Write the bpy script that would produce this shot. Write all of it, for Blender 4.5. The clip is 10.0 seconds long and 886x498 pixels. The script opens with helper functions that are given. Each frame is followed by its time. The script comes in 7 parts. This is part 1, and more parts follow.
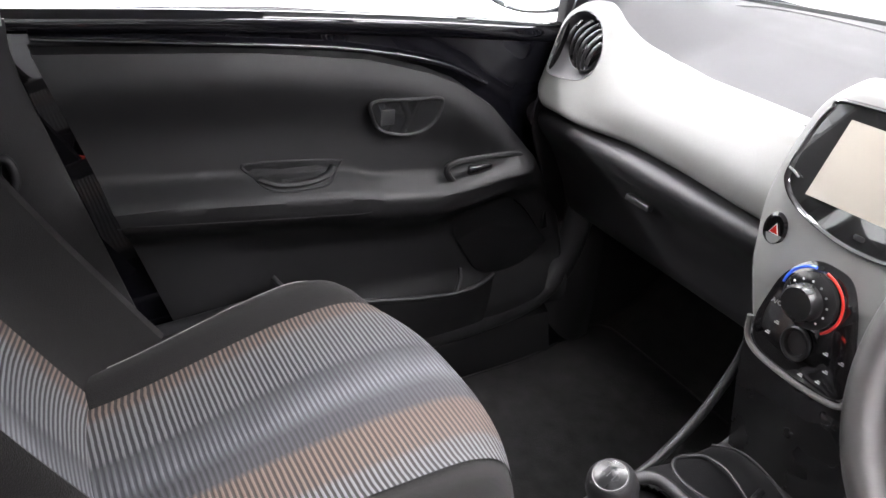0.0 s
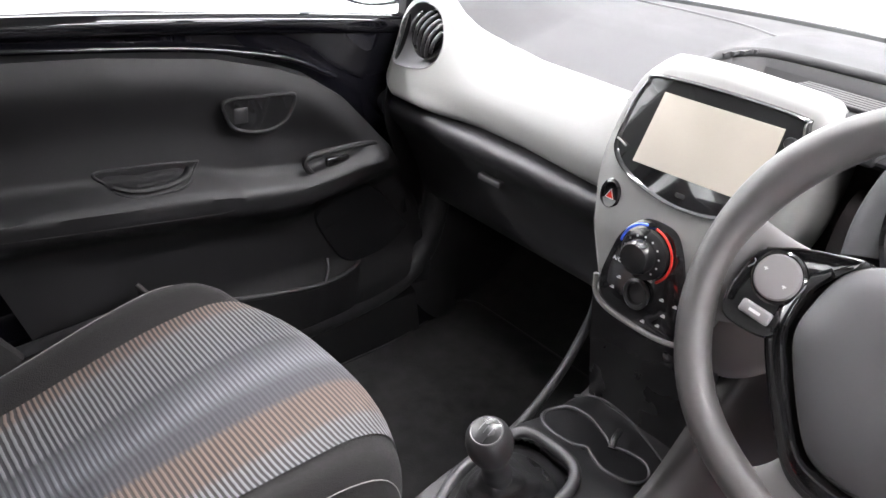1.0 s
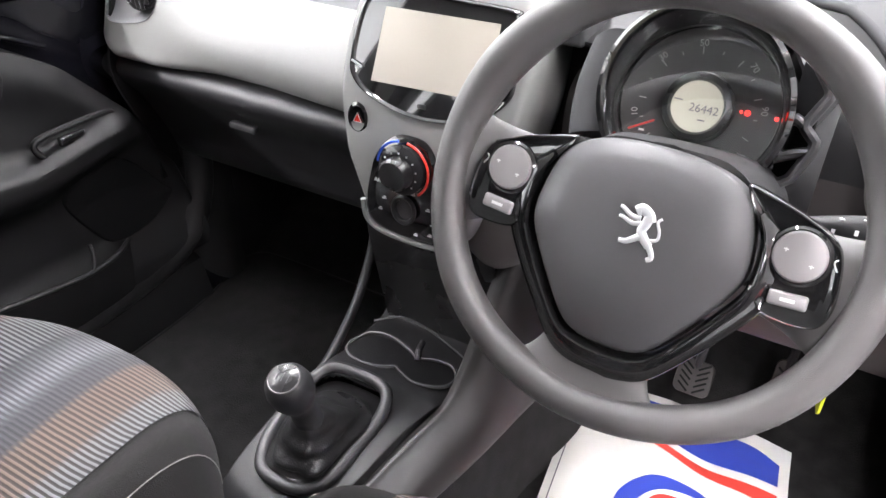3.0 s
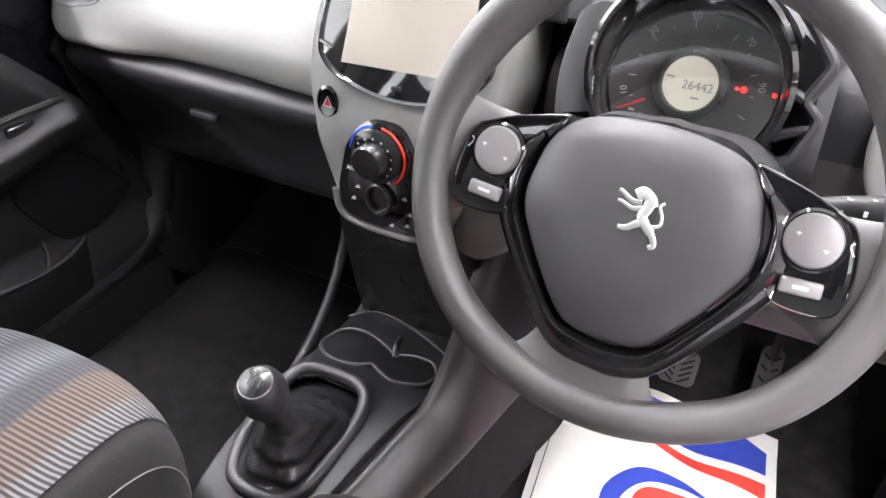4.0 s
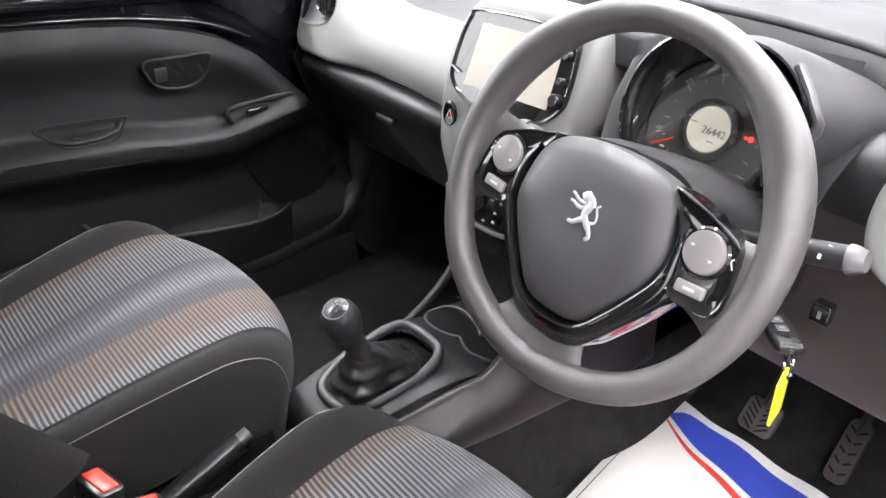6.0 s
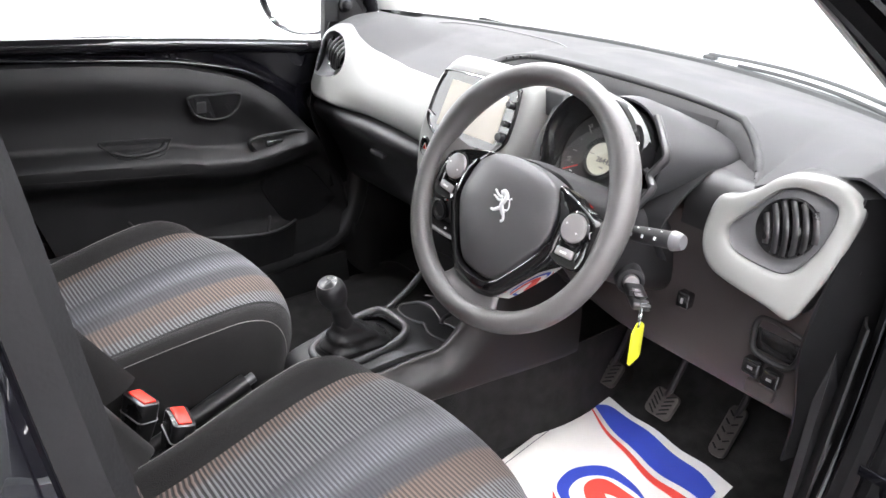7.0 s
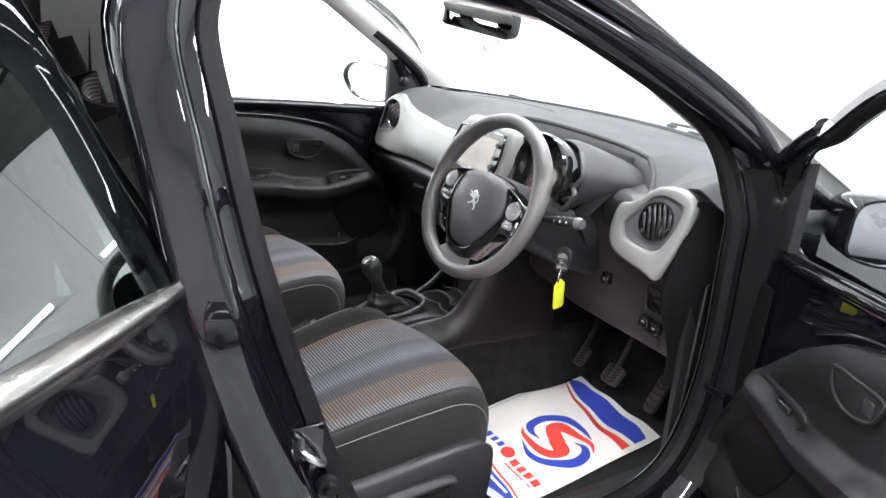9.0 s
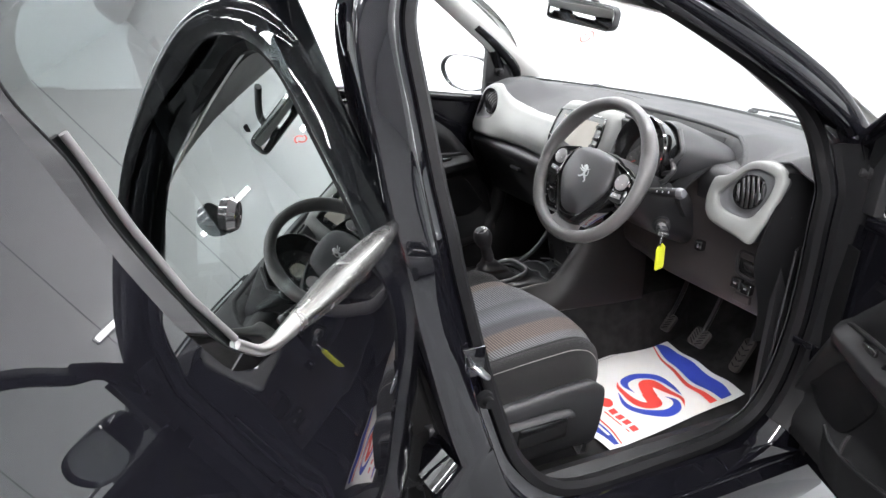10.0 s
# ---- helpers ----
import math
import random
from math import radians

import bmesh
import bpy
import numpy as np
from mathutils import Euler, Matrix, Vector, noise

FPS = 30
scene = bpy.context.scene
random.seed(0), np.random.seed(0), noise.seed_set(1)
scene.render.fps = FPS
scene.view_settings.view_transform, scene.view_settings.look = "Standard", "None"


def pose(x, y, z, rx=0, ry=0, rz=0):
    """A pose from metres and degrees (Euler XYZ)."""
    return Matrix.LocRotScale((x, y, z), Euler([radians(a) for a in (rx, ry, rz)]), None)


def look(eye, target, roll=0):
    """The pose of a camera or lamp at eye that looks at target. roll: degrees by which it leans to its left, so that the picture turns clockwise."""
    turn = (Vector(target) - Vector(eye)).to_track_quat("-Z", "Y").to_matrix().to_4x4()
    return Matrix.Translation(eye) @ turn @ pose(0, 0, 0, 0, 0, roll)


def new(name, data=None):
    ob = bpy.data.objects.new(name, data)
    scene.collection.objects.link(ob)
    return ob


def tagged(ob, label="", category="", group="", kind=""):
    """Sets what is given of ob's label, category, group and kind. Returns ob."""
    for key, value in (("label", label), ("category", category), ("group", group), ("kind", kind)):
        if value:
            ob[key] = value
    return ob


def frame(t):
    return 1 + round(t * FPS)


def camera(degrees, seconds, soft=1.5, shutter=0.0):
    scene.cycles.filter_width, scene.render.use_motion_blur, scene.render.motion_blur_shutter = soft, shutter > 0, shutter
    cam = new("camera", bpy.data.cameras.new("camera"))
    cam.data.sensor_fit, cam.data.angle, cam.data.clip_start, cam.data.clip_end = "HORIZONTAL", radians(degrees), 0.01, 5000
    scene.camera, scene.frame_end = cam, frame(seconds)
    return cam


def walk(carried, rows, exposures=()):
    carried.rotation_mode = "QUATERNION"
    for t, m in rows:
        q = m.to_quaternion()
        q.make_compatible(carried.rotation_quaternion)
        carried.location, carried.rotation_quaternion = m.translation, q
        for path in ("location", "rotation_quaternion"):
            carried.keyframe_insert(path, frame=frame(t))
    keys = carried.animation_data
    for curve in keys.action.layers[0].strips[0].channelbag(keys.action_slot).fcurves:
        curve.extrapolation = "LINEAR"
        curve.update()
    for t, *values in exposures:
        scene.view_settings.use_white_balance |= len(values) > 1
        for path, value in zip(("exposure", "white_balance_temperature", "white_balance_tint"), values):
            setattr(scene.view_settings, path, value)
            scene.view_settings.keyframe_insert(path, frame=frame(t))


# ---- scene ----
cam = camera(60.0, 10.0)
PATH = [
    (0, (0.351, -0.528, 1.18), (-1.136, 0.405, 0.223), 6.0),
    (0.5, (0.37, -0.551, 1.189), (-1.015, 0.534, 0.237), 6.5),
    (1, (0.382, -0.556, 1.195), (-0.89, 0.663, 0.247), 6.2),
    (1.5, (0.399, -0.548, 1.198), (-0.746, 0.782, 0.238), 4.8),
    (2, (0.414, -0.551, 1.206), (-0.591, 0.872, 0.223), 4.9),
    (2.5, (0.426, -0.543, 1.205), (-0.481, 0.909, 0.173), 2.7),
    (4, (0.384, -0.493, 1.169), (-0.368, 1.009, 0.084), 2.0),
    (4.5, (0.406, -0.493, 1.172), (-0.364, 1.009, 0.1), 1.1),
    (5, (0.48, -0.503, 1.182), (-0.415, 0.933, 0.116), 1.0),
    (5.5, (0.563, -0.501, 1.195), (-0.571, 0.77, 0.146), 1.3),
    (5.7, (0.602, -0.493, 1.2), (-0.626, 0.684, 0.148), 0.8),
    (6.8, (0.903, -0.649, 1.267), (-0.481, 0.512, 0.409), 3.9),
    (7, (0.956, -0.686, 1.273), (-0.408, 0.502, 0.419), 4.8),
    (7.5, (1.067, -0.715, 1.302), (-0.242, 0.587, 0.534), 9.1),
    (8, (1.214, -0.812, 1.304), (-0.294, 0.322, 0.612), 5.2),
    (8.5, (1.431, -0.836, 1.309), (-0.129, 0.196, 0.601), 6.0),
    (9, (1.545, -0.925, 1.338), (-0.017, 0.128, 0.665), 5.2),
    (9.5, (1.605, -1.069, 1.335), (0.045, -0.003, 0.681), 4.0),
    (10, (1.663, -1.183, 1.335), (0.042, -0.237, 0.645), 4.3),
]
walk(cam, [(t, look(eye, target, roll)) for t, eye, target, roll in PATH],
     exposures=[(0, 1.2, 6640, 20), (1.5, 1.2, 6640, 20), (2.5, 1.2, 6640, 20), (5.0, 1.22, 6640, 20), (7.0, 1.08, 6570, 18), (8.0, 0.85, 6540, 17), (9.0, 0.58, 6510, 16), (10, 0.52, 6520, 16)])

# ---- world, room light ----
world = bpy.data.worlds.new("world")
scene.world = world
world.use_nodes = True
world.node_tree.nodes["Background"].inputs[0].default_value = (0.8, 0.86, 0.9, 1)
world.node_tree.nodes["Background"].inputs[1].default_value = 0.3
STRIP = 114.0


# ---- materials ----
def mat(name, color, rough=0.5, metal=0.0, grain=0.0, grain_scale=400.0, vary=0.12, vary_scale=9.0, coat=0.0, spec=0.5, sheen=0.0, rough_vary=0.08):
    """A surface with colour variation at a large and a fine scale, uneven gloss and a fine relief."""
    m = bpy.data.materials.new(name)
    m.use_nodes = True
    nt = m.node_tree
    b = nt.nodes["Principled BSDF"]
    b.inputs["Metallic"].default_value = metal
    b.inputs["Coat Weight"].default_value = coat
    b.inputs["Coat Roughness"].default_value = 0.008
    b.inputs["Specular IOR Level"].default_value = spec
    b.inputs["Sheen Weight"].default_value = sheen
    tc = nt.nodes.new("ShaderNodeTexCoord")
    big = nt.nodes.new("ShaderNodeTexNoise")
    big.inputs["Scale"].default_value = vary_scale
    big.inputs["Detail"].default_value = 5.0
    nt.links.new(tc.outputs["Object"], big.inputs["Vector"])
    ramp = nt.nodes.new("ShaderNodeMapRange")
    ramp.inputs["From Min"].default_value, ramp.inputs["From Max"].default_value = 0.3, 0.7
    ramp.inputs["To Min"].default_value, ramp.inputs["To Max"].default_value = 1 - vary, 1 + vary
    nt.links.new(big.outputs["Fac"], ramp.inputs["Value"])
    mul = nt.nodes.new("ShaderNodeVectorMath")
    mul.operation = "SCALE"
    mul.inputs[0].default_value = color
    nt.links.new(ramp.outputs["Result"], mul.inputs["Scale"])
    nt.links.new(mul.outputs["Vector"], b.inputs["Base Color"])
    rr = nt.nodes.new("ShaderNodeMapRange")
    rr.inputs["From Min"].default_value, rr.inputs["From Max"].default_value = 0.3, 0.7
    rr.inputs["To Min"].default_value, rr.inputs["To Max"].default_value = max(0.01, rough - rough_vary), min(1, rough + rough_vary)
    nt.links.new(big.outputs["Fac"], rr.inputs["Value"])
    nt.links.new(rr.outputs["Result"], b.inputs["Roughness"])
    if grain:
        fine = nt.nodes.new("ShaderNodeTexVoronoi")
        fine.inputs["Scale"].default_value = grain_scale
        nt.links.new(tc.outputs["Object"], fine.inputs["Vector"])
        bump = nt.nodes.new("ShaderNodeBump")
        bump.inputs["Strength"].default_value = grain
        bump.inputs["Distance"].default_value = 0.0006
        nt.links.new(fine.outputs["Distance"], bump.inputs["Height"])
        nt.links.new(bump.outputs["Normal"], b.inputs["Normal"])
    return m


def glow(name, color, strength):
    m = bpy.data.materials.new(name)
    m.use_nodes = True
    b = m.node_tree.nodes["Principled BSDF"]
    b.inputs["Base Color"].default_value = (*[0.5 * c for c in color], 1)
    b.inputs["Emission Color"].default_value = (*color, 1)
    b.inputs["Emission Strength"].default_value = strength
    b.inputs["Roughness"].default_value = 0.25
    return m


def glass_mat(name, tint, front=0.07):
    """A thin pane: clear through, with the gloss of its two faces."""
    m = bpy.data.materials.new(name)
    m.use_nodes = True
    nt = m.node_tree
    out = nt.nodes["Material Output"]
    nt.nodes.remove(nt.nodes["Principled BSDF"])
    clear = nt.nodes.new("ShaderNodeBsdfTransparent")
    clear.inputs[0].default_value = (*tint, 1)
    gloss = nt.nodes.new("ShaderNodeBsdfGlossy")
    gloss.inputs["Roughness"].default_value = 0.005
    gloss.inputs["Color"].default_value = (0.93, 0.98, 0.97, 1)
    lw = nt.nodes.new("ShaderNodeLayerWeight")
    lw.inputs["Blend"].default_value = 0.5
    power = nt.nodes.new("ShaderNodeMath")
    power.operation = "POWER"
    power.inputs[1].default_value = 4.0
    nt.links.new(lw.outputs["Facing"], power.inputs[0])
    gain = nt.nodes.new("ShaderNodeMath")
    gain.operation = "MULTIPLY_ADD"
    gain.inputs[1].default_value, gain.inputs[2].default_value = 0.9 - front, front
    nt.links.new(power.outputs[0], gain.inputs[0])
    mix = nt.nodes.new("ShaderNodeMixShader")
    nt.links.new(gain.outputs[0], mix.inputs[0])
    nt.links.new(clear.outputs[0], mix.inputs[1])
    nt.links.new(gloss.outputs[0], mix.inputs[2])
    nt.links.new(mix.outputs[0], out.inputs["Surface"])
    return m


def stripe_mat(name):
    """Woven seat cloth: bands of colour across the seat, crossed by fine raised pale lines."""
    m = bpy.data.materials.new(name)
    m.use_nodes = True
    nt = m.node_tree
    b = nt.nodes["Principled BSDF"]
    b.inputs["Roughness"].default_value = 0.85
    b.inputs["Specular IOR Level"].default_value = 0.2
    b.inputs["Sheen Weight"].default_value = 0.06
    tc = nt.nodes.new("ShaderNodeTexCoord")
    sep = nt.nodes.new("ShaderNodeSeparateXYZ")
    nt.links.new(tc.outputs["UV"], sep.inputs[0])

    def ramp(stops):
        r = nt.nodes.new("ShaderNodeValToRGB")
        e = r.color_ramp.elements
        while len(e) < len(stops):
            e.new(0.5)
        for item, (pos, col) in zip(e, stops):
            item.position, item.color = pos, (*col, 1)
        nt.links.new(sep.outputs["X"], r.inputs["Fac"])
        return r

    tan, pale, grey, dark, rust = (0.112, 0.085, 0.073), (0.120, 0.122, 0.127), (0.056, 0.058, 0.061), (0.024, 0.025, 0.028), (0.100, 0.074, 0.063)
    line = ramp([(0.0, rust), (0.06, tan), (0.10, pale), (0.33, pale), (0.37, grey), (0.52, (0.11, 0.115, 0.125)), (0.60, dark), (0.68, dark), (0.71, rust), (0.87, tan), (0.90, pale), (1.0, pale)])
    base = ramp([(0.0, (0.022, 0.019, 0.018)), (0.35, (0.024, 0.025, 0.029)), (0.38, (0.038, 0.039, 0.044)), (0.68, (0.038, 0.039, 0.044)), (0.72, (0.034, 0.026, 0.022)), (1.0, (0.022, 0.022, 0.023))])
    wob = nt.nodes.new("ShaderNodeTexNoise")
    wob.inputs["Scale"].default_value = 60.0
    nt.links.new(tc.outputs["Object"], wob.inputs["Vector"])
    add = nt.nodes.new("ShaderNodeMath")
    add.operation = "MULTIPLY_ADD"
    nt.links.new(wob.outputs["Fac"], add.inputs[0])
    add.inputs[1].default_value = 0.0012
    nt.links.new(sep.outputs["Y"], add.inputs[2])
    freq = nt.nodes.new("ShaderNodeMath")
    freq.operation = "MULTIPLY"
    freq.inputs[1].default_value = 2 * math.pi / 0.0064
    nt.links.new(add.outputs[0], freq.inputs[0])
    sine = nt.nodes.new("ShaderNodeMath")
    sine.operation = "SINE"
    nt.links.new(freq.outputs[0], sine.inputs[0])
    sharp = nt.nodes.new("ShaderNodeMapRange")
    sharp.inputs["From Min"].default_value, sharp.inputs["From Max"].default_value = -0.25, 0.45
    nt.links.new(sine.outputs[0], sharp.inputs["Value"])
    mix = nt.nodes.new("ShaderNodeMix")
    mix.data_type = "RGBA"
    nt.links.new(sharp.outputs["Result"], mix.inputs["Factor"])
    nt.links.new(base.outputs["Color"], mix.inputs["A"])
    nt.links.new(line.outputs["Color"], mix.inputs["B"])
    nt.links.new(mix.outputs["Result"], b.inputs["Base Color"])
    bump = nt.nodes.new("ShaderNodeBump")
    bump.inputs["Strength"].default_value = 0.5
    bump.inputs["Distance"].default_value = 0.0008
    nt.links.new(sine.outputs[0], bump.inputs["Height"])
    nt.links.new(bump.outputs["Normal"], b.inputs["Normal"])
    return m


PLASTIC = mat("hard_black_plastic", (0.0155, 0.0155, 0.0165), 0.46, spec=0.33, grain=0.22, grain_scale=1300)
TRIM = mat("grained_door_plastic", (0.0080, 0.0080, 0.0086), 0.52, grain=0.22, grain_scale=1300, spec=0.27)
SHELLGREY = mat("dark_binnacle_plastic", (0.022, 0.022, 0.0235), 0.5, grain=0.2, grain_scale=1300, spec=0.35)
DASH = mat("grey_dash_plastic", (0.037, 0.038, 0.0395), 0.68, spec=0.24, grain=0.25, grain_scale=1100)
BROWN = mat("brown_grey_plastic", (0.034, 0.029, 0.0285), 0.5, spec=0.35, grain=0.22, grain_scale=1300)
SILVER = mat("silver_grey_trim", (0.168, 0.171, 0.165), 0.42, metal=0.05, grain=0.08, grain_scale=1500, vary=0.04)
PIANO = mat("gloss_black_plastic", (0.011, 0.011, 0.0115), 0.05, coat=0.8, rough_vary=0.03)
PAINT = mat("black_car_paint", (0.0035, 0.0035, 0.0048), 0.30, coat=1.0, spec=0.0, rough_vary=0.04, vary=0.2)
RUBBER = mat("black_rubber_seal", (0.0062, 0.0062, 0.0067), 0.5, spec=0.12, grain=0.2)
WHEELSKIN = mat("grained_wheel_rim", (0.076, 0.0725, 0.0715), 0.34, grain=0.28, grain_scale=2400, vary=0.05, rough_vary=0.02, spec=0.8)
HUBSKIN = mat("airbag_cover", (0.080, 0.0795, 0.083), 0.40, grain=0.12, grain_scale=2600, vary=0.03, rough_vary=0.02)
CLOTH = mat("charcoal_seat_cloth", (0.0090, 0.0086, 0.0087), 0.9, grain=0.9, grain_scale=900, sheen=0.05, spec=0.15)
STRIPES = stripe_mat("striped_seat_cloth")
CARPET = mat("black_carpet", (0.019, 0.0184, 0.0184), 0.95, grain=1.0, grain_scale=500, spec=0.15, vary=0.4, vary_scale=30)
VINYL = mat("gaiter_vinyl", (0.0105, 0.0105, 0.011), 0.30, grain=0.5, grain_scale=500)
CHROME = mat("chrome", (0.75, 0.76, 0.78), 0.10, metal=1.0, rough_vary=0.04)
STEEL = mat("zinc_steel", (0.42, 0.43, 0.44), 0.35, metal=1.0)
BELTMETAL = mat("satin_moulding", (0.46, 0.45, 0.435), 0.27, metal=1.0)
PILLARDARK = mat("dark_grey_pillar_trim", (0.024, 0.0235, 0.024), 0.5, grain=0.3, grain_scale=600)
THREAD = mat("grey_thread", (0.20, 0.19, 0.18), 0.8)
PILLAR = mat("grey_pillar_trim", (0.40, 0.40, 0.385), 0.6, grain=0.3, grain_scale=500, vary=0.05)
LINER = mat("headliner_cloth", (0.62, 0.62, 0.60), 0.95, grain=0.6, grain_scale=600)
GLASS = glass_mat("window_glass", (0.93, 0.96, 0.95))
DARKGLASS = glass_mat("rear_window_glass", (0.05, 0.06, 0.06), 0.10)
LENS_GLASS = glass_mat("clear_lens", (0.95, 0.95, 0.95))
EMBLEM = mat("satin_bright_emblem", (0.78, 0.79, 0.80), 0.32, metal=0.6, vary=0.03)
SURROUNDGREY = mat("dark_grey_shoulder_plastic", (0.030, 0.030, 0.0315), 0.42, grain=0.2, grain_scale=1300)
CUPGREY = mat("grey_vent_plastic", (0.060, 0.061, 0.064), 0.5, grain=0.2)
PADRUBBER = mat("worn_pedal_rubber", (0.036, 0.032, 0.030), 0.7, grain=0.5)
MIRROR = mat("mirror_silver", (0.86, 0.88, 0.88), 0.015, metal=1.0, vary=0.0, rough_vary=0.004)
PAPER = mat("white_mat_paper", (0.80, 0.79, 0.75), 0.7, vary=0.03)
INK_BLUE = mat("blue_print", (0.035, 0.065, 0.42), 0.6, vary=0.06)
INK_RED = mat("red_print", (0.72, 0.06, 0.045), 0.6, vary=0.06)
INK_GREY = mat("grey_print", (0.10, 0.10, 0.12), 0.7)
WHITE_MARK = mat("white_marking", (0.75, 0.75, 0.75), 0.5)
DIM_MARK = mat("dim_dial_marking", (0.46, 0.45, 0.44), 0.5)
RED_PLASTIC = mat("red_plastic", (0.75, 0.035, 0.02), 0.3)
BLUE_MARK = mat("blue_marking", (0.03, 0.12, 0.75), 0.4)
YELLOW = mat("yellow_key_tag", (0.62, 0.64, 0.035), 0.45, vary=0.05)
GREY_KNOB = mat("grey_knob_plastic", (0.10, 0.10, 0.105), 0.3)
BUTTON = mat("dark_grey_button", (0.11, 0.105, 0.105), 0.35, metal=0.2)
SATIN = mat("satin_grey_button", (0.30, 0.29, 0.29), 0.35, metal=0.3)
DIAL = mat("dial_face", (0.056, 0.0535, 0.054), 0.42)
LCD = glow("lcd_glass", (0.60, 0.61, 0.50), 0.27)
SCREEN = glow("display_panel", (0.56, 0.52, 0.45), 0.08)
sn = SCREEN.node_tree
sh = sn.nodes.new("ShaderNodeTexNoise")
sh.inputs["Scale"].default_value = 9.0
sh.inputs["Detail"].default_value = 1.0
sr = sn.nodes.new("ShaderNodeMapRange")
sr.inputs["From Min"].default_value, sr.inputs["From Max"].default_value = 0.35, 0.65
sr.inputs["To Min"].default_value, sr.inputs["To Max"].default_value = 0.04, 0.12
sc_ = sn.nodes.new("ShaderNodeTexCoord")
sn.links.new(sc_.outputs["Object"], sh.inputs["Vector"])
sn.links.new(sh.outputs["Fac"], sr.inputs["Value"])
sn.links.new(sr.outputs["Result"], sn.nodes["Principled BSDF"].inputs["Emission Strength"])
DIALBLACK = mat("smooth_black_knob", (0.012, 0.012, 0.0125), 0.28, vary=0.05)
RED_LAMP = glow("red_warning_lamp", (1.0, 0.03, 0.02), 1.6)
STRIP_GLOW = glow("strip_light_diffuser", (0.97, 1.0, 1.0), STRIP)
WALL_GLOW = glow("wall_strip_diffuser", (0.97, 1.0, 1.0), 28.0)
WALLGREY = mat("grey_wall_paint", (0.36, 0.365, 0.37), 0.6, vary=0.05, vary_scale=1.5)
WALLPAINT = mat("white_wall_paint", (0.84, 0.85, 0.85), 0.6, vary=0.02, vary_scale=1.5)
SEAM = mat("panel_joint", (0.45, 0.46, 0.47), 0.7)
FLOORPAINT = mat("grey_painted_floor", (0.27, 0.277, 0.285), 0.25, vary=0.12, vary_scale=2)
CEILPAINT = mat("ceiling_paint", (0.82, 0.83, 0.83), 0.8, vary=0.03)


# ---- geometry helpers ----
def thing(name, at, label, category, group="", kind=""):
    e = new(name)
    e.location = at
    return tagged(e, label, category, group, kind)


def part(name, bm, material, parent=None, label="", xf=None, sharp=40):
    """Links a bmesh as one mesh object under a thing or a part."""
    if xf is not None:
        bm.transform(xf)
    bmesh.ops.recalc_face_normals(bm, faces=bm.faces)
    limit = radians(sharp)
    for f in bm.faces:
        f.smooth = True
    for e in bm.edges:
        if len(e.link_faces) == 2 and e.calc_face_angle(0) > limit:
            e.smooth = False
    me = bpy.data.meshes.new(name)
    bm.to_mesh(me)
    bm.free()
    me.materials.append(material)
    ob = new(name, me)
    if parent is not None:
        ob.parent = parent
        ob.matrix_parent_inverse = Matrix.Translation(-parent.location) if parent.type == "EMPTY" else Matrix()
    if label:
        ob["label"] = label
    return ob


def lone(name, bm, material, label, category, kind="", group="", xf=None, sharp=40):
    return tagged(part(name, bm, material, xf=xf, sharp=sharp), label, category, group, kind)


def step(a, b, x):
    u = min(1.0, max(0.0, (x - a) / (b - a)))
    return u * u * (3 - 2 * u)


def curve(points, n, closed=False):
    """Points spaced along a smooth curve through the given ones."""
    p = np.array(points, float)
    k = len(p)
    out = []
    segs = k if closed else k - 1
    for i in range(n):
        u = i / n * segs if closed else i / (n - 1) * segs
        j = min(int(u), segs - 1)
        w = u - j
        if closed:
            a, b, c, d = p[(j - 1) % k], p[j], p[(j + 1) % k], p[(j + 2) % k]
        else:
            b, c = p[j], p[j + 1]
            a = p[j - 1] if j > 0 else 2 * b - c
            d = p[j + 2] if j + 2 < k else 2 * c - b
        out.append(0.5 * (2 * b + (c - a) * w + (2 * a - 5 * b + 4 * c - d) * w * w + (3 * b - a - 3 * c + d) * w ** 3))
    return np.array(out)


def grid(P, close_u=False, close_v=False, cap=False):
    """A sheet or tube from rows of points; cap closes the two end rings."""
    bm = bmesh.new()
    nu, nv = len(P), len(P[0])
    v = [[bm.verts.new(tuple(float(c) for c in q)) for q in row] for row in P]
    for i in range(nu if close_u else nu - 1):
        for j in range(nv if close_v else nv - 1):
            a, b = v[i], v[(i + 1) % nu]
            bm.faces.new((a[j], b[j], b[(j + 1) % nv], a[(j + 1) % nv]))
    if cap:
        bm.faces.new(v[0][::-1])
        bm.faces.new(v[-1])
    return bm


def woven(P, along):
    """A sheet with its own cloth coordinates: across from 0 to 1, along in metres."""
    bm = grid(P)
    uv = bm.loops.layers.uv.new("cloth")
    nu, nv = len(P), len(P[0])
    bm.verts.index_update()
    for f in bm.faces:
        for lp in f.loops:
            k = lp.vert.index
            lp[uv].uv = (k // nv / (nu - 1), along(lp.vert.co))
    return bm


def thick(bm, depth):
    bmesh.ops.recalc_face_normals(bm, faces=bm.faces)
    bmesh.ops.solidify(bm, geom=bm.faces[:], thickness=depth)
    return bm


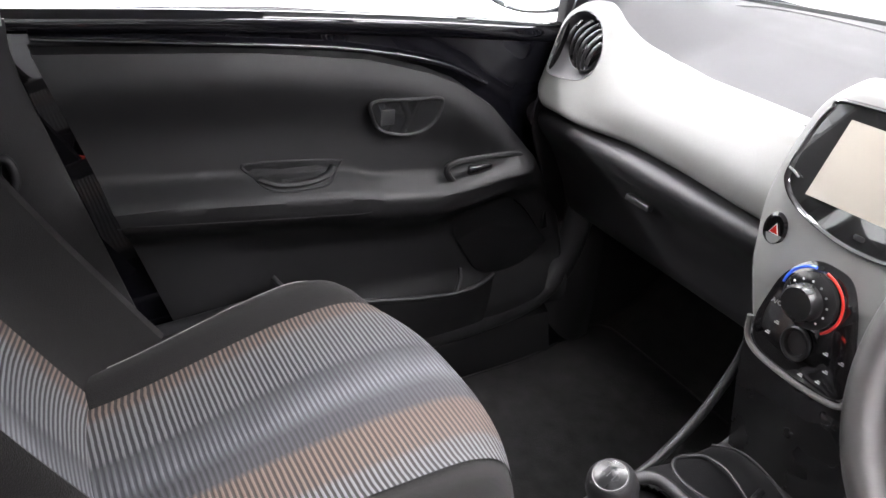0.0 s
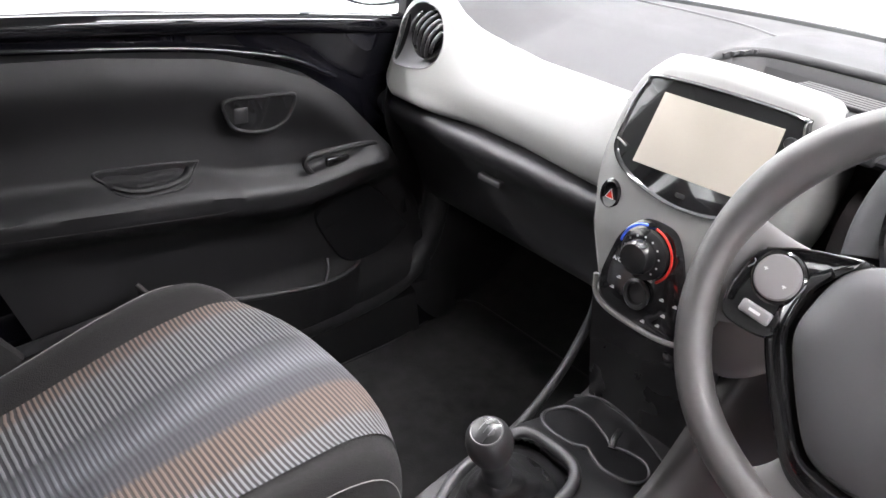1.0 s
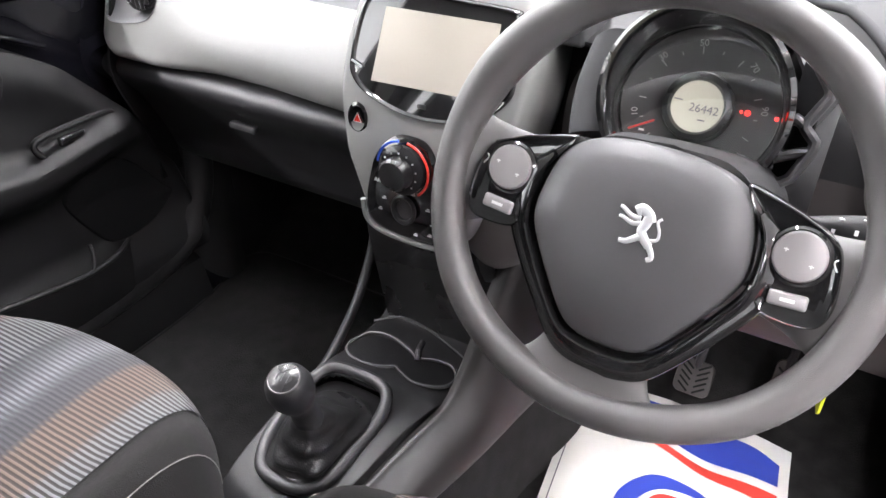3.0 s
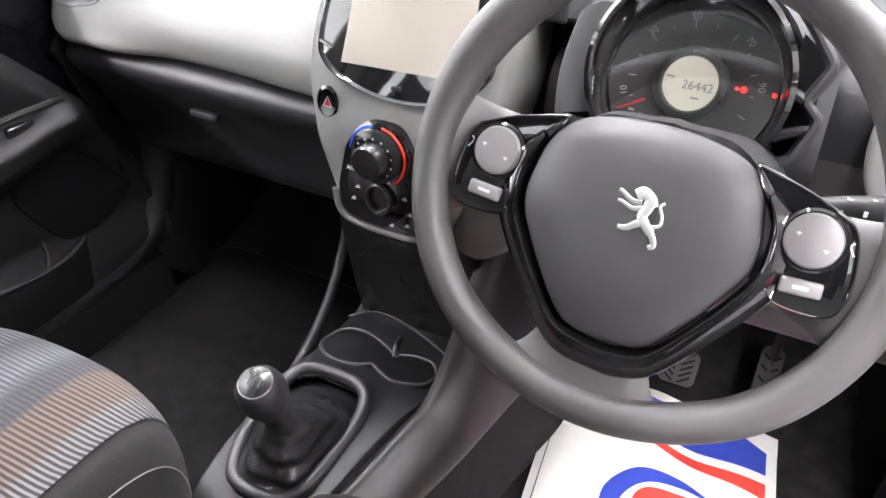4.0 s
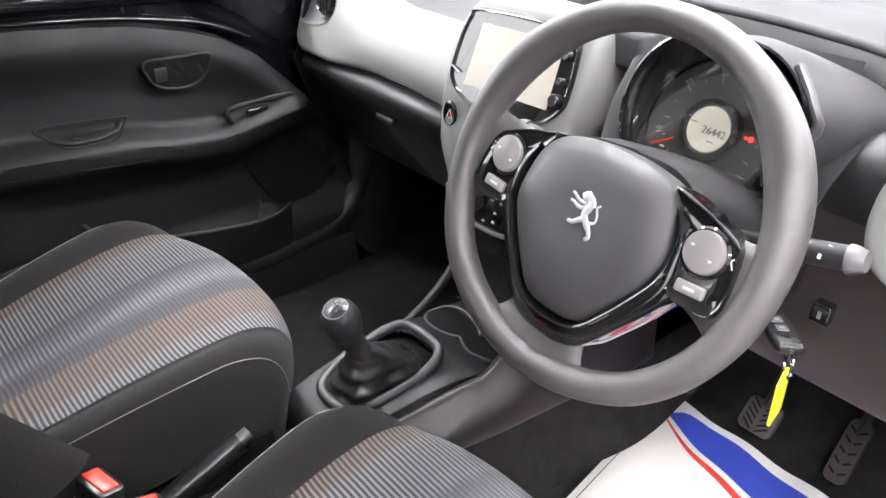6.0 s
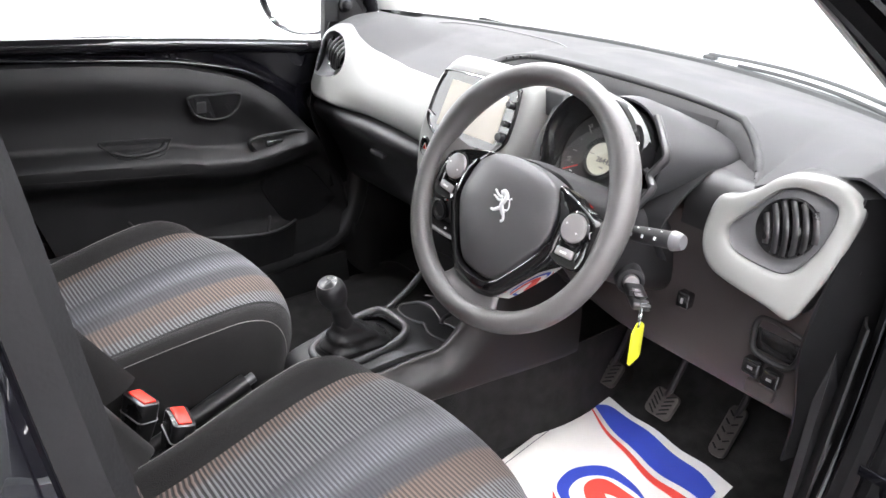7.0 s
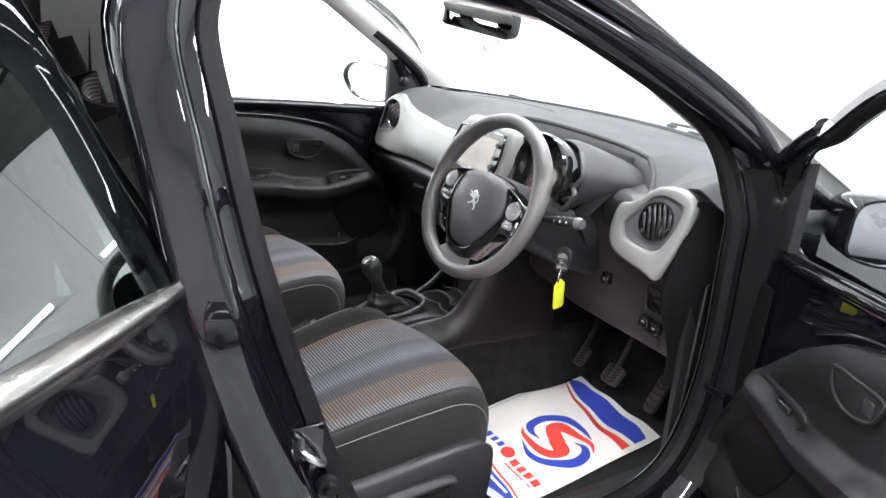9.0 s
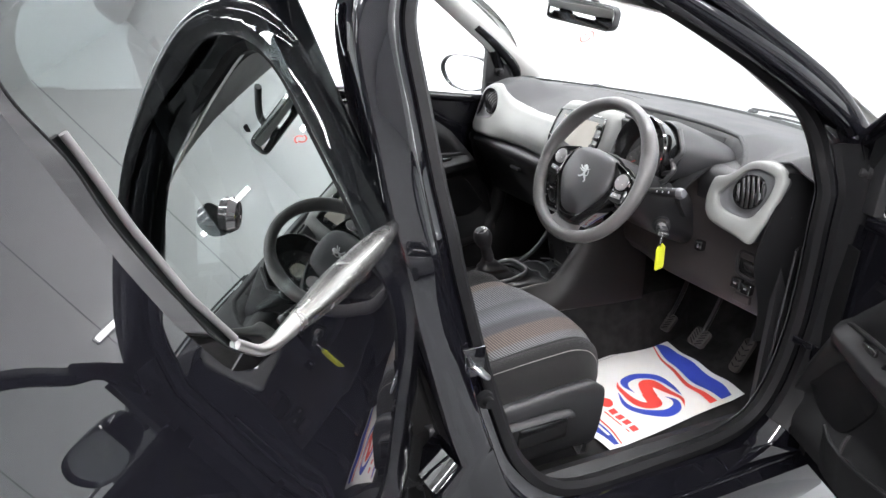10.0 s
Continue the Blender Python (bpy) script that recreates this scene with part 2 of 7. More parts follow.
def tube(points, r, n=60, seg=10, closed=False, flat=1.0, smooth_path=True):
    """A round (or flattened) bar along a path; r may be a function of the way along, 0 to 1."""
    c = curve(points, n, closed) if smooth_path else np.array(points, float)
    n = len(c)
    rings = []
    up = None
    for i in range(n):
        t = c[(i + 1) % n] - c[i - 1] if closed else c[min(i + 1, n - 1)] - c[max(i - 1, 0)]
        t = Vector(t).normalized()
        if up is None:
            up = Vector((0, 0, 1)) if abs(t.z) < 0.9 else Vector((0, 1, 0))
        side = t.cross(up).normalized()
        up = side.cross(t).normalized()
        rad = r(i / (n - 1)) if callable(r) else r
        rings.append([Vector(c[i]) + side * math.cos(a) * rad + up * math.sin(a) * rad * flat for a in np.linspace(0, 2 * math.pi, seg, endpoint=False)])
    return grid(rings, close_u=closed, close_v=True, cap=not closed)


def lathe(profile, seg=32):
    """A turned form about z from (radius, height) pairs."""
    rings = [[(max(r, 1e-5) * math.cos(a), max(r, 1e-5) * math.sin(a), h) for a in np.linspace(0, 2 * math.pi, seg, endpoint=False)] for r, h in profile]
    return grid(rings, close_v=True, cap=True)


def rbox(x0, x1, y0, y1, z0, z1, bevel=0.004, seg=3):
    bm = bmesh.new()
    bmesh.ops.create_cube(bm, size=1)
    bm.transform(Matrix.Translation(((x0 + x1) / 2, (y0 + y1) / 2, (z0 + z1) / 2)) @ Matrix.Diagonal((x1 - x0, y1 - y0, z1 - z0, 1)))
    if bevel:
        bmesh.ops.bevel(bm, geom=bm.edges[:], offset=bevel, segments=seg, profile=0.5, affect="EDGES")
    return bm


def plate(outline, depth, bevel=0.002, n=0, seg=2):
    """A slab with the given outline in x, y; its face at z = 0 and its back at -depth. n smooths the outline."""
    pts = curve(outline, n, True) if n else np.array(outline, float)
    c = pts.mean(axis=0)
    rows = []
    for off, z in ((0, -depth), (0, -bevel), (bevel * 0.3, -bevel * 0.3), (bevel, 0.0)):
        d = np.linalg.norm(pts - c, axis=1)[:, None]
        rows.append([(q[0], q[1], z) for q in pts + (c - pts) / np.maximum(d, 1e-6) * off])
    return grid(rows, close_v=True, cap=True)


def rloop(w, h, r, n=6):
    """A rounded rectangle, w by h, about the origin."""
    pts = []
    for cx, cy, a0 in ((w / 2 - r, h / 2 - r, 0), (r - w / 2, h / 2 - r, 90), (r - w / 2, r - h / 2, 180), (w / 2 - r, r - h / 2, 270)):
        pts += [(cx + r * math.cos(radians(a0 + 90 * i / (n - 1))), cy + r * math.sin(radians(a0 + 90 * i / (n - 1)))) for i in range(n)]
    return pts


def loops(*rings, cap=False, close_u=False):
    return grid(rings, close_u=close_u, close_v=True, cap=cap)


def join(*bms):
    out = bmesh.new()
    for b in bms:
        me = bpy.data.meshes.new("tmp")
        b.to_mesh(me)
        out.from_mesh(me)
        b.free()
        bpy.data.meshes.remove(me)
    return out


def facing(at, tilt=0.0, turn=0.0, spin=0.0):
    """A frame whose x runs to the right, y up and z towards the rear of the car, tilted to look upwards."""
    return Matrix.Translation(at) @ Matrix.Rotation(radians(turn), 4, "Z") @ Matrix.Rotation(radians(90 - tilt), 4, "X") @ Matrix.Rotation(radians(spin), 4, "Z")


def text_bm(body, size, depth=0.0004):
    cu = bpy.data.curves.new("text", "FONT")
    cu.body, cu.size, cu.align_x, cu.align_y, cu.extrude = body, size, "CENTER", "CENTER", depth
    cu.resolution_u = 3
    ob = bpy.data.objects.new("text", cu)
    scene.collection.objects.link(ob)
    dg = bpy.context.evaluated_depsgraph_get()
    me = bpy.data.meshes.new_from_object(ob.evaluated_get(dg))
    bm = bmesh.new()
    bm.from_mesh(me)
    bpy.data.objects.remove(ob)
    bpy.data.meshes.remove(me)
    return bm


def mirror_x(bm):
    bm.transform(Matrix.Diagonal((-1, 1, 1, 1)))
    return bm

# ---- the white bay ----
RX0, RX1, RY0, RY1, RZ = -3.4, 5.2, -6.0, 4.6, 3.1
lone("floor", rbox(RX0 - 0.1, RX1 + 0.1, RY0 - 0.1, RY1 + 0.1, -0.1, 0.0, 0), FLOORPAINT, "smooth grey painted workshop floor", "floor", "structure")
lone("ceiling", rbox(RX0 - 0.1, RX1 + 0.1, RY0 - 0.1, RY1 + 0.1, RZ, RZ + 0.1, 0), CEILPAINT, "plain white ceiling with strip lights", "ceiling", "structure")
for nm, b in (("wall_west", (RX0 - 0.1, RX0, RY0, RY1)), ("wall_east", (RX1, RX1 + 0.1, RY0, RY1)), ("wall_north", (RX0 - 0.1, RX1 + 0.1, RY1, RY1 + 0.1)), ("wall_south", (RX0 - 0.1, RX1 + 0.1, RY0 - 0.1, RY0))):
    bright = nm != "wall_east"
    w = lone(nm, rbox(*b, 0, RZ, 0), WALLPAINT if bright else WALLGREY, "bright white panelled wall of the bay" if bright else "plain grey wall of the workshop", "wall", "structure")
    for k in range(1, 8):
        if nm in ("wall_west", "wall_east"):
            y = RY0 + k * 1.22 + 0.62
            x = RX0 if nm == "wall_west" else RX1
            part("joint", rbox(x - 0.003, x + 0.003, y - 0.005, y + 0.005, 0, RZ, 0), SEAM, w)
        else:
            x = RX0 + k * 1.22
            y = RY1 if nm == "wall_north" else RY0
            part("joint", rbox(x - 0.005, x + 0.005, y - 0.003, y + 0.003, 0, RZ, 0), SEAM, w)
for x in (-2.4, -0.5, 1.5, 3.5):
    for y in (-4.4, -1.5, 1.3) if x < 1 else ((-4.2, -1.4, 1.6) if x < 3 else (-1.4, 1.6)):
        lamp = thing("strip_light", (x, y, RZ), "long white ceiling strip light, switched on", "ceiling light", "strip lights")
        part("housing", rbox(x - 0.07, x + 0.07, y - 1.25, y + 1.25, RZ - 0.05, RZ, 0.004), CEILPAINT, lamp)
        part("diffuser", rbox(x - 0.05, x + 0.05, y - 1.22, y + 1.22, RZ - 0.075, RZ - 0.051, 0.008), STRIP_GLOW, lamp)

for along, a0, a1 in (("x", -3.0, -2.2), ("x", -1.6, -0.85), ("x", 0.2, 1.4), ("x", 2.0, 3.2), ("y", 2.6, 3.8), ("y", 0.6, 1.8), ("y", -1.4, -0.2)):
    z = 1.22
    if along == "x":
        base, lens_ = rbox(a0, a1, RY1 - 0.03, RY1 - 0.004, z - 0.03, z + 0.03, 0.004), rbox(a0 + 0.02, a1 - 0.02, RY1 - 0.045, RY1 - 0.031, z - 0.02, z + 0.02, 0.004)
        at = ((a0 + a1) / 2, RY1, z)
    else:
        base, lens_ = rbox(RX0 + 0.004, RX0 + 0.03, a0, a1, z - 0.03, z + 0.03, 0.004), rbox(RX0 + 0.031, RX0 + 0.045, a0 + 0.02, a1 - 0.02, z - 0.02, z + 0.02, 0.004)
        at = (RX0, (a0 + a1) / 2, z)
    lamp = thing("wall_light", at, "slim white strip light fixed along the bay wall, switched on", "wall light", "wall strip lights")
    part("housing", base, CEILPAINT, lamp)
    part("diffuser", lens_, WALL_GLOW, lamp)

# ---- parked cars across the bay, seen in mirrors and gloss ----
TYRE = mat("tyre_rubber", (0.02, 0.02, 0.021), 0.8)
RED_PAINT = mat("red_car_paint", (0.30, 0.015, 0.012), 0.3, coat=1.0, vary=0.02)
GREY_PAINT = mat("silver_car_paint", (0.22, 0.225, 0.235), 0.35, metal=0.5, coat=1.0, vary=0.02)
LAMP_LENS = mat("lamp_lens", (0.6, 0.6, 0.6), 0.1, coat=0.5)


def parked_car(at, turn, paint, label):
    pc_ = thing("parked_car", at, label, "car", "parked cars")
    m = Matrix.Translation(at) @ Matrix.Rotation(radians(turn), 4, "Z")
    low = []
    for y, hw, zb, zt in ((-1.80, 0.55, 0.38, 0.62), (-1.76, 0.72, 0.28, 0.84), (-1.5, 0.80, 0.22, 0.93), (-0.6, 0.83, 0.20, 0.95), (0.5, 0.83, 0.20, 0.93), (1.0, 0.82, 0.20, 0.90), (1.5, 0.78, 0.22, 0.78), (1.76, 0.66, 0.28, 0.62), (1.82, 0.45, 0.36, 0.52)):
        low.append(curve([(-hw, y, (zb + zt) / 2), (-hw * 0.97, y, zt - 0.10), (-hw * 0.86, y, zt), (0, y, zt + 0.02), (hw * 0.86, y, zt), (hw * 0.97, y, zt - 0.10), (hw, y, (zb + zt) / 2), (hw * 0.92, y, zb), (0, y, zb), (-hw * 0.92, y, zb)], 40, True))
    part("body", grid(low, close_v=True, cap=True), paint, pc_, xf=m)
    cab = []
    for z, y0, y1, hw in ((0.90, -1.70, 0.92, 0.76), (1.10, -1.58, 0.62, 0.70), (1.28, -1.42, 0.30, 0.63), (1.38, -1.25, 0.05, 0.58)):
        cab.append([(x, y, z) for x, y in curve([(-hw, (y0 + y1) / 2), (-hw * 0.95, y1 - 0.2), (-hw * 0.6, y1), (hw * 0.6, y1), (hw * 0.95, y1 - 0.2), (hw, (y0 + y1) / 2), (hw * 0.95, y0 + 0.2), (hw * 0.6, y0), (-hw * 0.6, y0), (-hw * 0.95, y0 + 0.2)], 40, True)])
    part("window_band", grid(cab, close_v=True), PIANO, pc_, "dark car windows", xf=m)
    part("roof", loops(*[[(x * k, (y + 0.6) * k - 0.6, 1.375 + dz) for x, y, z in cab[-1]] for k, dz in ((1.02, 0.0), (1.0, 0.03), (0.8, 0.05), (0.3, 0.06))], cap=True), paint, pc_, xf=m)
    for sx in (-1, 1):
        for yy in (-1.15, 1.15):
            wm = m @ Matrix.Translation((sx * 0.74, yy, 0.29)) @ Matrix.Rotation(radians(90), 4, "Y")
            wl = part("wheel", lathe([(0.17, -0.09), (0.27, -0.09), (0.29, -0.06), (0.29, 0.06), (0.27, 0.09), (0.17, 0.09)], 32), TYRE, pc_, xf=wm)
            part("hub_cap", lathe([(0, 0.06 * sx), (0.08, 0.075 * sx), (0.165, 0.07 * sx), (0.175, 0.088 * sx), (0.175, 0.05 * sx), (0, 0.05 * sx)], 28), STEEL, wl, xf=wm)
        part("headlamp", rbox(sx * 0.58 - 0.10, sx * 0.58 + 0.10, 1.64, 1.72, 0.60, 0.72, 0.03, 3), LAMP_LENS, pc_, xf=m)
        part("tail_lamp", rbox(sx * 0.70 - 0.05, sx * 0.70 + 0.05, -1.79, -1.70, 0.62, 0.88, 0.03, 3), RED_PLASTIC, pc_, xf=m)
    return pc_


parked_car((4.15, -3.7, 0), 4, RED_PAINT, "red small car parked across the bay")
parked_car((4.2, 0.9, 0), -3, GREY_PAINT, "silver grey small car parked across the bay")

# ---- car shell ----
car = thing("car_body", (0, 0, 0), "black painted small car body shell with open driver side doors", "car", kind="structure")


def side_x(z):
    """Inner face of the body side: upright below the belt, leaning in above it."""
    return 0.705 if z < 0.95 else 0.705 - 0.33 * (z - 0.95)


APERTURE = [(-0.30, 0.385), (-0.06, 0.378), (0.16, 0.395), (0.262, 0.47), (0.305, 0.64), (0.298, 0.86), (0.283, 1.0), (0.212, 1.095), (0.03, 1.195), (-0.19, 1.285), (-0.42, 1.325),
            (-0.60, 1.325), (-0.655, 1.27), (-0.645, 1.14), (-0.615, 0.95), (-0.555, 0.765), (-0.495, 0.61), (-0.425, 0.475)]


def body_side(sign, grow):
    """Door surround: nested loops that step outwards from the cabin trim to the outer skin."""
    base = curve(APERTURE, 120, True)
    t = np.roll(base, -1, 0) - np.roll(base, 1, 0)
    t /= np.linalg.norm(t, axis=1)[:, None]
    nrm = np.stack([t[:, 1], -t[:, 0]], 1)
    if sign > 0:
        base = np.array([p + n * 0.030 * step(0.98, 1.12, p[1]) * step(-0.50, -0.25, p[0]) for p, n in zip(base, nrm)])

    def ring(off, dx):
        out = []
        for (y, z), (ny, nz) in zip(base, nrm):
            wide = 1.0
            if off > 0.05:
                wide = 1.0 + 1.0 * step(0.2, -1, nz) * (1 if z < 0.6 else 0) - (0.25 + (0.27 * step(-0.5, -0.25, y) if sign > 0 else 0)) * step(0.0, 1.0, nz)
            o = off * wide + grow * step(0.80, 0.92, z)
            yy, zz = y + ny * o, z + nz * o
            out.append((sign * (side_x(z) + dx), yy, zz))
        return out

    rub = loops(ring(-0.012, -0.012), ring(-0.016, 0.004), ring(-0.006, 0.016), ring(0.010, 0.016), ring(0.012, -0.006), ring(0.0, -0.018), close_u=True)
    part("door_seal", rub, RUBBER, car, "soft black rubber door seal")
    skin = loops(ring(0.004, -0.02), ring(0.008, 0.010), ring(0.020, 0.012), ring(0.034, 0.020), ring(0.038, 0.036), ring(0.042, 0.050), ring(0.047, 0.059), ring(0.054, 0.0645), ring(0.064, 0.067), ring(0.098, 0.067), ring(0.106, 0.0645), ring(0.1115, 0.058), ring(0.114, 0.046), ring(0.114, 0.0), ring(0.09, -0.05))
    part("door_surround", thick(skin, 0.002), PAINT, car, "glossy black painted door surround")
    trim_ring = loops(ring(-0.004, -0.022), ring(0.012, -0.028), ring(0.05, -0.045))
    part("pillar_lining", thick(trim_ring, 0.002), PLASTIC, car)
    # matt weather strip over the hinge pillar, where the open door shows it
    strip = [list(q) for q in zip(*[ring(o, d) for o, d in ((0.020, 0.015), (0.032, 0.023), (0.036, 0.038), (0.040, 0.053), (0.046, 0.0625), (0.054, 0.068), (0.066, 0.0705))]) if q[0][1] > 0.20 and 0.42 < q[0][2] < 1.06]
    part("hinge_strip", thick(grid(strip), 0.0015), RUBBER, car, "matt black weather strip on the hinge pillar")


body_side(1, 0.0)
body_side(-1, 0.055)
for sx in (1, -1):
    s = [[(sx * x, y, z) for x, z in ((0.60, 0.27), (0.645, 0.36), (0.68, 0.372), (0.735, 0.368), (0.765, 0.335), (0.80, 0.32), (0.805, 0.25), (0.77, 0.19), (0.70, 0.18), (0.62, 0.2))] for y in (-0.95, -0.5, 0.0, 0.32, 0.40)]
    part("sill", grid(s, close_v=True, cap=True), PAINT, car)
    part("sill_ridge", tube([(sx * 0.772, -0.62, 0.335), (sx * 0.772, 0.0, 0.333), (sx * 0.772, 0.33, 0.338)], 0.006), PAINT, car)
# floor, tunnel, bulkhead, roof, rear
fl = [[(x, y, z) for x in (-0.68, -0.2, 0.2, 0.68)] for y, z in ((-1.6, 0.30), (-0.9, 0.28), (0.0, 0.272), (0.50, 0.276), (0.60, 0.31), (0.70, 0.40), (0.78, 0.56), (0.80, 0.95))]
part("floor_carpet", thick(grid(fl), 0.02), CARPET, car, "black carpeted footwell")
tn = [[(x, y, h) for x, h in ((-0.14, 0.27), (-0.12, 0.38), (-0.06, 0.43), (0.03, 0.43), (0.09, 0.38), (0.11, 0.27))] for y, h in ((-1.3, 0.3), (0.3, 0.42), (0.72, 0.5))]
part("tunnel", thick(grid(tn), 0.01), CARPET, car)
for sx in (1, -1):
    kp = [[(sx * (0.655 - 0.02 * v), 0.30 + u * 0.46, 0.27 + v * 0.60) for v in np.linspace(0, 1, 6)] for u in np.linspace(0, 1, 6)]
    part("kick_panel", thick(grid(kp), 0.012), PLASTIC, car)
    ct = [[(sx * (0.668 - d * (0.5 + 0.5 * step(0.8, 0.3, z))), 0.30 + 0.05 * u * 3 + 0.03 * step(0.5, 0.28, z) * (1 - u), z) for u, d in ((0.0, 0.0), (0.1, 0.018), (0.35, 0.045), (0.7, 0.058), (1.0, 0.05))] for z in np.linspace(0.27, 0.80, 12)]
    part("cowl_side_trim", thick(grid([curve(r_, 14) for r_ in ct]), 0.004), PLASTIC, car)
    part("sill_trim", thick(grid([[(sx * x_, y_, z_) for x_, z_ in ((0.69, 0.375), (0.655, 0.385), (0.62, 0.365), (0.60, 0.30), (0.595, 0.272))] for y_ in np.linspace(-0.62, 0.34, 8)]), 0.004), TRIM, car)
roof = []
for u in np.linspace(0, 1, 14):
    y = -0.16 - 1.5 * u + 0.06
    zc = 1.37 + 0.055 * math.sin(math.pi * min(1, u * 1.2 + 0.1))
    roof.append([(x, y + 0.10 * (1 - (x / 0.6) ** 2) * (1 - u), zc - 0.07 * abs(x / 0.6) ** 3) for x in np.linspace(-0.60, 0.60, 17)])
part("roof_panel", thick(grid(roof), 0.03), PAINT, car)
part("headliner", thick(grid([[(x * 0.99, y, z - 0.036) for x, y, z in row] for row in roof]), 0.004), LINER, car, "pale grey cloth headliner")
for sx in (1, -1):
    q = [[(sx * (0.66 - 0.30 * max(0, z - 0.95)), y, z) for z in np.linspace(0.3, 0.96, 7)] for y in np.linspace(-1.05, -1.75, 6)]
    part("quarter_trim", thick(grid(q), 0.03), PLASTIC, car)
    part("rear_post", tube([(sx * 0.66, -1.72, 0.95), (sx * 0.60, -1.60, 1.18), (sx * 0.55, -1.50, 1.38)], 0.05, n=16), PLASTIC, car)
    qg = part("side_glass", grid([[(sx * (0.67 - 0.30 * (z - 0.95)), y, z) for z in np.linspace(0.95, 1.36, 5)] for y in np.linspace(-0.74 if sx < 0 else -1.3, -1.66, 5)]), GLASS, car, "clear rear side window")
    qg.visible_shadow = False
part("tailgate", thick(grid([[(x, -1.75 + 0.25 * max(0, z - 0.9), z) for x in np.linspace(-0.66, 0.66, 7)] for z in np.linspace(0.3, 0.96, 5)]), 0.04), PLASTIC, car)
tg = part("rear_screen", grid([[(x, -1.73 + 0.5 * (z - 0.96), z) for x in np.linspace(-0.58, 0.58, 7)] for z in np.linspace(0.96, 1.34, 5)]), GLASS, car)
tg.visible_shadow = False
part("sill_roll", tube([(-0.632, y_, z_) for y_, z_ in ((0.385, 0.76), (0.380, 0.66), (0.378, 0.55), (0.350, 0.455), (0.295, 0.408), (0.19, 0.385), (0.03, 0.374), (-0.20, 0.368))], 0.030, n=60, seg=16), PLASTIC, car, "smooth rounded trim running from the pillar to the sill")
cm = thing("carpet_floor_mat", (-0.4, 0.2, 0.28), "plain black carpet mat in the passenger footwell", "floor mat")
CMO = curve([(-0.575, -0.08), (-0.585, 0.14), (-0.595, 0.30), (-0.632, 0.46), (-0.618, 0.505), (-0.56, 0.515), (-0.30, 0.515), (-0.205, 0.505), (-0.190, 0.45), (-0.185, 0.10), (-0.19, -0.08), (-0.38, -0.10)], 90, True)
part("mat_sheet", loops(*[[(x, y, 0.286 + dz) for x, y in CMO.mean(axis=0) + (CMO - CMO.mean(axis=0)) * k] for k, dz in ((1.0, -0.008), (1.0, 0.0), (0.985, 0.002), (0.6, 0.002), (0.2, 0.002))], cap=True), CARPET, cm)
part("binding", tube([(x, y, 0.287) for x, y in CMO], 0.0032, closed=True, smooth_path=False, seg=6), PLASTIC, cm, "stitched black edge binding")
rs = thing("rear_bench", (0, -1.3, 0.3), "dark cloth rear bench seat behind the front seats", "seat")
part("cushion", rbox(-0.6, 0.6, -1.45, -0.98, 0.30, 0.52, 0.06, 5), CLOTH, rs)
part("backrest", rbox(-0.6, 0.6, -1.62, -1.45, 0.45, 1.0, 0.06, 5), CLOTH, rs)


def screen_base(x):
    return 0.865 - 0.30 * (x / 0.72) ** 2


# windscreen with its black edge, pillars and cowl
ws = [[(x * (1 - 0.17 * v), screen_base(x) * (1 - v) + v * (-0.10 - 0.10 * (x / 0.7) ** 2), 0.955 + 0.425 * v + 0.035 * math.sin(math.pi * v)) for x in np.linspace(-0.735, 0.735, 25)] for v in np.linspace(0, 1, 17)]
sc = part("windscreen", grid(ws), GLASS, car, "clear raked windscreen")
sc.visible_shadow = False
part("screen_header", tube([(0.60, -0.195, 1.345), (0.3, -0.135, 1.375), (0, -0.115, 1.38), (-0.3, -0.135, 1.375), (-0.60, -0.195, 1.345)], 0.028, flat=0.6), LINER, car)
part("scuttle", thick(grid([[(x, screen_base(x) + d, z) for x in np.linspace(-0.74, 0.74, 25)] for d, z in ((-0.008, 0.957), (0.0, 0.967), (0.03, 0.965), (0.16, 0.925))]), 0.01), RUBBER, car)
for sx in (1, -1):
    back = 0.034 if sx > 0 else 0.0
    po = curve([(sx * 0.755, 0.56 - back, 0.955), (sx * 0.722, 0.40 - back, 1.075 - back / 2), (sx * 0.682, 0.16 - back, 1.21 - back / 2), (sx * 0.632, -0.10 - back, 1.325 - back / 2), (sx * 0.605, -0.30, 1.365)], 40)
    part("screen_pillar", tube(po, 0.019, smooth_path=False, flat=1.3), PAINT, car)
    pts = []
    for i, u in enumerate(np.linspace(0, 1, 20)):
        a = np.array((0.66 - 0.13 * u, 0.445 - 0.56 * u, 0.985 + 0.345 * u))
        b = np.array((0.705 - 0.14 * u, 0.66 - 0.67 * u, 0.972 + 0.378 * u))
        m = (a + b) / 2 + np.array((-0.025, -0.012, 0.0))
        pts.append([(sx * q[0], q[1], q[2]) for q in curve([a + (0.02, 0.0, -0.012), a, m, b, b + (0.02, 0.01, 0.0)], 12)])
    part("pillar_trim", thick(grid(pts), 0.003), PILLAR, car, "pale grey pillar trim")
    part("wing", thick(grid([[(sx * (0.735 + 0.07 * math.sin(v * 1.5)), 0.36 + u * 0.8, 0.935 - 0.57 * v - 0.05 * u) for v in np.linspace(0, 1, 8)] for u in np.linspace(0, 1, 6)]), 0.01), PAINT, car)
part("bonnet", thick(grid([[(x, 0.98 + 0.8 * u - 0.25 * (x / 0.72) ** 2 * (1 - u), 0.935 - 0.12 * u - 0.03 * (x / 0.72) ** 2) for x in np.linspace(-0.73, 0.73, 13)] for u in np.linspace(0, 1, 8)]), 0.01), PAINT, car)
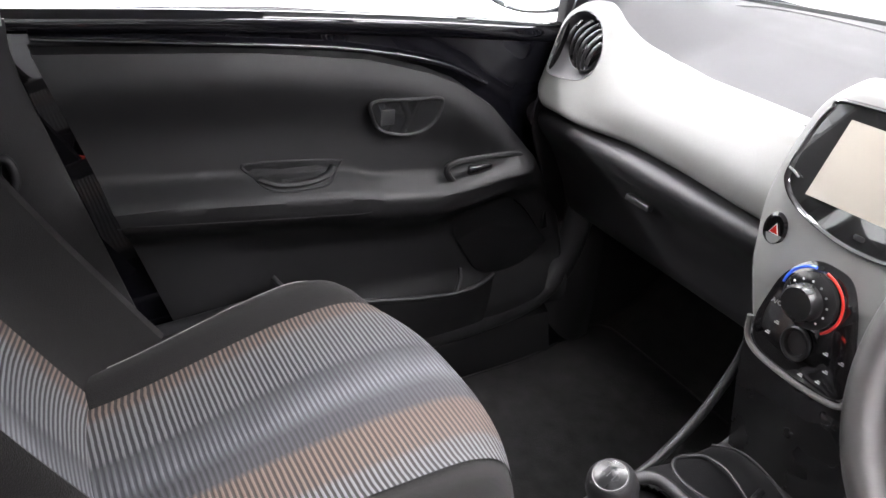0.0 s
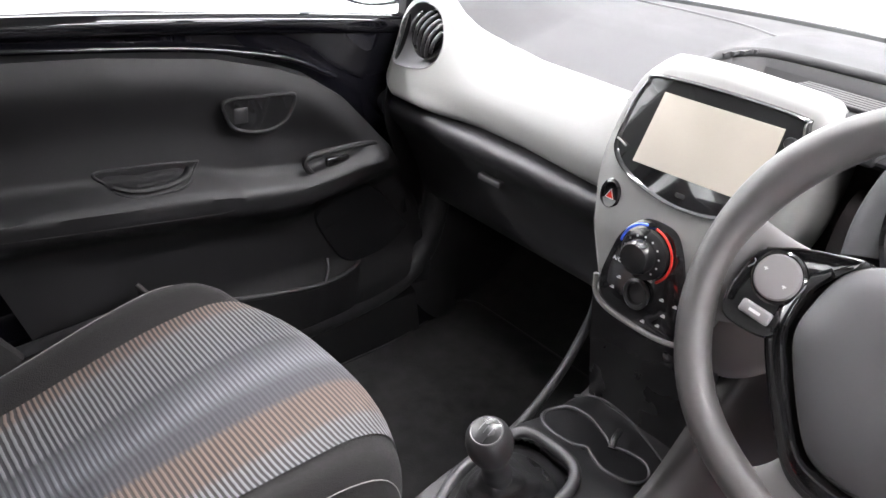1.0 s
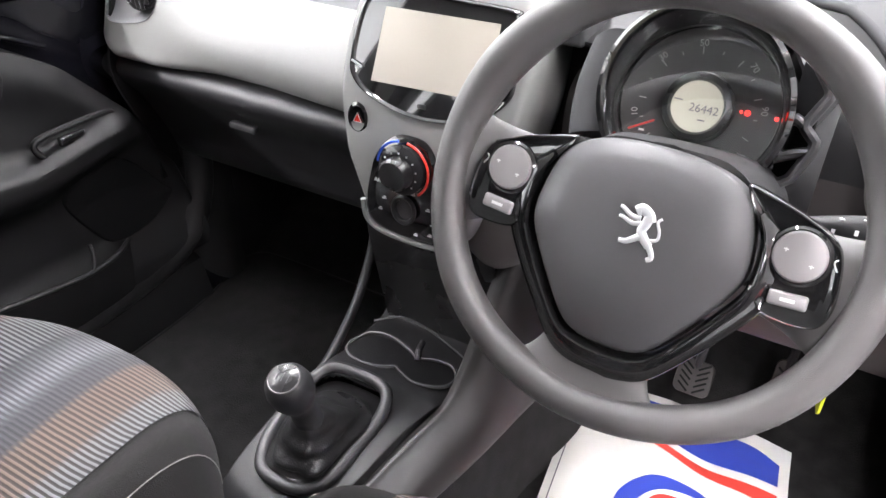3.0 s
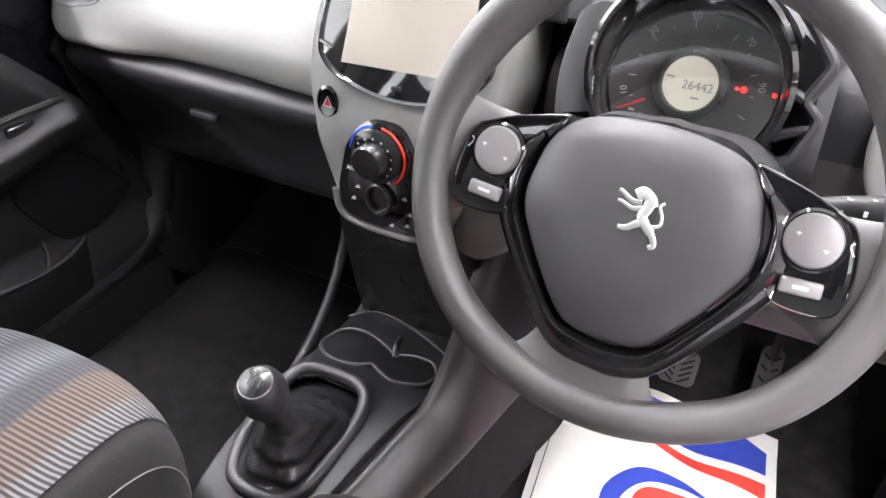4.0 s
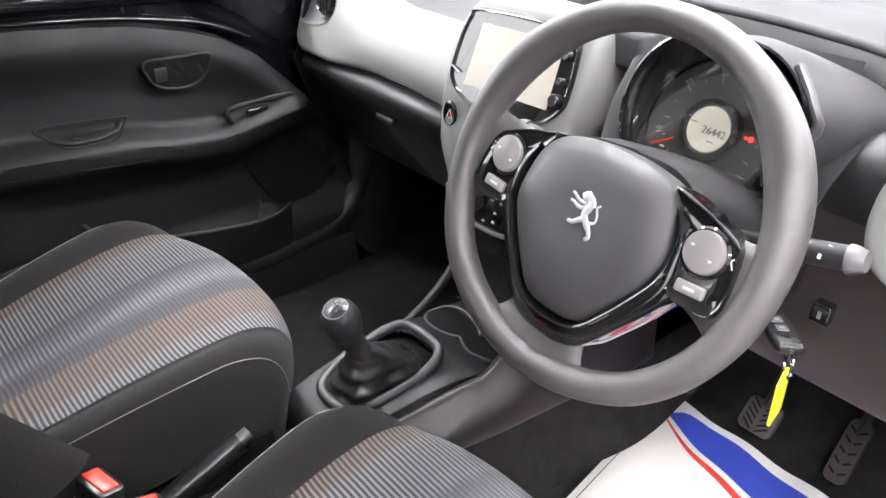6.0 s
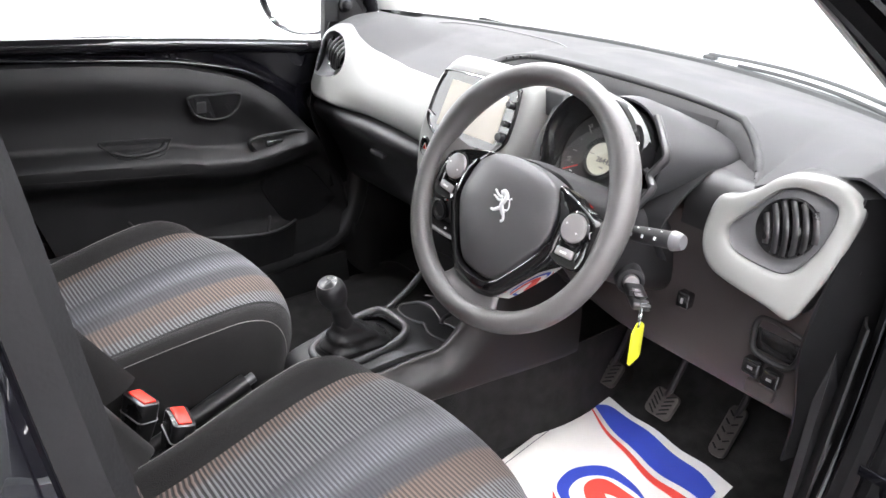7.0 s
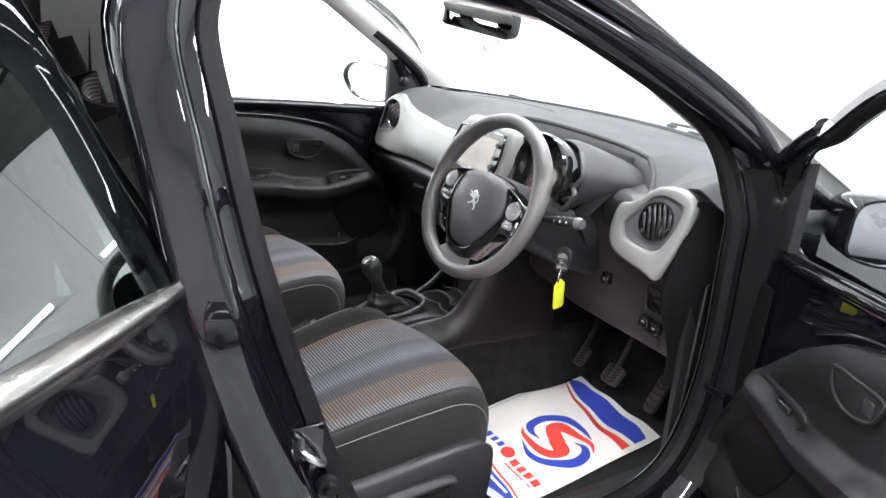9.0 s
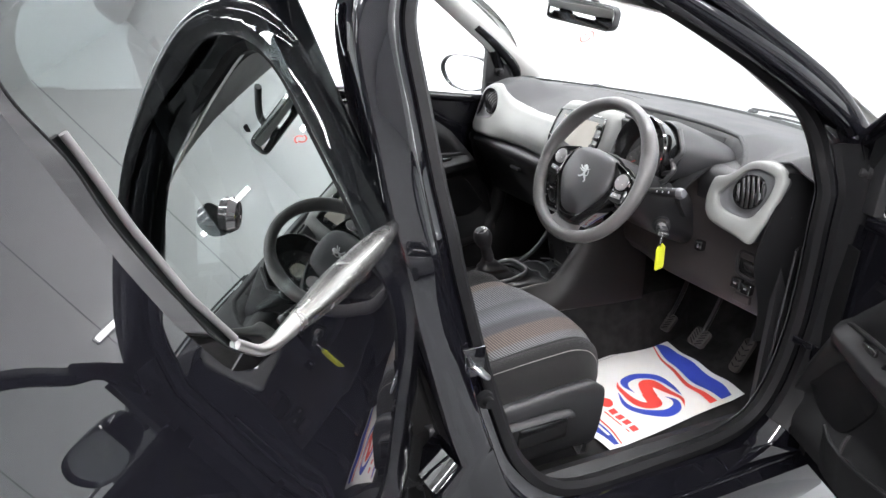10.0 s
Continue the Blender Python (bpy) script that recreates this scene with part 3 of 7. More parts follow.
# left rear side, seen past the passenger seat
part("rear_side_trim", thick(grid([[(-0.672, y, z) for z in np.linspace(0.3, 0.95, 6)] for y in np.linspace(-0.72, -1.1, 4)]), 0.02), PLASTIC, car)
for x0, x1, yo in ((-0.02, 0.60, 0.02),):
    wp = thing("windscreen_wiper", ((x0 + x1) / 2, 0.9, 0.97), "thin black wiper at the foot of the windscreen", "wiper")
    a = [(x, screen_base(x) + 0.03 - 0.07 * (x - x0) + yo, 0.974 + 0.012 * math.sin(math.pi * (x - x0) / (x1 - x0))) for x in np.linspace(x0, x1, 8)]
    part("arm", tube(a, 0.004, n=30, seg=8), PLASTIC, wp)
    part("blade", tube([(x, y - 0.012, z - 0.012) for x, y, z in a[1:-1]], 0.004, n=24, seg=6), RUBBER, wp)
    part("cap", rbox(x0 - 0.012, x0 + 0.02, a[0][1] - 0.008, a[0][1] + 0.010, 0.962, 0.972, 0.004), PLASTIC, wp)

# ---- dashboard ----
dash = thing("dashboard", (0, 0.5, 0.6), "grey moulded dashboard with silver fascia and black lower panels", "dashboard")
V = np.array([0.0, 0.2, 0.38, 0.52, 0.60, 0.66, 0.74, 0.86, 1.0])


def dash_profile(x):
    """Rows of the dash top from the windscreen to its rear edge at the place x across the car."""
    yf = screen_base(x) - 0.012
    wr = step(-0.20, -0.10, x)
    wp = 1 - wr
    yp = yf + (0.278 + 0.016 * step(-0.28, -0.47, x) - yf) * V
    zp = np.array([0.962, 0.968, 0.968, 0.962, 0.955, 0.947, 0.936, 0.922, 0.906]) + 0.062 * step(-0.43, -0.55, x) * np.array([0, 0, 0.1, 0.3, 0.5, 0.7, 0.85, 1, 1])
    yr = yf + (0.299 - yf) * V
    zr = np.array([0.962, 0.976, 0.988, 0.994, 0.996, 0.996, 0.994, 0.990, 0.980])
    top = float(np.interp(x, (0.38, 0.46, 0.535, 0.60, 0.64), (0.980, 0.924, 0.969, 0.986, 0.982)))
    zr = zr + (top - 0.980) * np.array([0, 0, 0, 0.05, 0.15, 0.3, 0.55, 0.85, 1.0])
    drop = (0.05 if x < 0 else 0.022) * step(0.60, 0.68, abs(x)) * V
    return np.stack([np.full(9, x), wp * yp + wr * yr, wp * zp + wr * zr - drop], 1)


XS = np.linspace(-0.668, 0.668, 220)
rows = [curve(dash_profile(x), 90) for x in XS]
# plan of the recess round the instruments, open towards the driver
RIM = curve([(-0.115, 0.20), (-0.112, 0.33), (-0.09, 0.405), (-0.03, 0.430), (0.10, 0.440), (0.22, 0.436), (0.32, 0.418), (0.395, 0.388), (0.442, 0.350), (0.466, 0.305), (0.470, 0.25)], 90)


def in_recess(x, y):
    if not -0.115 < x < 0.470:
        return False
    k = int(np.argmin(np.abs(RIM[:, 0] - x)))
    if x < -0.08:
        return y < float(np.interp(x, (-0.115, -0.08), (0.33, 0.41)))
    if x > 0.44:
        return y < float(np.interp(x, (0.44, 0.466, 0.470), (0.352, 0.305, 0.25)))
    return y < float(RIM[k, 1])


top_bm = grid(rows)
bmesh.ops.delete(top_bm, geom=[f for f in top_bm.faces if in_recess(*f.calc_center_median().xy)], context="FACES")
part("top", thick(top_bm, 0.004), DASH, dash, "soft grey grained dash top")


def top_z(x, y):
    r = rows[int(np.argmin(np.abs(XS - x)))]
    return float(np.interp(-y, -r[:, 1], r[:, 2]))


rim3 = [(x, y, top_z(x, max(y, 0.299))) for x, y in RIM if y > 0.315]
part("recess_rim", tube([(x, y, z - 0.004) for x, y, z in rim3], 0.0065, smooth_path=False, seg=10), DASH, dash, "rounded rim of the instrument recess")
rc0 = np.array((0.17, 0.20))
part("recess_wall", thick(grid([[(x, y, z - 0.004), (x + (rc0[0] - x) * 0.03, y + (rc0[1] - y) * 0.05, z - 0.018), (x + (rc0[0] - x) * 0.05, y + (rc0[1] - y) * 0.08, z - 0.05)] for x, y, z in rim3]), 0.003), PLASTIC, dash, "black wall of the instrument recess")
part("recess", thick(grid([[(x, y, 0.918 + 0.17 * (y - 0.24)) for y in np.linspace(0.305, 0.45, 12)] for x in np.linspace(-0.12, 0.466, 20)]), 0.003), TRIM, dash, "black recess round the instruments")
part("airbag_line", tube([(-0.50, 0.40, 0.963), (-0.52, 0.52, 0.974), (-0.44, 0.60, 0.976), (-0.25, 0.63, 0.976), (-0.14, 0.58, 0.980)], 0.0016, n=50, seg=6), CUPGREY, dash, "faint airbag flap outline")

# silver fascia in front of the passenger, rising to a pod round its air vent
def fascia_top(x):
    return float(np.interp(x, (-0.648, -0.637, -0.612, -0.575, -0.538, -0.508, -0.478, -0.440, -0.36, -0.10), (0.895, 0.934, 0.962, 0.973, 0.968, 0.950, 0.931, 0.919, 0.915, 0.917)))


def fascia_y(x, z):
    """Rear face of the fascia: a leaning plane at the pod, a full round along the strip."""
    pod = 0.224 + 0.30 * (z - 0.79)
    u = (z - 0.80) / 0.117
    strip = 0.237 + 0.052 * max(0.0, u) ** 2.2 + 0.075 * max(0.0, 0.45 - u) ** 2 - 0.014 * step(-0.34, -0.16, x)
    w = step(-0.40, -0.53, x)
    y = pod * w + strip * (1 - w)
    if x < -0.615:
        y += 0.030 * (1 - math.sqrt(max(0.0, 1 - min(1.0, (-0.615 - x) / 0.033) ** 2)))
    return y


POD_OPEN = curve([(-0.617, 0.936), (-0.600, 0.951), (-0.574, 0.955), (-0.545, 0.946), (-0.527, 0.925), (-0.519, 0.900), (-0.526, 0.876), (-0.550, 0.860), (-0.602, 0.852), (-0.623, 0.858), (-0.629, 0.880), (-0.626, 0.915)], 96, True)


def inside(x, y, poly):
    hit = False
    for (ax_, ay_), (bx_, by_) in zip(poly, np.roll(poly, -1, 0)):
        if (ay_ > y) != (by_ > y) and x < (bx_ - ax_) * (y - ay_) / (by_ - ay_) + ax_:
            hit = not hit
    return hit


fr = []
for x in np.concatenate([np.linspace(-0.648, -0.50, 90), np.linspace(-0.497, -0.10, 60)]):
    zt, zb = np.array([fascia_top(x + d) for d in (-0.012, -0.006, 0, 0.006, 0.012)]).mean(), 0.800 + 0.022 * step(-0.60, -0.648, x)
    col_ = [(x, fascia_y(x, zt) + 0.045, zt - 0.002), (x, fascia_y(x, zt) + 0.016, zt + 0.001), (x, fascia_y(x, zt) + 0.005, zt - 0.002)]
    col_ += [(x, fascia_y(x, z), z) for z in np.linspace(zt - 0.008, zb + 0.010, 9)]
    col_ += [(x, fascia_y(x, zb) + 0.006, zb + 0.002), (x, fascia_y(x, zb) + 0.016, zb), (x, fascia_y(x, zb) + 0.045, zb + 0.004)]
    fr.append(curve(col_, 100))
fas_bm = grid(fr)
bmesh.ops.delete(fas_bm, geom=[f for f in fas_bm.faces if f.calc_center_median().y < 0.29 and inside(f.calc_center_median().x, f.calc_center_median().z, POD_OPEN)], context="FACES")
part("fascia", thick(fas_bm, 0.003), SILVER, dash, "satin silver-grey fascia strip rising to an air vent")


def vent_ball(sign, c, parent):
    """Round turning nozzle with curved blades."""
    xf = Matrix.Translation(c) @ Matrix.Rotation(radians(90 - 16), 4, "X")
    part("vent_ball", lathe([(0.0, -0.016), (0.030, -0.014), (0.038, -0.004), (0.0405, 0.004), (0.039, 0.008), (0.0365, 0.004), (0.030, -0.012), (0.0, -0.014)], 36), PIANO, parent, xf=xf)
    for i in range(6):
        o = (i - 2.5) * 0.0125
        half = math.sqrt(max(0, 0.037 ** 2 - o * o))
        bow = [(o + 0.009 * (1 - (q / 0.037) ** 2), q, -0.002 + 0.014 * math.cos(q / 0.037 * 1.3)) for q in np.linspace(-half, half, 12)]
        part("vent_slat", tube([(sign * a, b, c2) for a, b, c2 in bow], 0.0042, n=20, seg=8, flat=0.5), DIALBLACK, parent, xf=xf @ Matrix.Rotation(radians(20 * sign), 4, "Z"))


def to_circle(opening, centre, r):
    """A circle whose points run in step with those of the opening."""
    circ = centre + r * np.array([(math.cos(a), math.sin(a)) for a in np.linspace(0, 2 * math.pi, len(opening), endpoint=False)])
    return min((np.roll(k, -q, 0) for k in (circ, circ[::-1]) for q in range(len(circ))), key=lambda k: np.linalg.norm(k - opening, axis=1).sum())


pod_c = np.array((-0.570, 0.905))
pc_ring = to_circle(POD_OPEN, pod_c, 0.041)
pod_m = POD_OPEN.mean(axis=0)


def on_pod(p, d):
    return [(x, fascia_y(max(x, -0.628), z) + d, z) for x, z in p]


pod_cup = part("vent_cup", thick(loops(on_pod(POD_OPEN * 1.03 - pod_m * 0.03, 0.0005), on_pod(POD_OPEN * 1.01 - pod_m * 0.01, -0.0012), on_pod(POD_OPEN * 0.98 + pod_m * 0.02, 0.0016), on_pod(POD_OPEN * 0.7 + pc_ring * 0.3, 0.013), on_pod(POD_OPEN * 0.25 + pc_ring * 0.75, 0.021), on_pod(pc_ring, 0.024), on_pod(pc_ring, 0.06)), 0.0015), CUPGREY, dash, "grey scooped vent opening")
vent_ball(-1, Vector((pod_c[0], 0.224 + 0.30 * 0.115 + 0.022, pod_c[1])), pod_cup)

# driver's vent in its pointed silver frame
VO = curve([(0.442, 0.913), (0.466, 0.923), (0.490, 0.940), (0.510, 0.960), (0.532, 0.973), (0.576, 0.979), (0.606, 0.972), (0.622, 0.958), (0.626, 0.938), (0.620, 0.880), (0.606, 0.826), (0.600, 0.806), (0.590, 0.799), (0.560, 0.805), (0.500, 0.813), (0.468, 0.822), (0.447, 0.843), (0.438, 0.877)], 110, True)
VI = curve([(0.473, 0.878), (0.480, 0.895), (0.498, 0.918), (0.517, 0.943), (0.530, 0.952), (0.550, 0.957), (0.586, 0.953), (0.598, 0.944), (0.600, 0.925), (0.595, 0.896), (0.582, 0.866), (0.570, 0.853), (0.552, 0.848), (0.512, 0.850), (0.486, 0.858)], 110, True)
VI = min((np.roll(VI, -q, 0) for q in range(110)), key=lambda k: np.linalg.norm(k - VO, axis=1).sum())
VC = to_circle(VI, np.array((0.5475, 0.905)), 0.041)


def on_vent(p, d):
    return [(x, 0.218 + 0.30 * (z - 0.79) + d, z) for x, z in p]


def blend(k):
    return VO * (1 - k) + VI * k


surround = part("vent_surround", thick(loops(on_vent(VO, 0.014), on_vent(VO, 0.010), on_vent(blend(0.03), 0.004), on_vent(blend(0.10), 0.0008), on_vent(blend(0.25), -0.0012), on_vent(blend(0.6), -0.0012), on_vent(blend(0.86), 0.0004), on_vent(blend(0.95), 0.003), on_vent(VI, 0.009)), 0.002), SILVER, dash, "pointed silver-grey air vent frame")
part("vent_cup", thick(loops(on_vent(VI, 0.008), on_vent(VI * 0.85 + VC * 0.15, 0.011), on_vent(VI * 0.4 + VC * 0.6, 0.012), on_vent(VC, 0.011), on_vent(VC, 0.05)), 0.002), CUPGREY, surround)
part("vent_housing", loops(on_vent(blend(0.015), 0.012), on_vent(blend(0.005), 0.05), on_vent(VO, 0.09), on_vent(blend(0.1), 0.14)), PLASTIC, surround)
vent_ball(1, Vector((0.5475, 0.218 + 0.30 * 0.115 + 0.006, 0.905)), surround)

part("recess_side", thick(grid([curve([(x, 0.345, 0.932 - 0.004 * (x > 0.43)), (x, 0.305, 0.930), (x, 0.282, 0.917), (x, 0.273, 0.890), (x, 0.274, 0.850)], 18) for x in np.linspace(0.385, 0.472, 10)]), 0.003), PLASTIC, dash, "dark side of the instrument recess")
# glovebox and lower panels
GLOVE = mat("glovebox_plastic", (0.024, 0.024, 0.0255), 0.45, grain=0.22, grain_scale=1300)
gb = []
for x in np.linspace(-0.66, -0.10, 30):
    s = 0.02 * step(-0.2, -0.1, x)
    gb.append(curve([(x, 0.29, 0.803), (x, 0.252, 0.792), (x, 0.240, 0.775), (x, 0.252, 0.752), (x, 0.285, 0.715), (x, 0.325, 0.645), (x, 0.345, 0.60), (x, 0.375, 0.575), (x, 0.46, 0.565)], 36))
glove = part("glovebox", thick(grid(gb), 0.004), GLOVE, dash, "black grained glovebox lid")
part("latch", join(rbox(-0.412, -0.362, 0.262, 0.275, 0.716, 0.727, 0.003), rbox(-0.410, -0.375, 0.254, 0.262, 0.748, 0.7505, 0.0008)), SURROUNDGREY, glove, "small grey latch")
part("foot_screw", lathe([(0.0, 0.0), (0.007, 0.0), (0.006, 0.004), (0.0, 0.005)], 16), STEEL, dash, xf=facing((-0.585, 0.40, 0.575), 40))
dl = []
for x in np.linspace(0.12, 0.612, 30):
    zb = 0.60 + 0.02 * step(0.3, 0.15, x)
    dl.append(curve([(x, 0.31, 0.900), (x, 0.288, 0.888), (x, 0.276, 0.862), (x, 0.274, 0.82), (x, 0.286, 0.775), (x, 0.298, 0.72), (x, 0.300, 0.66), (x, 0.315, zb + 0.02), (x, 0.34, zb), (x, 0.42, zb + 0.01)], 30))
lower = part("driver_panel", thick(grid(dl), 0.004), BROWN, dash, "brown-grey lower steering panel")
for sx in (1, -1):
    sidep = [[(sx * (0.622 + 0.046 * math.sin(min(1.0, u * 1.6) * 1.57)), 0.226 + 0.30 * (z - 0.79) * (1 if z > 0.79 else 0.0) + 0.06 * step(0.79, 0.6, z) + u * (0.50 - 0.05), z - 0.022 * step(0.90, 0.97, z) * u) for u in np.linspace(0, 1, 16)] for z in np.linspace(0.56, 0.968, 18)]
    part("end_panel", thick(grid(sidep), 0.004), RUBBER, dash, "black dash end panel")
# pocket and switches on the driver's lower panel
pk = part("pocket_rim", tube([(x, 0.291, z) for x, z in curve([(0.535, 0.755), (0.590, 0.752), (0.600, 0.735), (0.590, 0.700), (0.545, 0.698), (0.530, 0.715)], 40, True)], 0.0045, closed=True, smooth_path=False), PLASTIC, dash)
part("pocket_floor", plate([(0.532, 0.75), (0.595, 0.75), (0.597, 0.703), (0.532, 0.703)], 0.004, 0.001), PIANO, pk, xf=Matrix(((1, 0, 0, 0), (0, 0, -1, 0.295), (0, 1, 0, 0), (0, 0, 0, 1))))
for x, z in ((0.541, 0.676), (0.572, 0.672)):
    sw = part("switch", rbox(x - 0.013, x + 0.013, 0.282, 0.300, z - 0.013, z + 0.013, 0.003), PIANO, dash)
    part("switch_mark", rbox(x - 0.004, x + 0.004, 0.2812, 0.2824, z - 0.001, z + 0.003, 0.0), SATIN, sw)
part("switch_blank", rbox(0.535, 0.580, 0.292, 0.306, 0.630, 0.652, 0.003), BROWN, dash)
sw = part("switch", rbox(0.402, 0.424, 0.280, 0.298, 0.714, 0.740, 0.003), PIANO, dash)
part("switch_mark", rbox(0.411, 0.415, 0.2792, 0.2804, 0.722, 0.731, 0.0), SATIN, sw)

# ---- centre stack ----
def stack_y(z):
    return 0.154 + (0.36 * (z - 0.80) if z > 0.80 else 0.06 * (0.80 - z))


stack = thing("centre_stack", (0, 0.2, 0.66), "silver-grey centre stack with touch screen and heater controls", "console")


def on_stack(points, dy, n=0):
    p = curve(points, n, True) if n else np.array(points, float)
    return [(x, stack_y(z) + dy, z) for x, z in p]


SO = [(-0.103, 0.994), (-0.080, 1.001), (-0.012, 1.004), (0.072, 1.001), (0.096, 0.990), (0.105, 0.965), (0.110, 0.92), (0.107, 0.862), (0.086, 0.800), (0.066, 0.735), (0.050, 0.708), (0.030, 0.699), (-0.012, 0.696), (-0.052, 0.699), (-0.073, 0.708), (-0.087, 0.735), (-0.108, 0.800), (-0.130, 0.862), (-0.133, 0.92), (-0.126, 0.965)]
so = curve(SO, 96, True)
cen = np.array((-0.012, 0.85))
frame_bm = loops([(x * 0.94 - 0.001, y, z - 0.032) for x, y, z in on_stack(so, 0.125)], [(x * 0.985, y, z - 0.010) for x, y, z in on_stack(so, 0.060)], on_stack(so, 0.020), on_stack(cen + (so - cen) * 0.985, 0.008), on_stack(cen + (so - cen) * 0.955, 0.001), on_stack(cen + (so - cen) * 0.90, -0.002), on_stack(cen + (so - cen) * 0.6, -0.003), on_stack(cen + (so - cen) * 0.2, -0.003), cap=True)
part("surround", frame_bm, SILVER, stack, "satin silver-grey surround")
bz = [(-0.108, 0.968), (-0.098, 0.978), (-0.012, 0.983), (0.074, 0.982), (0.086, 0.974), (0.092, 0.945), (0.094, 0.915), (0.091, 0.894), (0.070, 0.873), (0.030, 0.859), (-0.012, 0.855), (-0.052, 0.859), (-0.090, 0.870), (-0.112, 0.886), (-0.117, 0.905), (-0.115, 0.945)]
bzc = curve(bz, 110, True)
bc = np.array((-0.012, 0.92))


def bez(k, d):
    return on_stack(bc + (bzc - bc) * k, d)


bezel = part("screen_bezel", loops(bez(1.0, 0.004), bez(1.0, -0.004), bez(0.992, -0.0075), bez(0.975, -0.0085), bez(0.955, -0.0075), bez(0.94, -0.005), bez(0.6, -0.005), bez(0.2, -0.005), cap=True), PIANO, stack, "gloss black screen bezel")
SCR = [(-0.080, 0.963), (0.064, 0.966), (0.067, 0.889), (-0.084, 0.884)]
part("touch_screen", loops(on_stack(SCR, -0.004), on_stack(SCR, -0.0062), cap=True), SCREEN, bezel, "pale beige lit touch screen")
for x, z, r in ((0.0775, 0.955, 0.0065), (0.0800, 0.925, 0.0050), (0.0800, 0.903, 0.0085)):
    part("screen_knob", lathe([(0, 0), (r, 0), (r, 0.008), (r * 0.8, 0.011), (0, 0.011)], 20), DIALBLACK, bezel, xf=facing((x, stack_y(z) - 0.006, z), 18))
part("screen_button", plate(rloop(0.012, 0.005, 0.002), 0.002, 0.0006), DIALBLACK, bezel, xf=facing((-0.012, stack_y(0.869) - 0.006, 0.869), 18))
part("bezel_bead", tube([(x, stack_y(z) - 0.009, z) for x, z in ((-0.113, 0.902), (-0.106, 0.900), (-0.098, 0.897))], 0.0013, n=10, seg=6), SATIN, bezel)
# hazard switch
hz = part("hazard_switch", lathe([(0, 0), (0.016, 0), (0.017, 0.002), (0.0135, 0.004), (0.013, 0.001), (0, 0.001)], 28), PIANO, stack, xf=facing((-0.094, stack_y(0.840) - 0.003, 0.840), 5) @ Matrix.Diagonal((0.85, 1.15, 1, 1)))
part("hazard_triangle", plate([(-0.0058, -0.0045), (0.0058, -0.0045), (0.0, 0.0065)], 0.001, 0.0004), RED_PLASTIC, hz, xf=facing((-0.094, stack_y(0.840) - 0.0055, 0.840), 5))
part("hazard_outline", tube([(-0.0058, -0.0045, 0), (0.0058, -0.0045, 0), (0, 0.0068, 0)], 0.0006, closed=True, smooth_path=False, seg=5), WHITE_MARK, hz, xf=facing((-0.094, stack_y(0.840) - 0.0058, 0.840), 5))
# heater panel
hp = [(-0.040, 0.831), (-0.018, 0.835), (0.006, 0.830), (0.026, 0.804), (0.042, 0.760), (0.046, 0.728), (0.036, 0.710), (0.016, 0.705), (-0.018, 0.703), (-0.052, 0.706), (-0.072, 0.716), (-0.077, 0.740), (-0.070, 0.775), (-0.058, 0.812)]
hc = curve(hp, 70, True)
hcen = np.array((-0.017, 0.767))
heater = part("heater_panel", loops(on_stack(hc, 0.004), on_stack(hc, -0.004), on_stack(hcen + (hc - hcen) * 0.95, -0.006), on_stack(hcen + (hc - hcen) * 0.3, -0.006), cap=True), PIANO, stack, "gloss black heater control panel")
part("panel_edge", tube([(x, stack_y(z) - 0.004, z) for x, z in ((-0.083, 0.740), (-0.079, 0.715), (-0.060, 0.702), (-0.018, 0.698), (0.022, 0.700), (0.044, 0.708), (0.052, 0.732))], 0.0035, n=40, seg=8), SILVER, stack)
fz = facing((-0.020, stack_y(0.799) - 0.006, 0.799), 2)
part("heater_dial", lathe([(0, 0), (0.030, 0), (0.030, 0.006), (0.026, 0.010), (0.020, 0.011), (0.0195, 0.022), (0.017, 0.026), (0.010, 0.024), (0, 0.023)], 36), DIALBLACK, heater, xf=fz)
for a0, a1, mtl, nm in ((100, 175, BLUE_MARK, "cold_arc"), (-50, 80, RED_PLASTIC, "warm_arc")):
    part(nm, tube([(0.0345 * math.cos(radians(a)), 0.0345 * math.sin(radians(a)), 0.002) for a in np.linspace(a0, a1, 12)], 0.0016, n=30, seg=6), mtl, heater, xf=fz)
for a in range(-40, 221, 26):
    part("dial_mark", rbox(-0.001, 0.001, -0.001, 0.001, -0.0004, 0.0004, 0), WHITE_MARK, heater, xf=fz @ Matrix.Translation((0.0235 * math.cos(radians(a)), 0.0235 * math.sin(radians(a)), 0.0105)))
f2 = facing((-0.019, stack_y(0.746) - 0.006, 0.746), 0)
part("air_dial", lathe([(0.0, 0.0), (0.0125, 0.0), (0.0165, 0.002), (0.0175, 0.006), (0.0155, 0.0075), (0.0125, 0.006), (0.0115, 0.002), (0, 0.001)], 30), DIALBLACK, heater, xf=f2 @ Matrix.Diagonal((1, 1.15, 1, 1)))
for x, z in ((-0.049, 0.752), (-0.034, 0.768), (-0.008, 0.768), (-0.056, 0.735), (0.012, 0.752), (0.030, 0.752), (0.018, 0.733), (0.014, 0.717), (-0.006, 0.712)):
    part("heater_symbol", join(rbox(-0.0028, 0.0028, -0.0007, 0.0007, 0, 0.0006, 0), rbox(-0.0008, 0.0024, 0.0016, 0.0028, 0, 0.0006, 0)), WHITE_MARK, heater, xf=facing((x, stack_y(z) - 0.0062, z), 0))
part("heater_letters", text_bm("A/C", 0.0075), WHITE_MARK, heater, xf=facing((-0.056, stack_y(0.775) - 0.0064, 0.775), 0))
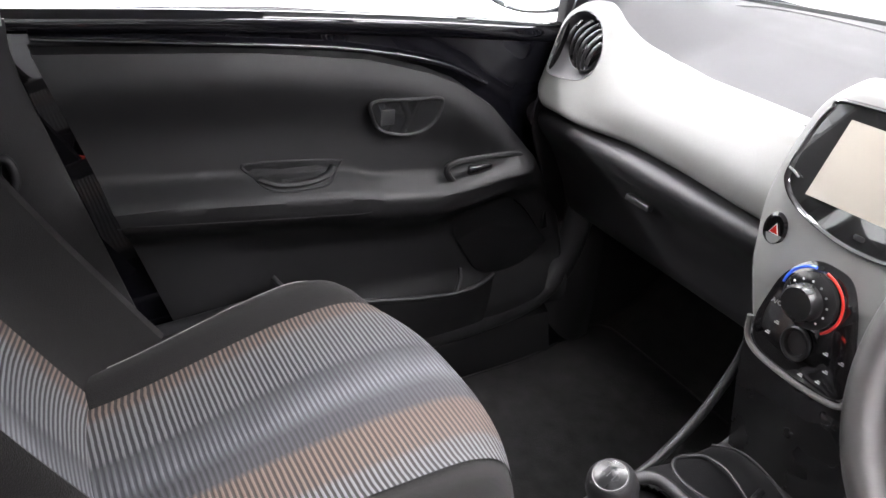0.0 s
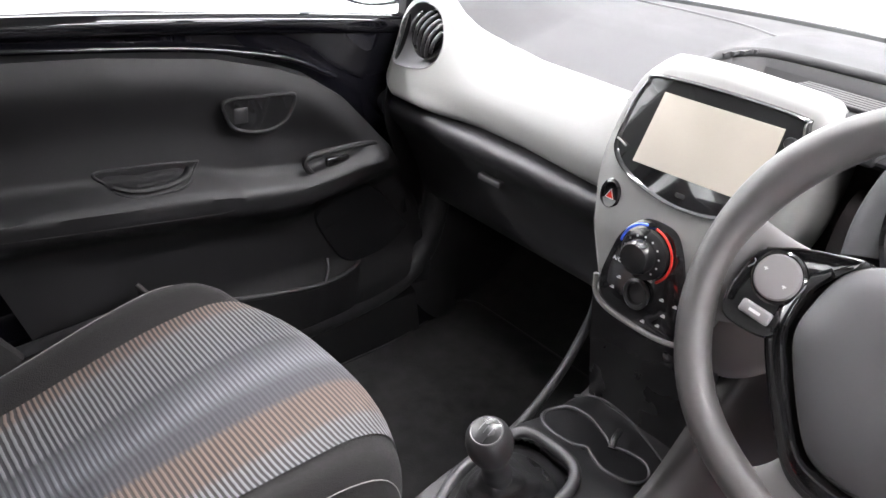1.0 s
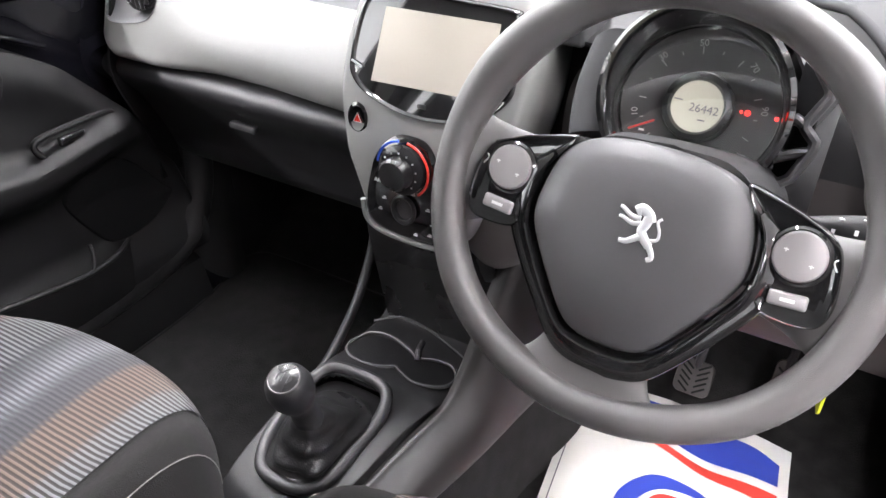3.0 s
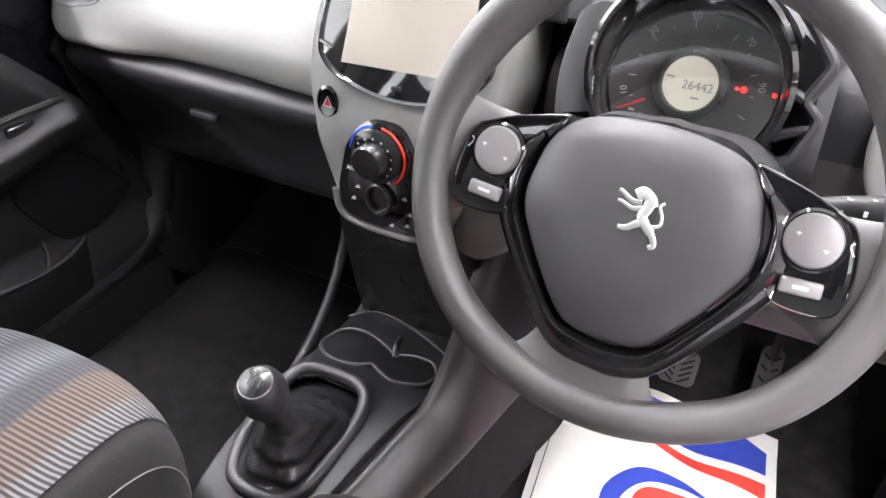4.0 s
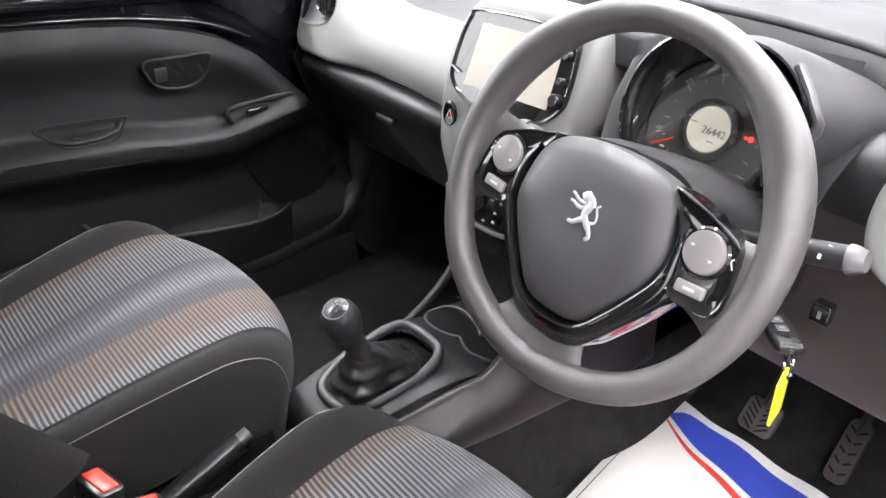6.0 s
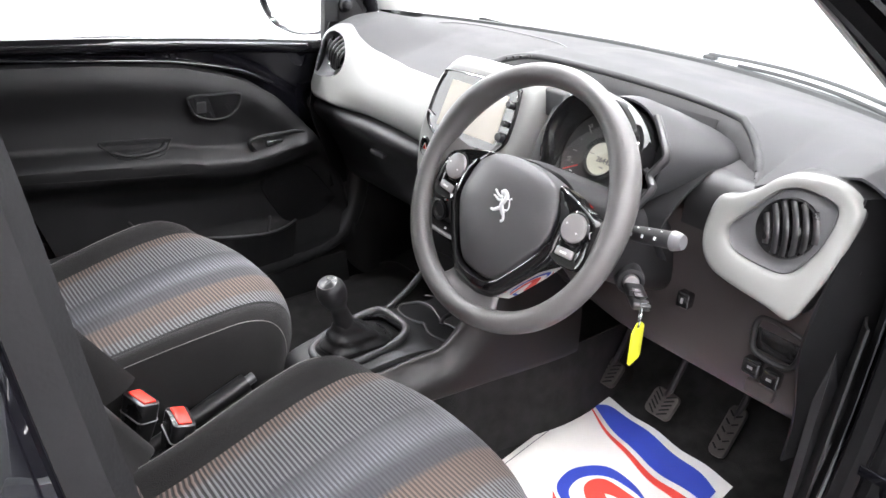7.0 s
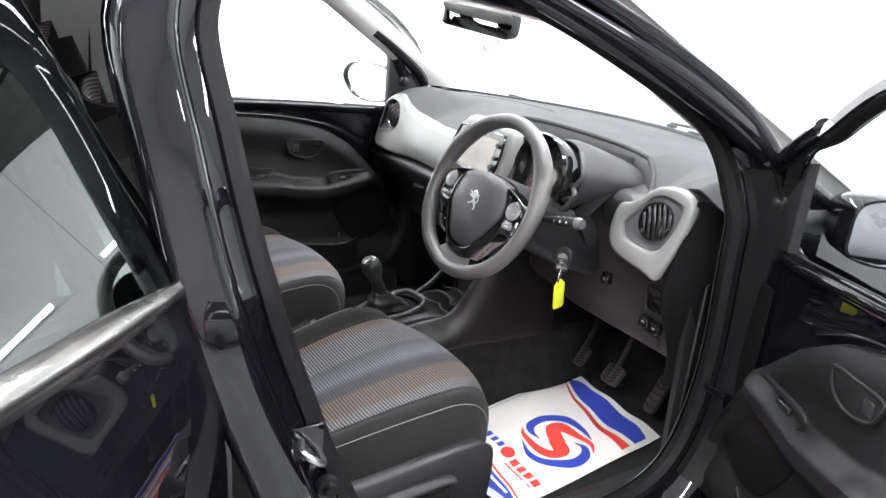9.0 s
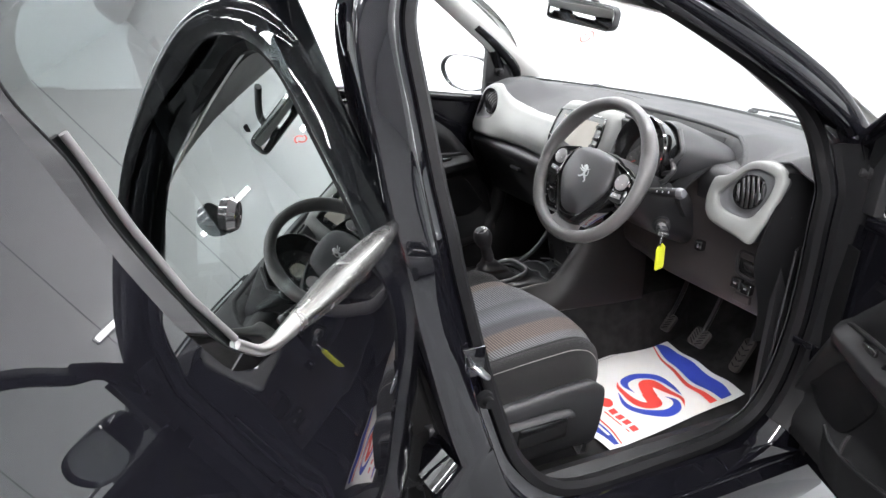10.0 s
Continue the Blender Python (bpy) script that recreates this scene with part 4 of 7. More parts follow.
part("socket_panel", thick(grid([curve([(x * 1.0 - 0.010, 0.215, 0.712), (x - 0.010, 0.190, 0.698), (x - 0.010, 0.192, 0.665), (x * 1.04 - 0.010, 0.218, 0.58), (x * 1.08 - 0.008, 0.245, 0.485)], 16) for x in np.linspace(-0.094, 0.094, 14)]), 0.004), DIALBLACK, stack, "smooth black lower stack panel")
# BROWN made paler for the knee pad: light on its upward face put into colour
KNEELIT = mat("lit_brown_grey_plastic", (0.082, 0.074, 0.072), 0.42, spec=0.4, grain=0.2, grain_scale=1300)
kneep = [[(0.034 + 0.101 * u, 0.186 + 0.014 * (2 * u - 1) ** 2 + 0.05 * max(0.0, v - 0.8), 0.770 - (0.094 - 0.026 * (2 * u - 0.75) ** 2) * v) for v in np.linspace(0, 1, 12)] for u in np.linspace(0, 1, 14)]
part("knee_pad", thick(grid(kneep), 0.006), KNEELIT, stack, "brown-grey rounded knee pad beside the stack")
part("usb_socket", rbox(-0.03, -0.002, 0.184, 0.200, 0.668, 0.682, 0.002), PIANO, stack)
part("power_socket", lathe([(0, 0), (0.012, 0), (0.013, 0.003), (0.010, 0.005), (0, 0.004)], 20), PIANO, stack, xf=facing((0.022, 0.196, 0.660), 15))

# slatted vents and cubby on top of the dash, behind the screen
cub = thing("dash_top_tray", (0.1, 0.35, 0.95), "black dash top recess with slatted vent and hazard label", "tray")
part("tray", thick(grid([[(x, y, z) for x in np.linspace(-0.06, 0.34, 10)] for y, z in ((0.392, 0.978), (0.385, 0.958), (0.33, 0.950), (0.26, 0.945))]), 0.003), PLASTIC, cub)
for i in range(6):
    part("slat", rbox(0.02, 0.135, 0.275 + i * 0.010, 0.281 + i * 0.010, 0.985, 0.990, 0.001, 1), PLASTIC, cub)
part("slat_bed", rbox(0.005, 0.140, 0.255, 0.345, 0.94, 0.984, 0.006), DASH, cub)
part("tray_label", rbox(0.03, 0.05, 0.374, 0.3745, 0.966, 0.974, 0), WHITE_MARK, cub)

# ---- instrument binnacle ----
bin_ = thing("instrument_binnacle", (0.286, 0.2, 0.83), "round single dial instrument binnacle with gloss black hood", "instrument")
GT = 24
gx = facing((0.281, 0.202, 0.924), GT) @ Matrix.Diagonal((0.89, 0.89, 0.9, 1))
part("dial_face", lathe([(0, 0.0), (0.030, 0.0), (0.083, 0.004), (0.083, -0.002), (0, -0.004)], 48), DIAL, bin_, xf=gx)
hood = lathe([(0.0845, -0.004), (0.086, 0.02), (0.090, 0.048), (0.094, 0.056), (0.099, 0.052), (0.100, 0.03), (0.097, -0.03), (0.090, -0.07), (0.080, -0.08)], 64)
bmesh.ops.delete(hood, geom=[f for f in hood.faces if len(f.verts) > 4], context="FACES")
for v_ in hood.verts:
    a = math.atan2(v_.co.y, v_.co.x)
    if v_.co.z > 0.01:
        v_.co.z += 0.022 * math.sin(a) * (v_.co.z / 0.05)
part("hood", hood, PIANO, bin_, "gloss black hood ring", xf=gx)
ring2 = part("inner_ring", lathe([(0.027, 0.0), (0.0275, 0.012), (0.030, 0.015), (0.036, 0.012), (0.038, 0.002), (0.027, -0.001)], 48), DIALBLACK, bin_, xf=gx)
part("lcd", lathe([(0, 0.010), (0.0272, 0.010), (0.0275, 0.004), (0, 0.003)], 40), LCD, ring2, "pale green-grey lcd", xf=gx)
part("lcd_digits", text_bm("26442", 0.0125), INK_GREY, ring2, xf=gx @ Matrix.Translation((0.008, -0.002, 0.0106)) @ Matrix.Rotation(radians(0), 4, "Z"))
part("lcd_unit", rbox(-0.004, 0.004, -0.0008, 0.0008, 0, 0.0004, 0), INK_GREY, ring2, xf=gx @ Matrix.Translation((0.008, -0.0135, 0.0105)))
part("lcd_mark", rbox(-0.006, 0.003, -0.0006, 0.0006, 0, 0.0004, 0), INK_GREY, ring2, xf=gx @ Matrix.Translation((-0.019, 0.004, 0.0105)))
for i in range(14):
    a = radians(222 - i * 264 / 13)
    ln = 0.008 if i % 2 == 0 else 0.004
    part("tick", rbox(0.060 - ln / 2, 0.060 + ln / 2, -0.0005, 0.0005, 0, 0.0006, 0), DIM_MARK, bin_, xf=gx @ Matrix.Rotation(a, 4, "Z") @ Matrix.Translation((0, 0, 0.0035)))
for txt, ang in (("10", 196), ("30", 138), ("50", 100), ("70", 48), ("90", 8), ("110", -40)):
    a = radians(ang)
    part("dial_number", text_bm(txt, 0.010), DIM_MARK, bin_, xf=gx @ Matrix.Translation((0.067 * math.cos(a), 0.067 * math.sin(a), 0.0042)) @ Matrix.Rotation(a - math.pi / 2, 4, "Z"))
part("needle", rbox(-0.076, -0.046, -0.0012, 0.0012, 0.007, 0.0085, 0.0004, 1), RED_PLASTIC, bin_, "orange-red needle", xf=gx @ Matrix.Rotation(radians(30), 4, "Z"))
for u, w, r in ((0.0445, 0.004, 0.0016), (0.051, 0.004, 0.0030), (0.080, 0.004, 0.0022)):
    part("warning_lamp", lathe([(0, 0.006), (r, 0.006), (r, 0.004), (0, 0.004)], 14), RED_LAMP, bin_, "lit red warning lamp", xf=gx @ Matrix.Translation((u, w, 0.0)))
for u, w in ((-0.052, -0.036), (-0.038, -0.05), (-0.01, -0.060), (0.03, -0.058), (0.058, -0.04)):
    part("dial_symbol", rbox(-0.003, 0.003, -0.0012, 0.0012, 0, 0.0006, 0), WHITE_MARK, bin_, xf=gx @ Matrix.Translation((u, w, 0.0036)))
part("reset_stem", lathe([(0, 0), (0.003, 0), (0.003, 0.02), (0, 0.021)], 12), PLASTIC, bin_, xf=gx @ Matrix.Translation((0.038, -0.070, 0)))
part("reset_stem", lathe([(0, 0), (0.003, 0), (0.003, 0.02), (0, 0.021)], 12), PLASTIC, bin_, xf=gx @ Matrix.Translation((-0.035, -0.072, 0)))
lens = part("dial_lens", lathe([(0, 0.022), (0.086, 0.022), (0.086, 0.021), (0, 0.021)], 40), LENS_GLASS, bin_, xf=gx @ Matrix.Rotation(radians(-6), 4, "X"))
lens.visible_shadow = False
bodyr = []
for k_, (yy, zz, rx_, rz_) in enumerate(((0.20, 0.926, 0.090, 0.090), (0.24, 0.935, 0.100, 0.078), (0.30, 0.935, 0.112, 0.060), (0.37, 0.925, 0.125, 0.045))):
    bodyr.append([(0.286 + rx_ * math.cos(a), yy + 0.35 * rz_ * math.sin(a), zz + rz_ * math.sin(a)) for a in np.linspace(-0.5, math.pi + 0.5, 28)])
part("binnacle_shell", thick(grid(bodyr), 0.003), SHELLGREY, bin_, "grey binnacle shell")
# shoulders: a zigzag rail with open loops on the outer side, a smooth fin on the inner side
w = [(0.074, 0.094), (0.100, 0.066), (0.124, 0.036), (0.108, 0.001), (0.124, -0.014), (0.108, -0.056), (0.060, -0.066)]
wl = [np.array(p) * (1 - k) + np.array(q) * k for p, q in zip(w, w[1:]) for k in (0.12, 0.5, 0.88)]
part("shoulder_rail", tube([(a, b, 0.026) for a, b in wl], 0.0058, seg=10, flat=1.5, smooth_path=False), SURROUNDGREY, bin_, "dark open-looped binnacle shoulder", xf=gx)
for a, b in (((0.090, 0.010), (0.110, 0.001)), ((0.088, -0.036), (0.120, -0.022))):
    part("shoulder_bar", tube([(*a, 0.024), ((a[0] + b[0]) / 2, (a[1] + b[1]) / 2 + 0.001, 0.026), (*b, 0.026)], 0.0055, n=12, seg=8, flat=1.3), SURROUNDGREY, bin_, xf=gx)
part("shoulder_back", thick(grid([[(0.092 + 0.026 * u, 0.065 - 0.13 * v - 0.02 * u + 0.02 * u * (2 * v), 0.004 + 0.012 * u) for u in np.linspace(0, 1, 5)] for v in np.linspace(0, 1, 8)]), 0.004), RUBBER, bin_, xf=gx)
fin = [curve([(-0.088, 0.062 - 0.11 * v, 0.034), (-0.104, 0.060 - 0.112 * v, 0.036), (-0.122 - 0.006 * math.sin(3 * v), 0.050 - 0.108 * v, 0.028), (-0.130 - 0.006 * math.sin(3 * v), 0.042 - 0.10 * v, -0.004), (-0.128, 0.040 - 0.09 * v, -0.05)], 16) for v in np.linspace(0, 1, 12)]
part("shoulder_fin", thick(grid(fin), 0.003), DASH, bin_, "smooth grey binnacle shoulder", xf=gx)
part("binnacle_base", thick(grid([curve([(x, 0.30, 0.93), (x, 0.24, 0.90), (x, 0.20, 0.855), (x, 0.235, 0.80)], 12) for x in np.linspace(0.17, 0.40, 10)]), 0.004), PLASTIC, bin_)
for i in range(4):
    part("side_rib", rbox(0.412 + i * 0.010, 0.417 + i * 0.010, 0.278, 0.30, 0.835 - i * 0.004, 0.902, 0.0015, 1), PLASTIC, bin_)

# ---- steering column ----
col = thing("steering_column", (0.294, 0.15, 0.75), "dark plastic steering column cowl with two stalks", "steering column")
cw = []
for y, cz, hw, hh in ((0.055, 0.885, 0.055, 0.055), (0.07, 0.875, 0.075, 0.072), (0.12, 0.850, 0.085, 0.082), (0.20, 0.815, 0.090, 0.085), (0.30, 0.775, 0.085, 0.08)):
    cw.append([(0.294 + x * 1.0, y - z * 0.35, cz + z) for x, z in curve(rloop(2 * hw, 2 * hh, hw * 0.6, 4), 40, True)])
part("cowl", grid(cw, close_v=True, cap=True), PLASTIC, col)
for sgn, tip in ((1, (0.482, 0.110, 0.895)), (-1, (0.118, 0.090, 0.900))):
    root = Vector((0.294 + sgn * 0.06, 0.105, 0.868 if sgn > 0 else 0.876))
    tipv = Vector(tip)
    stalk = part("stalk", tube([root, root.lerp(tipv, 0.4), root.lerp(tipv, 0.75), tipv], lambda u: 0.0075 + 0.004 * step(0.2, 0.6, u), n=24, seg=14), PLASTIC, col)
    part("stalk_end", tube([root.lerp(tipv, 0.97), root.lerp(tipv, 1.02), root.lerp(tipv, 1.08)], lambda u: 0.0132 - 0.004 * u * u, n=10, seg=16), GREY_KNOB if sgn > 0 else PLASTIC, stalk)
    for u in (0.55, 0.68, 0.82):
        p = root.lerp(tipv, u)
        part("stalk_mark", rbox(-0.0014, 0.0014, -0.0022, 0.0022, 0.0, 0.0008, 0), WHITE_MARK, stalk, xf=facing((p.x, p.y - 0.0112, p.z + 0.002), 12))
        part("stalk_mark", rbox(-0.0018, 0.0018, -0.0014, 0.0014, 0.0, 0.0008, 0), WHITE_MARK, stalk, xf=Matrix.Translation((p.x + 0.004, p.y - 0.003, p.z + 0.0108)))

# ---- key with ring and tag ----
key = thing("ignition_key", (0.42, 0.15, 0.79), "black ignition key with steel ring and yellow tag in the lock", "key")
kdir = Vector((0.070, -0.064, 0.006)).normalized()
kside = kdir.cross(Vector((0.25, -0.2, 1))).normalized()
kup = kside.cross(kdir)
kmx = Matrix(((kside.x, kup.x, kdir.x, 0.390), (kside.y, kup.y, kdir.y, 0.166), (kside.z, kup.z, kdir.z, 0.784), (0, 0, 0, 1)))
part("lock", lathe([(0, -0.04), (0.021, -0.04), (0.021, 0.004), (0.019, 0.009), (0.014, 0.010), (0.012, 0.006), (0, 0.006)], 28), PLASTIC, col, xf=kmx)
part("lock_ring", lathe([(0.0115, 0.006), (0.0118, 0.012), (0.0105, 0.015), (0, 0.015)], 24), SATIN, col, "grey lock barrel", xf=kmx)
part("key_blade", rbox(-0.004, 0.004, -0.0012, 0.0012, 0.010, 0.026, 0.0004, 1), STEEL, key, xf=kmx)
khead = part("key_head", rbox(-0.0135, 0.0135, -0.0055, 0.0055, 0.022, 0.094, 0.0045, 4), DIALBLACK, key, "black key head", xf=kmx)
for o in (0.048, 0.064):
    part("key_button", rbox(-0.0055, 0.0055, 0.0048, 0.0064, o - 0.005, o + 0.005, 0.0007), GREY_KNOB, khead, xf=kmx)
    part("key_mark", rbox(-0.0025, 0.0025, 0.0063, 0.0067, o - 0.0015, o + 0.0015, 0), SATIN, khead, xf=kmx)
part("key_ring", tube([(0.460 + 0.008 * math.cos(a), 0.101 - 0.011 * math.cos(a), 0.776 + 0.014 * math.sin(a)) for a in np.linspace(0, 2 * math.pi, 16, endpoint=False)], 0.0017, n=32, seg=6, closed=True), CHROME, key)
part("key_tag", plate([(-0.005, 0.003), (0.005, 0.003), (0.016, -0.007), (0.016, -0.056), (0.012, -0.061), (-0.012, -0.061), (-0.016, -0.056), (-0.016, -0.007)], 0.0025, 0.0006), YELLOW, key, "bright yellow plastic key tag", xf=Matrix.Translation((0.460, 0.104, 0.764)) @ Matrix.Rotation(radians(99), 4, "Z") @ Matrix.Rotation(radians(89), 4, "X") @ Matrix.Rotation(radians(5), 4, "Z"))

# ---- steering wheel ----
wheel = thing("steering_wheel", (0.294, 0.0, 0.907), "grey-black grained steering wheel with gloss black spokes", "steering wheel")
wx = facing((0.294, 0.004, 0.907), 24, 0, -4.5)
wh = facing((0.294, 0.004, 0.907), 24, 0, -2.0) @ Matrix.Translation((0, 0, -0.011))
R0 = 0.1685
rimc = [((R0 - 0.004 * step(-0.6, -1, math.sin(a))) * math.cos(a), (R0 - 0.004 * step(-0.7, -1, math.sin(a))) * math.sin(a), 0.0) for a in np.linspace(0, 2 * math.pi, 96, endpoint=False)]
rings = []
for i, p in enumerate(rimc):
    a = 2 * math.pi * i / 96
    rr = 0.0150 + 0.0035 * max(0, math.cos(a - radians(148))) ** 12 + 0.0035 * max(0, math.cos(a - radians(32))) ** 12
    rings.append([(p[0] + math.cos(a) * math.cos(b) * rr, p[1] + math.sin(a) * math.cos(b) * rr, math.sin(b) * rr * 1.12) for b in np.linspace(0, 2 * math.pi, 18, endpoint=False)])
part("rim", grid(rings, close_u=True, close_v=True), WHEELSKIN, wheel, "thick grained grey-black rim", xf=wx)
HUB_R = [(0.0, 0.052), (0.030, 0.050), (0.054, 0.044), (0.070, 0.033), (0.079, 0.018), (0.084, -0.004), (0.0855, -0.020), (0.082, -0.036), (0.070, -0.057), (0.055, -0.079), (0.040, -0.098), (0.028, -0.107), (0.012, -0.1105)]
hubo = curve([(-x, y) for x, y in HUB_R[::-1]] + HUB_R[1:], 110, True)


def flat(p, z, k=1.0):
    return [(x * k, y * k, z) for x, y in p]


part("airbag_cover", loops(flat(hubo, -0.03), flat(hubo, 0.010), flat(hubo, 0.015, 0.985), flat(hubo, 0.019, 0.955), flat(hubo, 0.025, 0.80), flat(hubo, 0.028, 0.72), flat(hubo, 0.031, 0.45), flat(hubo, 0.032, 0.15), cap=True), HUBSKIN, wheel, "matt dark grey airbag cover", xf=wh)
# bright emblem: a plain upright shape of short bars
STROKES = (
    (((-0.0108, 0.0107), (-0.0073, 0.0148), (0.0004, 0.0132), (0.005, 0.0087)), 0.0048, 0.004),
    (((0.0008, 0.0133), (0.0016, 0.006), (0.001, -0.0007), (0.0061, -0.0052), (0.0138, -0.0091)), 0.0046, 0.0036),
    (((0.0089, -0.0064), (0.0168, -0.0112), (0.0205, -0.016), (0.0177, -0.0194)), 0.003, 0.002),
    (((0.0041, -0.0038), (-0.0012, -0.0097), (-0.0057, -0.0145), (-0.0119, -0.0168)), 0.0034, 0.0018),
    (((-0.0045, 0.0074), (-0.0125, 0.0056), (-0.0224, 0.008), (-0.0256, 0.0082)), 0.0024, 0.0014),
    (((-0.0023, 0.0042), (-0.0092, 0.0007), (-0.0189, 0.0013), (-0.0225, 0.0005)), 0.0022, 0.0012),
    (((0.0102, -0.0052), (0.0166, -0.0009), (0.015, 0.0053), (0.0097, 0.0116), (0.0115, 0.0158)), 0.0015, 0.0012),
)
emb_ = None
for pts_, p_, q_ in STROKES:
    stroke_bm = tube([(a, b, 0.0) for a, b in pts_], (lambda u, p=p_, q=q_: p + (q - p) * u), n=20, seg=10, flat=0.35)
    sk_ = part("emblem" if emb_ is None else "emblem_bar", stroke_bm, EMBLEM, emb_ or wheel, "plain bright metal emblem" if emb_ is None else "", xf=wh @ Matrix.Translation((0.006, -0.011, 0.0324)) @ Matrix.Rotation(radians(-14), 4, "Z") @ Matrix.Diagonal((0.86, 0.92, 1, 1)))
    emb_ = emb_ or sk_
FO = [(0.086, 0.030), (0.104, 0.014), (0.109, -0.012), (0.106, -0.038), (0.090, -0.066), (0.067, -0.097), (0.042, -0.126), (0.020, -0.1355)]
FI = [(0.080, 0.022), (0.087, 0.004), (0.0885, -0.018), (0.0855, -0.036), (0.073, -0.058), (0.0575, -0.081), (0.042, -0.1005), (0.028, -0.1100)]
ring_o = curve([(-x, y) for x, y in FO] + [(0.0, -0.1375)] + FO[::-1], 90)
ring_i = curve([(-x, y) for x, y in FI] + [(0.0, -0.1135)] + FI[::-1], 90)
mid_ = (ring_o + ring_i) / 2
fr_ = [[(*o, -0.02), (*o, 0.006), (*(0.92 * o + 0.08 * i), 0.011), (*m, 0.0145), (*(0.25 * o + 0.75 * i), 0.0175), (*(0.10 * o + 0.90 * i), 0.0175), (*i, 0.013), (*i, -0.01)] for o, m, i in zip(ring_o, mid_, ring_i)]
part("spoke_frame", grid(fr_), PIANO, wheel, "gloss black spoke frame", xf=wh, sharp=60)
part("frame_bead", tube([(*(0.16 * o + 0.84 * i), 0.0176) for o, i in zip(ring_o[14:-14], ring_i[14:-14])], 0.0020, smooth_path=False, seg=8), PIANO, wheel, xf=wh)
PODO = curve([(0.066, 0.040), (0.078, 0.041), (0.104, 0.033), (0.132, 0.022), (0.142, 0.008), (0.147, -0.022), (0.143, -0.040), (0.132, -0.046), (0.108, -0.046), (0.096, -0.040), (0.089, -0.022), (0.086, 0.006)], 60, True)
podc = np.array((0.114, -0.006))
for sgn in (-1, 1):
    pod = part("button_pod", loops(*[[(sgn * x, y, z) for x, y in podc + (PODO - podc) * k] for z, k in ((-0.020, 1.0), (0.009, 1.0), (0.0125, 0.985), (0.0145, 0.95), (0.013, 0.88), (0.0125, 0.5))], cap=True), PIANO, wheel, "gloss black button pod", xf=wh)
    bx_ = Matrix.Translation((sgn * 0.1145, 0.003, 0.0125))
    part("button_collar", lathe([(0.0185, 0), (0.0215, 0.0008), (0.0218, 0.002), (0.0198, 0.0035), (0.0185, 0.0025)], 36), PIANO, pod, xf=wh @ bx_)
    rb_ = part("round_button", lathe([(0, 0), (0.0185, 0), (0.0185, 0.0045), (0.0172, 0.0062), (0.012, 0.0072), (0, 0.0078)], 36), SATIN, pod, "satin grey round control button", xf=wh @ bx_)
    for du, dv in ((-0.010, 0.003), (0.009, -0.004)):
        part("button_mark", join(rbox(-0.0017, 0.0017, -0.0005, 0.0005, 0, 0.0005, 0), rbox(-0.0005, 0.0005, -0.0017, 0.0010, 0, 0.0005, 0)), WHITE_MARK, rb_, xf=wh @ bx_ @ Matrix.Translation((du, dv, 0.0072)))
    mb_ = part("mode_button", rbox(-0.0135, 0.0135, -0.0055, 0.0055, 0.0, 0.0055, 0.0022), SATIN, pod, xf=wh @ Matrix.Translation((sgn * 0.1165, -0.029, 0.0120)) @ Matrix.Rotation(radians(sgn * 4), 4, "Z"))
    part("mode_mark", rbox(-0.005, 0.005, -0.0012, 0.0012, 0.0055, 0.0058, 0), WHITE_MARK, mb_, xf=wh @ Matrix.Translation((sgn * 0.1165, -0.029, 0.0120)) @ Matrix.Rotation(radians(sgn * 4), 4, "Z"))
    part("pod_bead", tube([(sgn * 0.070, 0.040, 0.0125), (sgn * 0.104, 0.0318, 0.014), (sgn * 0.134, 0.0195, 0.0125)], 0.0015, n=16, seg=8), PIANO, pod, xf=wh)
    for p in (((0.136, 0.015), (0.1395, 0.010), (0.1365, 0.006), (0.140, 0.000)), ((0.094, -0.008), (0.0965, -0.013), (0.0945, -0.017), (0.098, -0.022))):
        part("pod_mark", tube([(sgn * a, b, 0.0128) for a, b in p], 0.0007, n=12, seg=5), WHITE_MARK, pod, xf=wh)
    sp = []
    for u in np.linspace(0, 1, 10):
        c = np.array((0.100 + 0.066 * u, -0.006 - 0.006 * u))
        sp.append([(sgn * (c[0]), c[1] + (0.035 + 0.014 * u ** 2 if math.cos(b) > 0 else 0.040 + 0.022 * u ** 2) * math.cos(b), -0.026 + 0.022 * u ** 1.5 + 0.012 * math.sin(b)) for b in np.linspace(0, 2 * math.pi, 14, endpoint=False)])
    part("spoke", grid(sp, close_v=True, cap=True), WHEELSKIN, wheel, xf=wx)
bs = []
for u in np.linspace(0, 1, 10):
    hw = 0.044 + 0.030 * u ** 2
    bs.append([(hw * math.cos(b), -0.112 - (math.sqrt(0.1665 ** 2 - (hw * math.cos(b)) ** 2) - 0.112) * u, -0.018 + 0.016 * u + 0.012 * math.sin(b)) for b in np.linspace(0, 2 * math.pi, 28, endpoint=False)])
part("lower_spoke", grid(bs, close_v=True, cap=True), WHEELSKIN, wheel, xf=wx)
part("column_shaft", lathe([(0.0, -0.02), (0.055, -0.02), (0.06, -0.05), (0.05, -0.07), (0, -0.07)], 24), PLASTIC, wheel, xf=wx)

